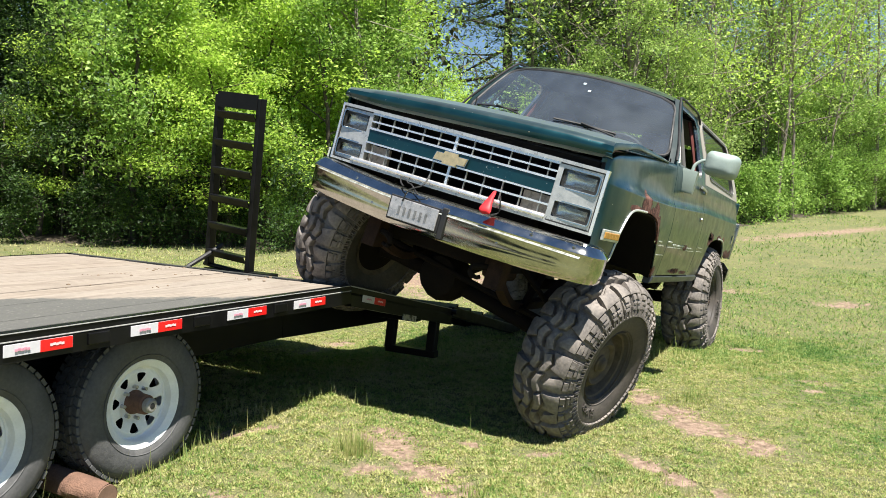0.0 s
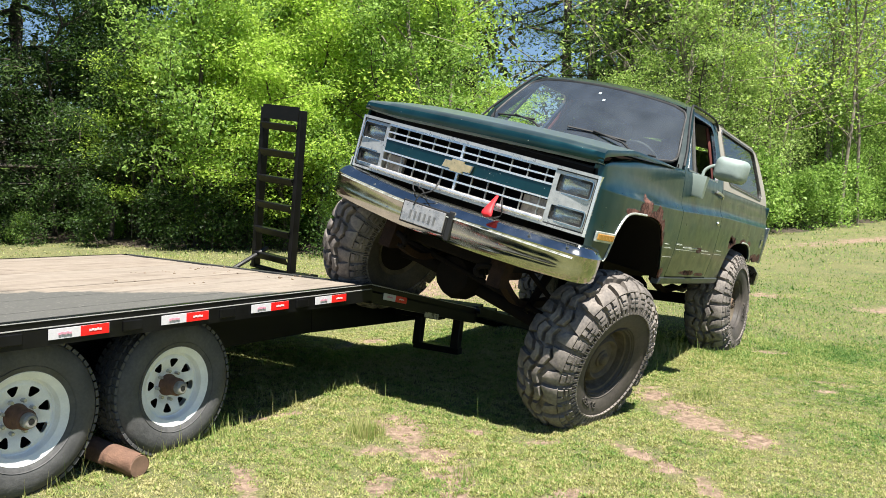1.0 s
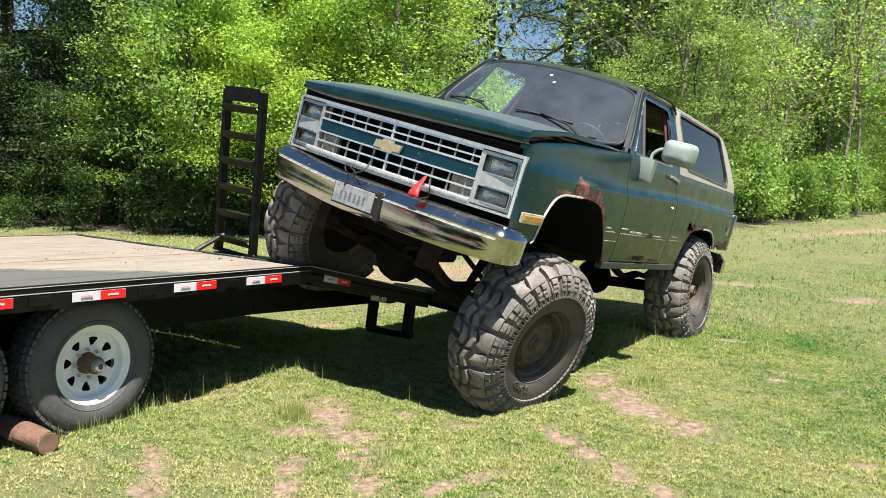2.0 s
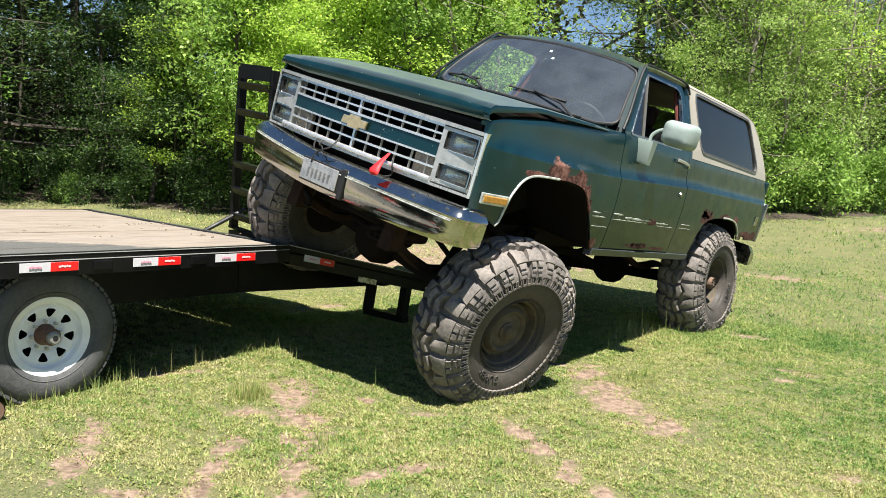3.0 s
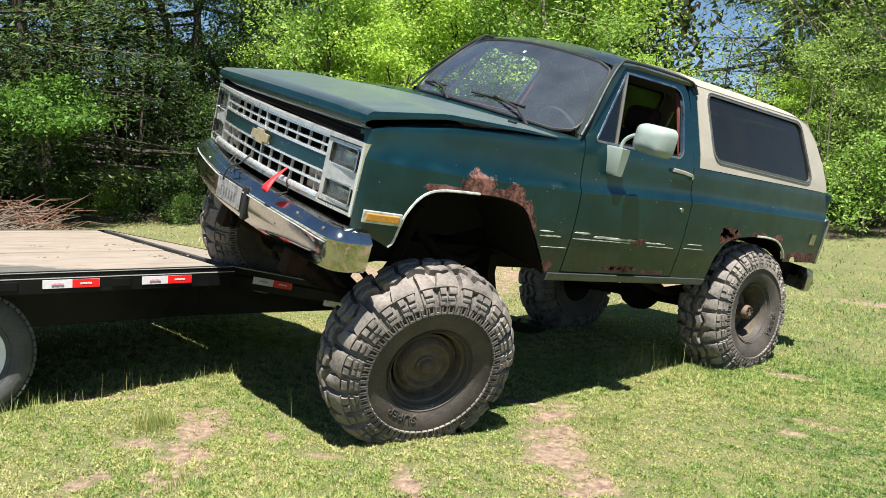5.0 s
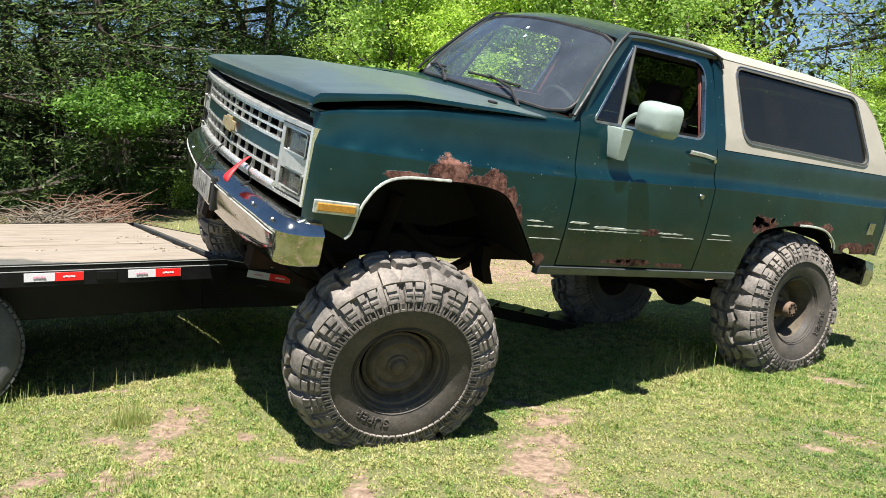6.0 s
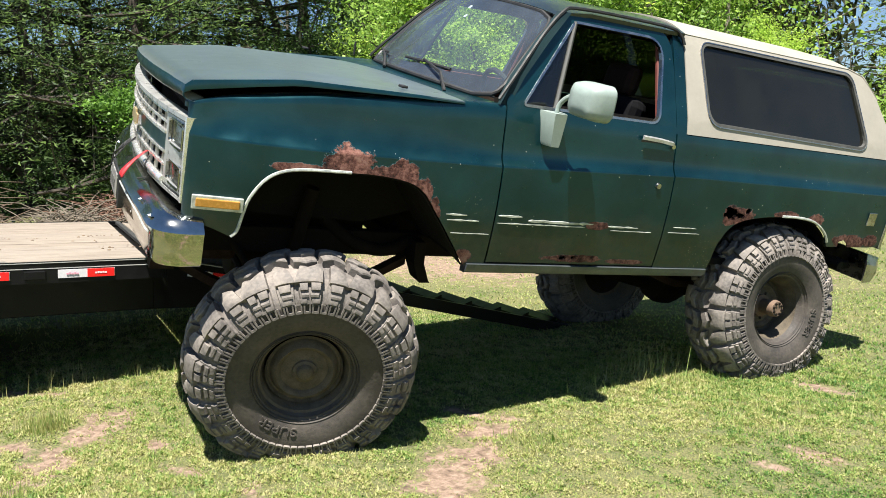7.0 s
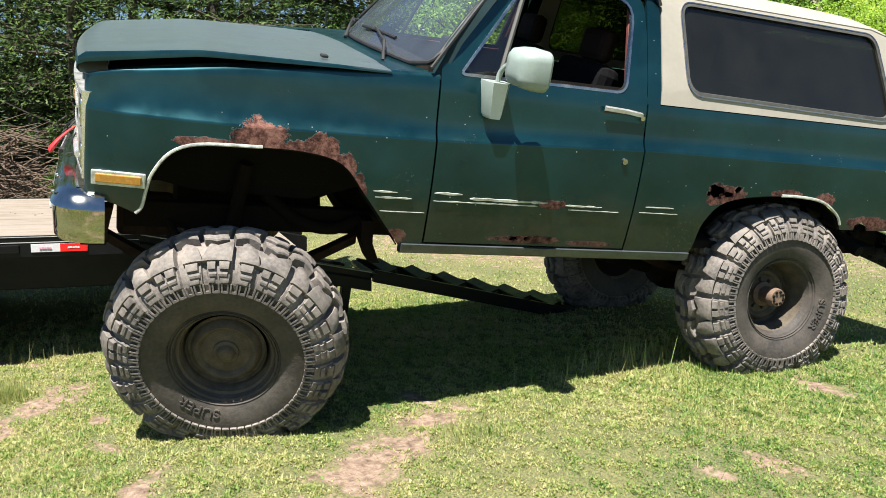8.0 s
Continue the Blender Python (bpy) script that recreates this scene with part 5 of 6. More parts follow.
        P("quarter_panel", sheet(flip(grid), 0.010), M_quarter, "dark green rear quarter, rusted through over the wheel arch", True)
        lip = [(x, s * (half_width(x, z) + 0.003), z + 0.003) for x, z in arch_r if -3.84 < x < -3.36]
        P("arch_lip", tube(lip, 0.008, 6), M_trim, "bent pale arch lip", True)
        P("rocker_moulding", loft([[(x, s * y, z) for y, z in ((0.89, -0.252), (0.955, -0.256), (0.950, -0.285), (0.933, -0.305), (0.89, -0.31))] for x in (-1.305, -1.33, -2.86, -2.885)]), M_rocker, "scuffed grey rocker moulding", True)
        # dark sheet behind the door gaps, in place of their shade
        P("jamb_liner", sheet([[(x, s * (half_width(-1.5, z) - 0.035), z) for z in np.linspace(-0.25, 0.54, 9)] for x in (-1.36, -2.0, -2.53)], 0.004), M_void)

        # door with its window frame, vent pane, handle and mirror
        xs = np.linspace(-1.411, -2.478, 15)
        door = P("door", sheet(flip(side_sheet(list(xs), lambda x: -0.245, lambda x: 0.515, roll=False)), 0.010), M_door, "dark green door with scuffed moulding and rusted lower edge", True)
        hold = roundpoly([(-1.488, 0.518), (-1.822, 0.954), (-2.418, 0.954), (-2.362, 0.516)], (0.02, 0.05, 0.10, 0.06))
        rim = [(-1.411, 0.50), (-1.411, 0.54), (-1.455, 0.60), (-1.80, 0.985), (-1.87, 0.993), (-2.36, 0.993), (-2.43, 0.975), (-2.465, 0.92), (-2.478, 0.80), (-2.478, 0.50)]
        f3 = lambda u, v, w: (u, s * (upper_width(v) + w), v)
        P("window_frame", ring_between(rim, hold, 48, f3, 0.03), M_green, smooth=True, parent=door)
        P("window_gasket", frame_loop(hold, -0.012, 0.004, -0.02, to3d=f3), M_dullchrome, "worn bright window trim", parent=door)
        P("vent_bar", tube([f3(-1.69, 0.52, -0.005), f3(-1.83, 0.945, -0.005)], 0.012, 6), M_rubbertrim, parent=door)
        P("vent_window", sheet([[f3(-1.512, 0.53, -0.008), f3(-1.80, 0.925, -0.008)], [f3(-1.685, 0.525, -0.008), f3(-1.825, 0.94, -0.008)]], 0.003), M_vent, "small triangular vent window", parent=door)
        P("inner_trim", sheet([[(x, s * (half_width(-1.5, z) - 0.075), z) for z in np.linspace(-0.2, 0.52, 6)] for x in (-1.45, -2.44)], 0.01), M_redtrim, "maroon inner door trim", parent=door)
        P("door_pillar_trim", tube([f3(-2.395, 0.53, -0.05), f3(-2.42, 0.93, -0.05)], 0.018, 8), M_redtrim, parent=door)
        yh = half_width(-2.3, 0.44)
        hd = P("handle", loft([[(x, s * (yh + d), z + dz) for d, dz in ((0.016, 0.012), (0.030, 0.006), (0.030, -0.010), (0.016, -0.012))] for x, z in ((-2.235, 0.447), (-2.36, 0.440), (-2.445, 0.430))]), M_silver, "worn chrome door handle", parent=door)
        # flat black patch paints the dark of the recess; no hollow is cut
        P("handle_pocket", slab(rounded(0.20, 0.075, 0.02, 4, -2.34, 0.405), s * (yh - 0.008), s * (yh + 0.0035)), M_black, parent=door)
        P("handle_button", lathe([(0.0, 0.028), (0.012, 0.027), (0.014, 0.0)], 12), M_chrome, parent=door, m=pose(-2.45, s * yh, 0.415, 0, 0, 0 if s > 0 else 180))
        P("lock", lathe([(0.0, 0.012), (0.014, 0.012), (0.017, 0.0)], 14), M_dullchrome, "pale round lock", parent=door, m=pose(-2.376, s * (half_width(-2.3, 0.206)), 0.206, 0, 0, 0 if s > 0 else 180))
        # torn moulding strips
        for x0, x1, z, h in ((-1.425, -1.56, -0.004, 0.012), (-1.60, -2.00, -0.022, 0.016), (-1.425, -1.95, -0.040, 0.007), (-2.10, -2.30, -0.030, 0.010), (-2.12, -2.40, -0.050, 0.004)):
            P("moulding", torn_strip(x0, x1, z, h, s, round(1000 * x0 + 7000 * z)), M_trim, "torn bright side moulding", parent=door)
        for x0, x1, z, h, pn in ((-1.14, -1.25, -0.010, 0.010, 0), (-1.15, -1.32, -0.036, 0.009, 0), (-1.18, -1.39, -0.10, 0.004, 0), (-2.52, -2.75, -0.045, 0.004, 0), (-2.55, -2.72, -0.015, 0.006, 0)):
            P("moulding", torn_strip(x0, x1, z, h, s, round(1000 * x0 + 7000 * z)), M_trim, "torn bright side moulding")
        # mirror on its bracket
        if s > 0:
            base = [[(-1.655 + dx * w, s * y, z) for dx, y in ((0.05, 0.862), (0.05, 0.93), (0.03, 0.965), (-0.03, 0.965), (-0.05, 0.93), (-0.05, 0.862))] for w, z in ((0.72, 0.355), (0.85, 0.37), (1.15, 0.50), (1.12, 0.515))]
            P("mirror_bracket", loft(base), M_mirrorcase, "pale green mirror bracket", True, parent=door)
            P("mirror_arm", tube(smoothpoly([(-1.655, s * 0.92, 0.50), (-1.66, s * 0.925, 0.56), (-1.68, s * 0.97, 0.605), (-1.71, s * 1.03, 0.61)], 4), 0.012, 8), M_mirrorcase, parent=door, smooth=True)
            rings = []
            for d, k in ((0.0, 0.92), (0.012, 1.0), (0.065, 0.98), (0.11, 0.88), (0.13, 0.68), (0.136, 0.3)):
                rings.append([(-1.775 + d, s * (1.085 + u * k), 0.604 + v * k) for u, v in rounded(0.235, 0.172, 0.045, 5)])
            m_head = P("mirror_shell", loft(rings), M_mirrorcase, "pale green mirror shell", True, m=None, parent=door)
        # hardtop side with its dark window
        win = roundpoly([(-2.718, 0.549), (-2.676, 0.978), (-3.975, 0.966), (-4.098, 0.524)], (0.09, 0.06, 0.09, 0.07))
        rim = [(-2.565, 0.486), (-2.565, 1.0), (-3.95, 0.995), (-4.10, 0.965), (-4.20, 0.86), (-4.29, 0.70), (-4.345, 0.486)]
        P("hardtop_side", ring_between(rim, win, 60, f3, 0.03), M_cream, "cream fibreglass hardtop side", True)
        pane = P("rear_side_window", sheet([[f3(u, v, -0.010) for v in np.linspace(0.52, 0.975, 4)] for u in (-2.672, -3.2, -3.6, -4.09)], 0.004), M_darkglass, "dark tinted rear side window")
        P("window_gasket", frame_loop(win, -0.016, 0.005, -0.012, to3d=f3), M_rubbertrim, "grey rubber window gasket", parent=pane)
        P("gasket_bead", frame_loop(win, 0.005, 0.007, -0.004, to3d=f3), M_dullchrome, "thin bright gasket bead", parent=pane)
        # B pillar strip and drip rail
        P("door_post", sheet([[f3(u, v, -0.004) for v in np.linspace(0.48, 1.0, 7)] for u in (-2.484, -2.562)], 0.02), M_green, "dark green door post", True)
        rail = [(-1.36, s * 0.862, 0.535), (-1.45, s * 0.822, 0.655), (-1.62, s * 0.728, 0.865), (-1.74, s * 0.675, 0.985), (-1.82, s * 0.660, 1.012), (-2.1, s * 0.655, 1.020), (-2.45, s * 0.655, 1.015), (-2.53, s * 0.664, 0.985), (-2.555, s * 0.68, 0.94)]
        P("drip_rail", tube(smoothpoly(rail, 4), 0.009, 6), M_black, smooth=True)
        # A pillar
        P("windshield_pillar", loft([[(x + dx, s * (y + dy), z) for dx, dy in ((0.004, -0.030), (-0.006, 0.010), (-0.05, 0.014), (-0.04, -0.05))] for x, y, z in ((-1.365, 0.845, 0.49), (-1.45, 0.808, 0.65), (-1.60, 0.735, 0.84), (-1.735, 0.665, 0.985))]), M_dullgreen, "dark green windshield pillar", True)
        # tail lamp, badge, side marker
        P("tail_lamp", box((-4.374, s * 0.925, 0.10), (0.03, 0.06, 0.34), bevel=0.01), M_redlens, "red tail lamp in pale frame")
        P("tail_lamp_frame", box((-4.368, s * 0.935, 0.10), (0.022, 0.06, 0.37), bevel=0.008), M_dullchrome)
        P("badge", box((-4.20, s * (half_width(-4.2, 0.11) + 0.004), 0.11), (0.075, 0.008, 0.085), bevel=0.003), M_dullchrome, "worn bright badge")
        mk = P("marker_lamp", box((-0.10, s * (half_width(-0.1, -0.02) + 0.004), -0.024), (0.205, 0.014, 0.060), (0, 0, -9 * s), bevel=0.004), M_trim, "side marker lamp in bright frame")
        P("lens", box((-0.10, s * (half_width(-0.1, -0.02) + 0.010), -0.024), (0.175, 0.014, 0.036), (0, 0, -9 * s), bevel=0.004), M_amber, "amber lens", parent=mk)

    # --- hood, slightly sprung open on the driver's side ---
    rows = []
    for v in np.linspace(0, 1, 22):
        row = []
        for y in 0.862 * np.sin(np.linspace(-1, 1, 41) * math.pi / 2):
            q = abs(y) / 0.872
            lift = 0.016 + 0.026 * (y / 0.872)
            ze = float(np.interp(v, (0, 0.35, 0.8, 1), (0.380, 0.452, 0.478, 0.484))) + lift * (1 - 0.85 * v)
            edge = 1 - q ** 14
            crown = 0.028 - 0.016 * v - 0.010 * v * (1 - y / 0.872) + (0.006 * edge + 0.010 * (1 - q ** 2) + 0.005 * max(0, 1 - (q / 0.80) ** 18)) * (0.85 + 0.15 * min(1, v * 4)) + 0.004 * v * (1 - q ** 2)
            xf = 0.075 - 0.050 * q ** 2.2
            x = xf - v * (xf + 1.185 - 0.045 * (1 - q ** 2))
            row.append((x, y, ze + crown))
        rows.append(row)
    nose = []
    for k, (dx, f) in enumerate(((-0.090, 0.02), (-0.012, 0.0), (0.020, 0.14), (0.032, 0.42), (0.026, 0.75))):
        low = [0.386 + 0.026 * (p[1] / 0.872) - float(np.interp(p[1], (-0.872, -0.6, 0.872), (0.022, 0.042, 0.045))) for p in rows[0]]
        nose.append([(p[0] + dx, p[1], z + (p[2] - z) * f) for p, z in zip(rows[0], low)])
    hood_rows = []
    for i, r in enumerate(nose + rows):
        d = (0.0, 0.0, 0.006, 0.016, 0.030)[i] if i < 5 else 0.034 - 0.024 * (i - 5) / 21 + 0.004 * max(0.0, 1 - (i - 5) / 4)
        a, b = r[0], r[-1]
        hood_rows.append([(a[0], a[1] + 0.030, a[2] - d + 0.002), (a[0], a[1] - 0.004, a[2] - d), (a[0], a[1] - 0.003, a[2] - d * 0.4)] + r[1:-1] + [(b[0], b[1] + 0.003, b[2] - d * 0.4), (b[0], b[1] + 0.004, b[2] - d), (b[0], b[1] - 0.030, b[2] - d + 0.002)])
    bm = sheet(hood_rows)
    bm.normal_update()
    # top faces take the paint with pale sheen, upright ones the plain paint
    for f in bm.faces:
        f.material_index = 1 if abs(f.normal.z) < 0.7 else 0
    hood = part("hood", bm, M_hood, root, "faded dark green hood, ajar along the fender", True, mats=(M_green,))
    for y, x in ((0.78, -0.90), (-0.78, -0.90)):
        P("hood_bumper", box((x, y, 0.527), (0.03, 0.05, 0.012), bevel=0.004), M_black, parent=hood)
    # black filler added for the dark gap between hood and grille
    P("radiator_support", box((-0.05, 0, 0.315), (0.05, 1.70, 0.07), bevel=0.01), M_black)
    # unseen black sheet added below the hood to block the sun
    P("engine_bay_lining", box((-0.62, 0, 0.32), (1.24, 1.60, 0.03), bevel=0), M_void, "black panel added under the hood to keep the bay dark")
    # cowl
    rows = []
    for f in np.linspace(0, 1, 5):
        row = []
        for u in np.linspace(-1, 1, 25):
            front, back = (-1.09, 0.845 * u, 0.492 + 0.010 * (1 - u ** 2)), (-1.228 - 0.155 * u ** 2, 0.822 * u, 0.532 - 0.019 * u ** 2)
            row.append(tuple(p + (q - p) * float(f) for p, q in zip(front, back)))
        rows.append(row)
    P("cowl", sheet(rows, 0.01), M_green, "dark green cowl", True)

    # --- glass and roof of the cab ---
    def glass_at(u, v):
        yb, yt = 0.805 * u, 0.655 * u
        xb, xt = -1.215 - 0.155 * u ** 2, -1.645 - 0.075 * u ** 2
        zb, zt = 0.540 - 0.020 * u ** 2, 1.0 - 0.045 * u ** 2
        swell = 0.012 * math.sin(max(0.0, min(1.0, v)) * math.pi)
        return (xb + (xt - xb) * v + swell, yb + (yt - yb) * v, zb + (zt - zb) * v + swell)
    frame_uv = []
    for a, b in ((0, 1), (1, 2), (2, 3), (3, 0)):
        corner = [(-1.0, 0.0), (1.0, 0.0), (1.0, 1.0), (-1.0, 1.0)]
        (u0, v0), (u1, v1) = corner[a], corner[b]
        for f in np.linspace(0, 1, 13)[:-1]:
            frame_uv.append((u0 + (u1 - u0) * float(f), v0 + (v1 - v0) * float(f)))
    # round the corners of the outline
    round_uv = []
    for u, v in frame_uv:
        du, dv = max(0.0, abs(u) - 0.86) / 0.14, max(0.0, abs(v - 0.5) - 0.32) / 0.18
        k = math.hypot(du, dv)
        if du > 0 and dv > 0 and k > 1:
            u = math.copysign(0.86 + 0.14 * du / k, u)
            v = 0.5 + math.copysign(0.32 + 0.18 * dv / k, v - 0.5)
        round_uv.append((u, v))
    rings = [[glass_at(u * k, 0.5 + (v - 0.5) * k) for u, v in round_uv] for k in (0.02, 0.2, 0.4, 0.6, 0.8, 0.93, 1.0)]
    bm = loft(rings, True, False)
    bm.faces.new([v for v in list(bm.verts)[:len(round_uv)]])
    bmesh.ops.recalc_face_normals(bm, faces=bm.faces)
    bmesh.ops.solidify(bm, geom=list(bm.faces), thickness=0.004)
    ws = P("windshield", bm, M_windshield, "windshield with dust and sky reflection in its haze", True)
    edge = [glass_at(u, v) for u, v in round_uv]
    P("windshield_gasket", tube(edge + edge[:1], 0.012, 8), M_black, "black rubber windshield gasket", True, parent=ws)
    rows = [[glass_at(u, v) for u in np.linspace(-1, 1, 21)] for v in np.linspace(0, 1, 9)]
    for u, v in ((0.10, 0.80), (0.00, 0.86)):
        k = rows[7 if u == 0 else 6][10 + round(10 * u)]
        P("sticker", box((k[0] + 0.012, k[1], k[2] + 0.006 - v * 0.02), (0.004, 0.022, 0.022), (0, -46, 0), bevel=0.001), M_pale_sticker, "small pale sticker", parent=ws)
    roof = []
    for x in (-1.640, -1.665, -1.72, -1.85, -2.1, -2.35, -2.562):
        row = []
        for u in np.linspace(-1, 1, 25):
            zc = float(np.interp(x, (-2.562, -1.85, -1.72, -1.64), (1.075, 1.062, 1.035, 1.005)))
            ze = float(np.interp(x, (-2.562, -1.85, -1.72, -1.64), (1.000, 1.000, 0.985, 0.962)))
            xx = x - (0.075 * u ** 2 if x > -1.9 else 0.0)
            row.append((xx, 0.658 * u, ze + (zc - ze) * (1 - abs(u) ** 3.2)))
        roof.append(row)
    P("cab_roof", sheet(roof, 0.02), M_roofpaint, "dark green steel cab roof", True)
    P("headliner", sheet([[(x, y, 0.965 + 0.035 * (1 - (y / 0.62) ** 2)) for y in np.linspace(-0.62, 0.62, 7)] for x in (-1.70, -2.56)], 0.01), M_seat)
    roof = []
    for x in (-2.566, -2.7, -3.2, -3.7, -3.95, -4.08, -4.16, -4.22):
        row = []
        for u in np.linspace(-1, 1, 25):
            zc = float(np.interp(x, (-4.22, -4.16, -4.08, -3.95, -3.7, -2.566), (0.93, 0.995, 1.03, 1.05, 1.062, 1.080)))
            ze = float(np.interp(x, (-4.22, -4.16, -4.08, -3.95, -2.566), (0.84, 0.90, 0.965, 0.992, 1.0)))
            row.append((x, (upper_width(ze) + 0.004) * u, ze + (zc - ze) * (1 - abs(u) ** 4)))
        roof.append(row)
    P("hardtop_roof", sheet(roof, 0.03), M_cream, "cream fibreglass hardtop roof", True)
    P("rear_window", sheet([[(-4.21, y, 0.88) for y in np.linspace(-0.66, 0.66, 5)], [(-4.345, y * 1.26, 0.49) for y in np.linspace(-0.66, 0.66, 5)]], 0.02), M_darkglass, "dark rear window")
    P("tailgate", box((-4.375, 0, 0.20), (0.05, 1.80, 0.56), bevel=0.015), M_green, "dark green tailgate")
    P("rear_bumper", loft([[(x, y, z) for x, z in ((-4.32, -0.13), (-4.44, -0.15), (-4.47, -0.22), (-4.44, -0.30), (-4.34, -0.32))] for y in (-0.96, -0.8, 0.8, 0.93)] + [[(x, 1.0, z) for x, z in ((-4.24, -0.18), (-4.33, -0.19), (-4.36, -0.24), (-4.33, -0.30), (-4.25, -0.31))]]), M_dullchrome, "dull bent rear bumper", True)
    P("hitch_pipe", tube([(-4.05, 0.72, -0.20), (-4.08, 0.93, -0.22)], 0.032, 12), M_void)

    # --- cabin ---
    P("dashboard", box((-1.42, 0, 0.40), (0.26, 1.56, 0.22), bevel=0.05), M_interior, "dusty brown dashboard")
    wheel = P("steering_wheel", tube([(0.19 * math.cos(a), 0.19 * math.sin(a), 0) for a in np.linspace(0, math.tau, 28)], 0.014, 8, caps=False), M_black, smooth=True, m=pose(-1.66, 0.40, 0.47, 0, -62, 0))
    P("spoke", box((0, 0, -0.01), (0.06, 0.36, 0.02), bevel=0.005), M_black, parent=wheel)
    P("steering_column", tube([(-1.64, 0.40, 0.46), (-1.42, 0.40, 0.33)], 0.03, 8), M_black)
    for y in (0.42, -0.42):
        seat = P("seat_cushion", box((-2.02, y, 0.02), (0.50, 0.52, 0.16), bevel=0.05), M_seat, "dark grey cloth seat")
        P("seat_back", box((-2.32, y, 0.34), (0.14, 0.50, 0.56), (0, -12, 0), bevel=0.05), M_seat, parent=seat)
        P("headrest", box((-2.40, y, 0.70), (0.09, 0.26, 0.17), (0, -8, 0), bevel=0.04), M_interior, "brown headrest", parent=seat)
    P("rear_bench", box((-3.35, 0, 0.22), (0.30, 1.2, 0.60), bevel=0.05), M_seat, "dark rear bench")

    # --- front: grille, lamps, bumper ---
    def gx(y):
        return 0.100 * (1 - (abs(y) / 0.92) ** 2) + 0.012

    def bar(y0, y1, z0, z1, d0, d1, n=12):
        ys = np.linspace(y0, y1, n)
        return loft([[(gx(y) + d, y, z) for d, z in ((d0, z0), (d1, z0), (d1, z1), (d0, z1))] for y in ys])
    grille = P("grille", loft([[(gx(y) + 0.004 + 0.017 * math.cos(q), y, -0.020 + 0.017 * math.sin(q)) for q in np.linspace(0, math.tau, 11)[:-1]] for y in np.linspace(-0.70, 0.612, 16)]), M_grille, "bright barred grille with green centre band", True)
    for z0, z1, d1 in ((0.270, 0.284, 0.008), (0.226, 0.236, 0.006), (0.182, 0.194, 0.012), (0.100, 0.110, 0.012), (0.042, 0.053, 0.008)):
        P("grille_bar", bar(-0.615, 0.615, z0, z1, -0.02, d1), M_grille, parent=grille)
    P("grille_band", bar(-0.615, 0.615, 0.112, 0.180, -0.01, 0.006), M_green, "dark green grille band", parent=grille)
    for k in range(-5, 6):
        y = k * 0.112
        w = 0.008 if k == 0 else 0.0014
        mat = M_grille if k == 0 else M_silver
        P("grille_upright", box((gx(y) - 0.006, y, 0.230), (0.016, 2 * w, 0.085), bevel=0), mat, parent=grille)
        P("grille_upright", box((gx(y) - 0.006, y, 0.048), (0.016, 2 * w, 0.108), bevel=0), mat, parent=grille)
    # black panel that paints the shade behind the bars
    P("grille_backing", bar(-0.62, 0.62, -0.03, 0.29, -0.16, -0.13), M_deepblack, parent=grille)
    P("grille_surround", bar(-0.874, 0.874, 0.284, 0.302, -0.04, 0.016, 20), M_silver, "bright grille surround", parent=grille)
    P("grille_surround", bar(-0.874, 0.874, -0.048, -0.034, -0.04, 0.012, 20), M_silver, parent=grille)
    for s in (1, -1):
        P("grille_surround", bar(s * 0.860, s * 0.876, -0.048, 0.302, -0.03, 0.016, 2), M_grille, parent=grille)
        P("turn_lamp", bar(s * 0.45, s * 0.605, -0.006, 0.092, -0.06, -0.035, 4), M_cloudy, "cloudy brown front turn lamp", parent=grille)
        bm = bmesh.new()
        for y0, y1, z0, z1 in ((0.612, 0.640, -0.034, 0.284), (0.842, 0.862, -0.034, 0.284), (0.64, 0.842, 0.258, 0.284), (0.64, 0.842, 0.080, 0.160), (0.64, 0.842, -0.034, -0.004)):
            t = bar(s * y0, s * y1, z0, z1, -0.05, 0.006, 3)
            join(bm, t)
        P("bezel_gap", bar(s * 0.852, s * 0.863, -0.034, 0.284, -0.03, 0.0085, 2), M_black, parent=grille)
        P("bezel_gap", bar(s * 0.62, s * 0.851, 0.277, 0.284, -0.03, 0.0085, 3), M_black, parent=grille)
        P("bezel_gap", bar(s * 0.62, s * 0.851, -0.034, -0.026, -0.03, 0.0085, 3), M_black, parent=grille)
        bez = P("headlamp_bezel", bm, M_silver, "silver headlamp bezel")
        for z0, z1 in ((0.160, 0.258), (-0.004, 0.080)):
            bm = bmesh.new()
            yc, zc = s * 0.741, (z0 + z1) / 2
            rows = [[(gx(yc) - 0.055 - 0.035 * (1 - u * u) * (1 - v * v), yc + 0.099 * u, zc + (z1 - z0) / 2 * v) for u in np.linspace(-1, 1, 9)] for v in np.linspace(-1, 1, 7)]
            lamp = P("headlamp", sheet(rows, 0.004), M_reflector, "rectangular sealed headlamp", True, parent=bez)
            rows = [[(gx(yc) - 0.010 - 0.016 * u * s + 0.010 * (1 - u * u), yc + 0.099 * u, zc + (z1 - z0) / 2 * v) for u in np.linspace(-1, 1, 9)] for v in (-1, 0, 1)]
            part("lens", sheet(rows, 0.004), M_lens, bez, "clear ribbed lens", True)
            part("bright_rim", frame_loop(rounded(0.202, z1 - z0 + 0.004, 0.014, 4, yc, zc), 0.007, gx(yc) - 0.02, gx(yc) + 0.010, to3d=lambda u, v, w: (w - 0.17 * (u - yc) * s * 0.6, u, v)), M_chrome, bez, "bright lamp rim")
            part("lamp_rim", frame_loop(rounded(0.196, z1 - z0 - 0.004, 0.012, 4, yc, zc), -0.014, gx(yc) - 0.03, gx(yc) - 0.002, to3d=lambda u, v, w: (w - 0.17 * (u - yc) * s * 0.6, u, v)), M_black, bez)
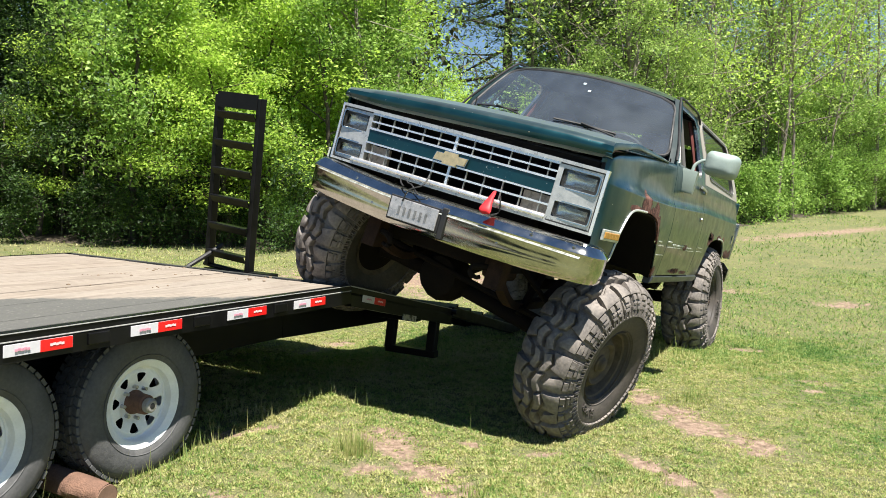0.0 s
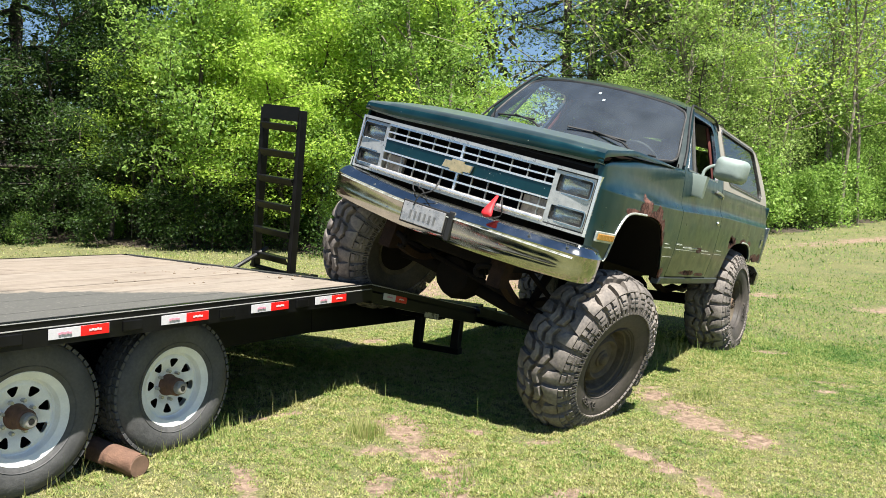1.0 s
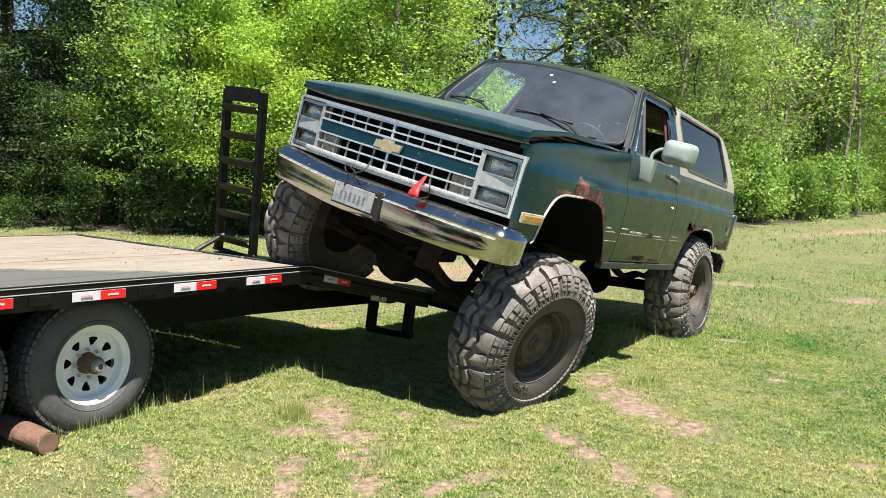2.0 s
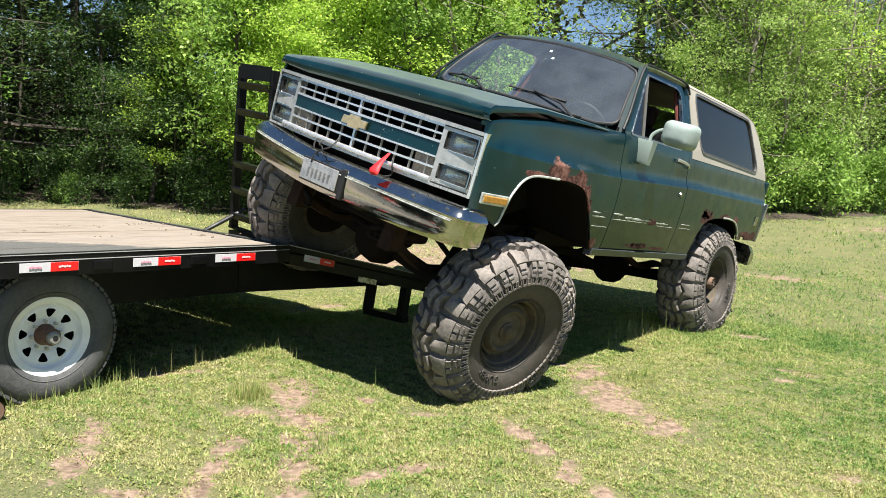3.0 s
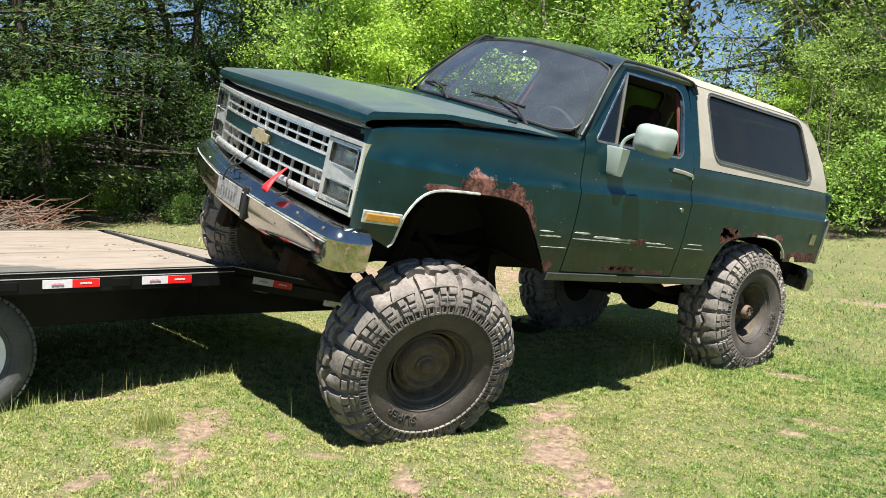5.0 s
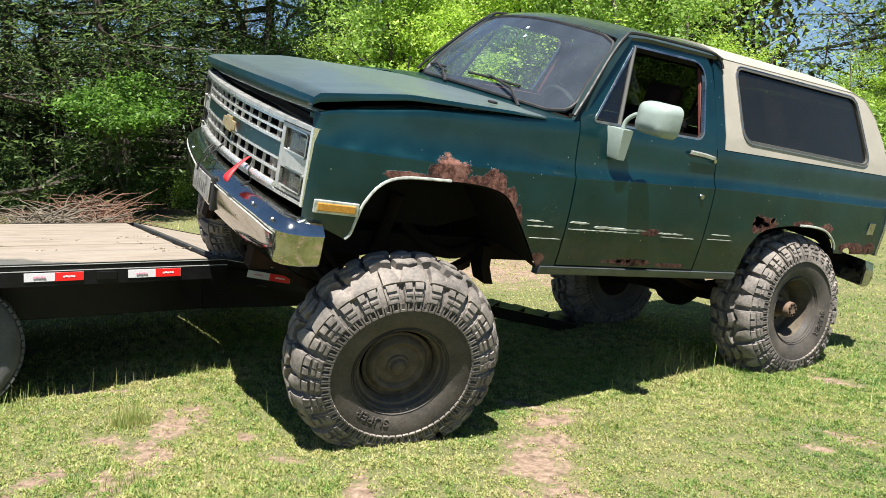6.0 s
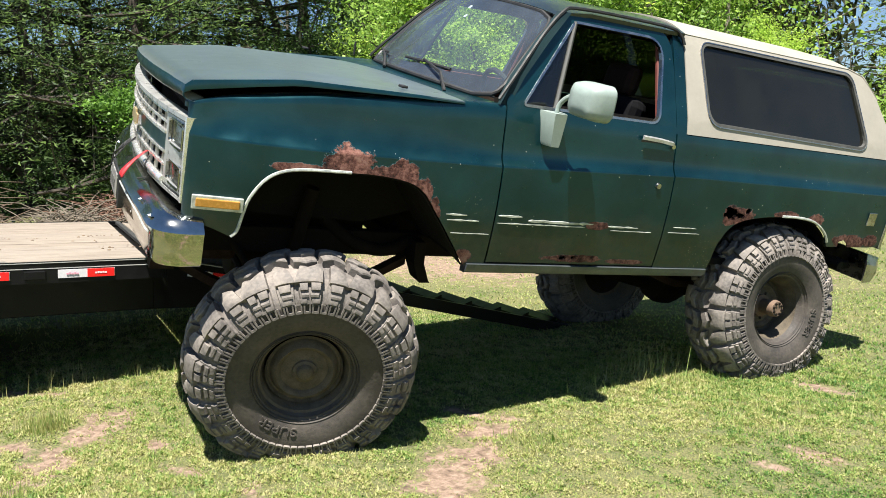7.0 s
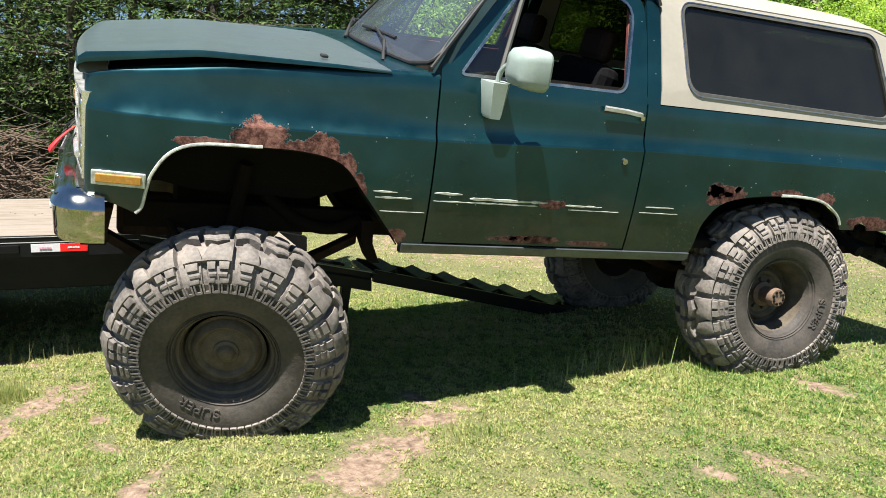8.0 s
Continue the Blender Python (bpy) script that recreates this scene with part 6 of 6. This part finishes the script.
    # emblem: plain gold cross shape on the band
    out = [(-0.105, -0.022), (-0.045, -0.022), (-0.045, -0.036), (0.040, -0.036), (0.046, -0.022), (0.095, -0.022), (0.108, 0.022), (0.045, 0.022), (0.045, 0.036), (-0.040, 0.036), (-0.046, 0.022), (-0.092, 0.022)]
    P("emblem", slab([(u, 0.140 + v) for u, v in out], gx(0) + 0.006, gx(0) + 0.026, axis=0), M_gold, "plain gold emblem", parent=grille)
    P("emblem_rim", slab([(u * 1.06, 0.140 + v * 1.14) for u, v in out], gx(0) + 0.004, gx(0) + 0.020, axis=0), M_chrome, parent=grille)

    path = smoothpoly([(-0.075, -0.955), (-0.015, -0.955), (0.040, -0.930), (0.075, -0.86), (0.115, -0.66), (0.150, -0.34), (0.163, 0.0), (0.150, 0.34), (0.130, 0.66), (0.122, 0.84), (0.098, 0.915), (0.030, 0.945), (-0.050, 0.942)], 4)
    sec = [(-0.16, -0.095), (-0.055, -0.086), (-0.030, -0.090), (0.000, -0.106), (0.032, -0.148), (0.036, -0.157), (0.031, -0.165), (0.028, -0.25), (0.024, -0.31), (0.010, -0.330), (-0.03, -0.336), (-0.03, -0.322), (0.0, -0.31), (0.010, -0.18), (0.0, -0.12), (-0.16, -0.105)]
    rings = []
    for i, p in enumerate(path):
        d = np.array(path[min(i + 1, len(path) - 1)]) - np.array(path[max(i - 1, 0)])
        nx, ny = d[1], -d[0]
        ln = math.hypot(nx, ny)
        nx, ny = nx / ln, ny / ln
        k = float(np.interp(p[1], (-0.95, -0.4, 0.3, 0.60, 0.95), (0.90, 0.92, 0.95, 0.93, 0.85)))
        up = float(np.interp(p[1], (-0.95, -0.30, 0.95), (0.040, 0.004, 0.0)))
        rings.append([(p[0] + nx * a, p[1] + ny * a, up - 0.09 + (z + 0.09) * k) for a, z in sec])
    bumper = P("front_bumper", loft(rings), M_bumper, "worn chrome front bumper reflecting the grass", True)
    part("bumper_trim", tube([(p[0] + 0.036, p[1], float(np.interp(p[1], (-0.95, -0.30, 0.95), (0.040, 0.004, 0.0))) - 0.09 - 0.082 * float(np.interp(p[1], (-0.95, 0.95), (0.9, 1.0)))) for p in path if abs(p[1]) < 0.9], 0.004, 5), M_trim, bumper)
    for y in (-0.86, -0.56, -0.40, 0.43, 0.60, 0.84):
        x = float(np.interp(y, [p[1] for p in path[4:-4]], [p[0] for p in path[4:-4]]))
        part("bumper_bolt", lathe([(0.0, 0.010), (0.007, 0.009), (0.010, 0.0)], 12), M_dullchrome, bumper, m=pose(x + 0.02, y, -0.118 if y not in (-0.40, 0.43) else -0.225, 0, 0, -90))
    plate = P("number_plate", box((0.205, -0.098, -0.208), (0.008, 0.320, 0.122), (0, 0, 0), bevel=0.004), M_plate, "grimy front plate with worn-off markings")
    for k in range(6):
        part("print", box((0.210, -0.19 + k * 0.036, -0.215), (0.003, 0.014, 0.05), bevel=0), M_worn, plate)
    part("plate_edge", box((0.193, -0.098, -0.208), (0.012, 0.345, 0.142), bevel=0.004), M_black, plate)
    P("bumper_bracket", box((0.183, 0.095, -0.215), (0.04, 0.035, 0.18), bevel=0.006), M_black)
    # red rag strapped over the bumper, loose wires
    rag = P("red_strap", loft([[(x + 0.22 * w * math.cos(q), 0.325 + dy + w * math.sin(q), z + 0.30 * w * math.cos(q) + 0.10 * w * math.sin(3 * q)) for q in np.linspace(0, math.tau, 14)[:-1]] for x, z, w, dy in ((0.100, 0.040, 0.005, -0.018), (0.112, 0.034, 0.010, -0.014), (0.130, 0.020, 0.012, -0.010), (0.160, -0.008, 0.017, -0.006), (0.188, -0.040, 0.027, 0.0), (0.206, -0.066, 0.036, 0.003), (0.214, -0.080, 0.034, 0.004), (0.216, -0.086, 0.022, 0.004))]), M_red, "red rag tied over the bumper", True)
    part("strap_cord", tube(smoothpoly([(0.145, 0.34, -0.09), (0.10, 0.36, -0.07), (0.12, 0.365, -0.02), (0.10, 0.345, 0.02)], 4), 0.004, 6), M_black, rag)
    for pts in ([(0.09, -0.24, 0.0), (0.15, -0.22, -0.05), (0.16, -0.18, -0.06), (0.21, -0.10, -0.10)], [(0.10, -0.12, 0.02), (0.17, -0.10, -0.04), (0.205, -0.16, -0.09), (0.215, -0.18, -0.16)], [(0.10, -0.30, -0.02), (0.155, -0.26, -0.06), (0.18, -0.22, -0.08)]):
        P("loose_wire", tube(smoothpoly(pts, 5), 0.0045, 6), M_black, "loose black wire", True)
    # wipers at rest on the windshield
    for pts, bl in (([(-1.215, 0.57, 0.535), (-1.250, 0.42, 0.612), (-1.265, 0.17, 0.650)], [(-1.246, -0.03, 0.636), (-1.270, 0.17, 0.640), (-1.305, 0.42, 0.634)]),
                    ([(-1.19, -0.18, 0.553), (-1.24, -0.32, 0.612), (-1.300, -0.52, 0.640)], [(-1.380, -0.72, 0.618), (-1.306, -0.52, 0.630), (-1.258, -0.32, 0.630)])):
        pts, bl = [[(x, y, z - 0.024) for x, y, z in line] for line in (pts, bl)]
        w = P("wiper", tube(pts, [0.010, 0.008, 0.006], 6), M_black, "black wiper arm and blade")
        part("blade", tube(bl, 0.0075, 5), M_black, w)
    P("radio_aerial", tube([(-1.16, -0.62, 0.54), (-1.16, -0.62, 0.62)], 0.006, 6), M_black)
    return root


FRONT_TILT, FRONT_STEER, FRONT_TRACK = 20.5, -12.0, 1.72
FL_HUB, RL_HUB = (0.955, 4.60, 0.385), (2.470, 7.150, 0.38)
build_truck()


# ---- flatbed trailer: its own axes run rearwards, across (away from the first camera place) and up from the deck's top ----
T3 = Vector((0.463, 0.886, -0.035)).normalized()
N3 = Vector((-0.886, 0.463, 0.0)).normalized()
U3 = T3.cross(N3)
TRAILER = Matrix(((*[T3.x, N3.x, U3.x], -0.621), (*[T3.y, N3.y, U3.y], 5.021), (*[T3.z, N3.z, U3.z], 0.742), (0, 0, 0, 1)))
WIDE, FRONT, TAIL, DROP = 2.60, -6.2, 1.45, -0.30
FLOOR_END = 1.10  # the dovetail's planks stop short of its side rails


def trailer_wheel(parent, m):
    """White eight-slot steel wheel with road tyre; turned about y, outside towards -y."""
    bm = bmesh.new()
    # dish with rounded triangular slots
    rings = [(0.055, -0.030, 0), (0.085, -0.034, 0), (0.098, -0.043, 0), (0.101, -0.045, 0.05), (0.107, -0.048, 0.12), (0.118, -0.051, 0.17), (0.130, -0.054, 0.215), (0.140, -0.056, 0.235), (0.146, -0.0575, 0.21), (0.149, -0.058, 0.13), (0.151, -0.058, 0), (0.160, -0.056, 0), (0.172, -0.045, 0), (0.178, -0.05, 0)]
    vs = []
    for r, y, h in rings:
        row = []
        for k in range(8):
            for f in (-0.5, -0.36, -(h or 0.16), -(h or 0.16) / 3, (h or 0.16) / 3, (h or 0.16), 0.36):
                a = (k + f) * math.tau / 8
                row.append(bm.verts.new((r * math.cos(a), y, r * math.sin(a))))
        vs.append(row)
    for i, (a, b) in enumerate(zip(vs, vs[1:])):
        for k in range(56):
            j = (k + 1) % 56
            if k % 7 in (2, 3, 4) and 3 <= i <= 8:
                continue
            bm.faces.new((a[k], b[k], b[j], a[j]))
    # barrel and rolled edge
    lathe([(0.178, -0.05), (0.184, -0.085), (0.200, -0.094), (0.218, -0.104), (0.224, -0.098), (0.206, -0.08), (0.19, -0.05), (0.188, 0.09), (0.21, 0.1)], 48, bm)
    wheel = part("wheel", bm, M_white, parent, "white painted slotted steel trailer wheel", True, m)
    part("backing", lathe([(0.02, 0.02), (0.186, 0.02)], 32), M_void, wheel)
    bm = lathe([(0.0, -0.125), (0.042, -0.125), (0.048, -0.118), (0.050, -0.06), (0.055, -0.05), (0.06, -0.035), (0.062, -0.02)], 24)
    part("hub", bm, M_rustmetal, wheel, "rusted brown wheel hub", True)
    part("hub_cap", lathe([(0.0, -0.158), (0.026, -0.158), (0.035, -0.150), (0.037, -0.122), (0.039, -0.122)], 20), M_hubgrey, wheel, "grey hub cap", True)
    part("grease_plug", lathe([(0.0, -0.161), (0.014, -0.160), (0.016, -0.156)], 14), M_black, wheel)
    for k in range(8):
        a = k * math.tau / 8 + 0.2
        part("lug_nut", lathe([(0.0, -0.060), (0.008, -0.060), (0.010, -0.054), (0.010, -0.030)], 6), M_silver, wheel, m=pose(0.078 * math.cos(a), 0, 0.078 * math.sin(a)))
    prof = [(0.205, -0.085), (0.222, -0.105), (0.26, -0.118), (0.30, -0.12), (0.335, -0.112), (0.355, -0.10), (0.366, -0.085), (0.372, -0.05), (0.374, 0), (0.372, 0.05), (0.366, 0.085), (0.335, 0.11), (0.28, 0.12), (0.21, 0.09)]
    bm = lathe(prof, 72)
    tread = bmesh.new()
    # tread blocks: five ribs cut by slanting grooves
    for rib, (y0, y1) in enumerate(((-0.098, -0.066), (-0.056, -0.024), (-0.016, 0.016), (0.024, 0.056), (0.066, 0.098))):
        for k in range(54):
            a0, a1 = (k + 0.08) * math.tau / 54, (k + 0.86) * math.tau / 54
            sl = 0.03 if rib % 2 else -0.03
            ring = []
            for rr in (0.362, 0.383 if rib in (1, 2, 3) else 0.378):
                ring.append([(rr * math.cos(a), y, rr * math.sin(a)) for a, y in ((a0, y0), (a1, y0), (a1 + sl, y1), (a0 + sl, y1))])
            loft(ring, True, True, tread)
    lathe([(0.241, -0.109), (0.245, -0.1165), (0.249, -0.110)], 60, bm)
    part("tyre", bm, M_roadtyre, wheel, "black worn road tyre", True)
    tagged(part("road_tread", tread, M_roadtyre, wheel, "worn road tread"), kind="stuff")
    return wheel


def reflector(parent, x, z, w, h, flip=False, slope=0.0):
    """A strip of white and red conspicuity tape with printing that cannot be read."""
    r = part("reflector", box((0, 0, 0), (w, 0.004, h), bevel=0.001), M_reflwhite, parent, "white and red reflector tape", m=pose(x, -0.055, z, 0, slope, 0))
    part("red_half", box((w * 0.25, -0.003, 0), (w * 0.48, 0.004, h), bevel=0.001), M_reflred, r)
    for c, mat in ((-0.25, M_pink), (0.25, M_palemark)):
        bm = bmesh.new()
        for k in range(5):
            box((w * c + (k - 2) * 0.013, -0.006, 0.002 * (k % 2)), (0.011, 0.002, h * 0.20), bevel=0, bm=bm)
        part("print", bm, mat, r)


def build_ramp(parent, m, label):
    """A ladder-like steel loading ramp along x: two rails, angle-iron rungs and toothed cleats."""
    L, W = 1.62, 0.50
    ramp = part("loading_ramp", box((L / 2, 0.0, 0), (L, 0.05, 0.085), bevel=0.006), M_steelblack, parent, label, m=m)
    part("side_rail", box((L / 2, W, 0), (L, 0.05, 0.085), bevel=0.006), M_steelblack, ramp)
    for k in range(6):
        x = 0.14 + k * 0.262
        part("rung", loft([[(x + a, y, z) for a, z in ((-0.045, 0.036), (0.018, 0.078), (0.026, 0.074), (0.026, 0.0), (0.018, 0.0), (0.018, 0.066), (-0.045, 0.026))] for y in (0.02, W - 0.02)]), M_steelblack, ramp)
    part("end_plate", slab([(L - 0.11, 0.01), (L + 0.03, 0.01), (L + 0.03, W - 0.01), (L - 0.11, W - 0.01)], 0.035, 0.047, axis=2), M_steelblack, ramp, "scuffed black end plate")
    part("hinge_bar", tube([(0.0, -0.06, 0.0), (0.0, W + 0.06, 0.0)], 0.022, 10), M_steelblack, ramp)
    return ramp


def build_trailer():
    global DECK_ORIGIN
    root = thing("flatbed_trailer", TRAILER, "black steel flatbed trailer with weathered wooden deck parked on grass", "trailer")
    DECK_ORIGIN = root
    M_plank = make_plank()
    # side rail: stepped rub rail with two white pin lines
    for y, s in ((0.0, 1), (WIDE, -1)):
        sec = [(0.0, 0.0), (-0.045 * s, 0.0), (-0.045 * s, -0.034), (-0.018 * s, -0.034), (-0.018 * s, -0.042), (-0.05 * s, -0.042), (-0.05 * s, -0.118), (0.03 * s, -0.118), (0.03 * s, -0.03), (0.0, -0.03)]
        bm = loft([[(x, y + a, z) for a, z in sec] for x in (FRONT, 0.0)])
        part("side_rail", bm, M_steelblack, root, "glossy black side rail")
        part("pin_line", box((FRONT / 2, y - 0.047 * s, -0.003), (-FRONT, 0.004, 0.0035), bevel=0), M_whiteline, root)
        part("pin_line", box((FRONT / 2, y - 0.047 * s, -0.035), (-FRONT, 0.006, 0.004), bevel=0), M_whiteline, root)
        for k in range(9):
            x = -0.70 - k * 0.60
            part("stake_pocket", box((x, y - 0.052 * s, -0.072), (0.11, 0.012, 0.050), bevel=0.004), M_steelblack, root)
        # dovetail side, bent down
        d = Vector((TAIL, 0, DROP))
        sec2 = [(0.0, 0.0), (-0.045 * s, 0.0), (-0.045 * s, -0.045), (-0.05 * s, -0.06), (-0.05 * s, -0.135), (0.03 * s, -0.135), (0.03 * s, -0.03), (0.0, -0.03)]
        bm = loft([[(0.003, y + a, z) for a, z in sec2], [(TAIL, y + a, DROP + z) for a, z in sec2]])
        part("dovetail_rail", bm, M_steelblack, root)
        bm = loft([[(0.003, y - 0.047 * s + dy, z) for dy, z in ((-0.003, -0.002), (0.003, -0.002), (0.003, -0.008), (-0.003, -0.008))],
                   [(TAIL, y - 0.047 * s + dy, DROP + z) for dy, z in ((-0.003, -0.002), (0.003, -0.002), (0.003, -0.008), (-0.003, -0.008))]])
        part("pin_line", bm, M_whiteline, root)
        # main beams and outriggers under the deck
        bm = box((FRONT / 2 - 0.1, y + 0.55 * s, -0.255), (-FRONT + 0.2, 0.12, 0.31), bevel=0.006)
        part("main_beam", bm, M_steelblack, root)
        bm = loft([[(0.0, y + 0.55 * s + dy, z) for dy, z in ((-0.06, -0.04), (0.06, -0.04), (0.06, -0.41), (-0.06, -0.41))], [(TAIL - 0.06, y + 0.55 * s + dy, z + DROP) for dy, z in ((-0.06, -0.03), (0.06, -0.03), (0.06, -0.16), (-0.06, -0.16))]])
        part("dovetail_beam", bm, M_steelblack, root)
    for k in range(11):
        part("crossmember", box((FRONT + 0.15 + k * 0.6, WIDE / 2, -0.085), (0.06, WIDE - 0.08, 0.08), bevel=0.004), M_steelblack, root)
    part("tail_beam", box((FLOOR_END - 0.03, WIDE / 2, DROP * FLOOR_END / TAIL - 0.085), (0.09, WIDE - 0.08, 0.12), bevel=0.006), M_steelblack, root, "black steel tail beam")
    # dovetail floor
    ys = np.linspace(0.012, WIDE - 0.012, 15)
    tail = None
    for a, b in zip(ys, ys[1:]):
        m = pose(FLOOR_END / 2, (a + b) / 2, DROP * FLOOR_END / TAIL / 2 - 0.022, 0, 11.7, 0)
        tail = again(tail, m) if tail else part("dovetail_plank", box((0, 0, 0), (FLOOR_END - 0.01, b - a - 0.011, 0.036), bevel=0.004), M_plank, root, m=m)
    part("deck_end_plate", box((-0.02, WIDE / 2, -0.012), (0.035, WIDE - 0.02, 0.026), bevel=0.002), M_tread, root, "dark steel edge plate at the deck's end")
    # planks
    ys = np.linspace(0.012, WIDE - 0.012, 15)
    first = None
    for a, b in zip(ys, ys[1:]):
        if first is None:
            first = part("plank", box((0, 0, 0), (-FRONT - 0.10, b - a - 0.011, 0.036), bevel=0.004), M_plank, root, m=pose(FRONT / 2 - 0.05, (a + b) / 2, -0.018))
        else:
            again(first, pose(FRONT / 2 - 0.05, (a + b) / 2, -0.018 + 0.002 * rng.uniform(-1, 1)))
    # reflectors along the rail
    for x in (-0.435, -0.975, -1.585, -2.18, -2.78):
        reflector(root, x, -0.068, 0.30, 0.048)
    reflector(root, 0.27, -0.068 - 0.27 * 0.207, 0.29, 0.046, slope=11.7)
    part("tail_tag", box((0.76, -0.054, -0.297), (0.20, 0.004, 0.04), (0, 11.7, 0), bevel=0.001), M_plate, root, "dirty grey reflector tape")
    # unseen pans added so that no sun leaks through the plank joints
    part("deck_pan", box((FRONT / 2, WIDE / 2, -0.075), (-FRONT - 0.02, WIDE - 0.08, 0.02), bevel=0), M_steelblack, root, "black pan added under the planks to stop light leaks")
    part("dovetail_pan", box((0, 0, 0), (FLOOR_END - 0.05, WIDE - 0.08, 0.012), bevel=0), M_steelblack, root, "black pan added under the planks to stop light leaks", m=pose(FLOOR_END / 2, WIDE / 2, -0.062 - FLOOR_END / 2 * 0.207, 0, 11.7, 0))
    # wheels and axles
    for x in (-1.49, -2.33):
        trailer_wheel(root, pose(x, 0.225, -0.480, 0, 25 * x, 0))
        trailer_wheel(root, pose(x, WIDE - 0.225, -0.480, 0, 40 * x, 180))
        part("axle", tube([(x, 0.25, -0.480), (x, WIDE - 0.25, -0.480)], 0.045, 12), M_steelblack, root)
        part("leaf_spring", box((x, 0.5, -0.40), (0.62, 0.06, 0.04), bevel=0.01), M_steelblack, root)
    # ramps: one stands folded up, one lies down to the ground
    build_ramp(root, pose(TAIL + 0.05, 2.12, DROP + 0.075, 5.8, 0, 0) @ pose(0, 0, 0, 0, -93, 0), "black steel loading ramp standing folded upright")
    ang = math.degrees(math.atan2(0.36, 1.50))
    low = build_ramp(root, pose(TAIL + 0.02, -0.03, DROP - 0.03, 0, ang, 0), "black steel loading ramp lowered to the grass")
    for y in (0.02, 0.40):
        part("leg", box((TAIL - 0.17, y, DROP - 0.17), (0.06, 0.075, 0.36), (0, 8, 0), bevel=0.004), M_steelblack, root)
    part("leg_foot", box((TAIL - 0.19, 0.20, DROP - 0.35), (0.07, 0.45, 0.055), bevel=0.004), M_steelblack, root)
    part("ramp_strut", tube([(TAIL + 0.10, 2.50, DROP + 0.32), (TAIL - 0.36, 2.62, DROP + 0.06)], 0.022, 8), M_black, root)
    part("ramp_bracket", box((TAIL + 0.09, 2.26, DROP + 0.06), (0.14, 0.80, 0.07), bevel=0.005), M_steelblack, root)
    return root


build_trailer()


def build_log():
    rnd = random.Random(5)
    rings, n = [], 14
    for k in range(9):
        x = -0.18 + 0.36 * k / 8
        rings.append([(x, (0.059 + 0.005 * math.sin(3 * a + k) + rnd.uniform(-0.003, 0.003)) * math.cos(a), (0.059 + rnd.uniform(-0.004, 0.004)) * math.sin(a)) for a in [i * math.tau / n for i in range(n)]])
    bm = loft(rings, True, False)
    root = thing("log_chock", pose(-1.60, 3.40, 0.035, 0, 4, -24), "short cut log laid as a chock against the trailer wheel", "log")
    part("bark", bm, M_log, root, smooth=True)
    for x, s in ((-0.18, -1), (0.18, 1)):
        part("cut_end", loft([[(x - 0.004 * s, 0.057 * math.cos(a), 0.057 * math.sin(a)) for a in [i * math.tau / n for i in range(n)]], [(x + 0.003 * s, 0.055 * math.cos(a), 0.055 * math.sin(a)) for a in [i * math.tau / n for i in range(n)]]]), M_logend, root)


build_log()


def build_clods():
    """Dried mud and leaf litter dropped on the planks."""
    rnd = random.Random(9)
    bm = bmesh.new()
    for cx, cy, k, r in ((-0.75, 1.25, 16, 0.16), (-1.25, 0.95, 6, 0.10), (-0.25, 0.55, 14, 0.18), (-0.95, 0.62, 5, 0.10), (-2.1, 1.5, 4, 0.14), (-0.30, 1.35, 16, 0.16), (-0.4, 0.95, 9, 0.2)):
        for _ in range(k):
            t = bmesh.new()
            bmesh.ops.create_icosphere(t, subdivisions=1, radius=rnd.uniform(0.003, 0.007) * rnd.choice((1, 1, 1, 2.2)))
            for v in t.verts:
                v.co *= rnd.uniform(0.7, 1.25)
                v.co.z = max(v.co.z * 0.6, -0.002)
            bmesh.ops.translate(t, verts=t.verts, vec=(cx + rnd.gauss(0, r * 0.5), cy + rnd.gauss(0, r * 0.35), 0.002))
            join(bm, t)
    ob = part("mud_clods", bm, M_clod, None, "dried mud and leaf litter scattered on the deck")
    ob.matrix_basis = TRAILER
    return tagged(ob, "", "debris", kind="stuff")


build_clods()


def build_brush(name, x, y, n, spread, h, material, label, seed):
    """A heap of thin dry sticks as one object."""
    rnd = random.Random(seed)
    bm = bmesh.new()
    z0 = float(ground_z(x, y))
    for k in range(n):
        r = rnd.random() ** 0.6
        a = rnd.uniform(0, math.tau)
        px, py = spread[0] * r * math.cos(a), spread[1] * r * math.sin(a)
        pz = h * (1 - r * r) * rnd.random()
        b = rnd.uniform(0, math.tau)
        ln = rnd.uniform(0.3, 0.9)
        d = Vector((math.cos(b), math.sin(b), rnd.uniform(-0.35, 0.5)))
        p = Vector((px, py, pz + 0.03))
        q = p + d * ln * 0.5 + Vector((0, 0, rnd.uniform(0, 0.12)))
        e = p + d * ln
        e.z = max(e.z, 0.02)
        q.z = max(q.z, 0.03)
        tube([p, q, e], [0.010, 0.008, 0.003], 4, bm, caps=False)
    ob = part(name, bm, material, None)
    ob.matrix_basis = pose(x, y, z0)
    return tagged(ob, label, "brush pile", kind="stuff")


build_brush("brush_pile", -7.75, 6.55, 1200, (0.75, 0.75), 1.45, M_dried, "heap of dry dead brush and grass beyond the trailer", 3)
build_brush("stick_pile", -8.3, 8.9, 320, (0.9, 0.9), 0.4, M_stem, "low heap of grey sticks beyond the trailer", 4)
build_brush("stick_pile", -9.0, 10.1, 320, (1.0, 0.8), 0.5, M_log, "low heap of reddish dead twigs beyond the trailer", 6)
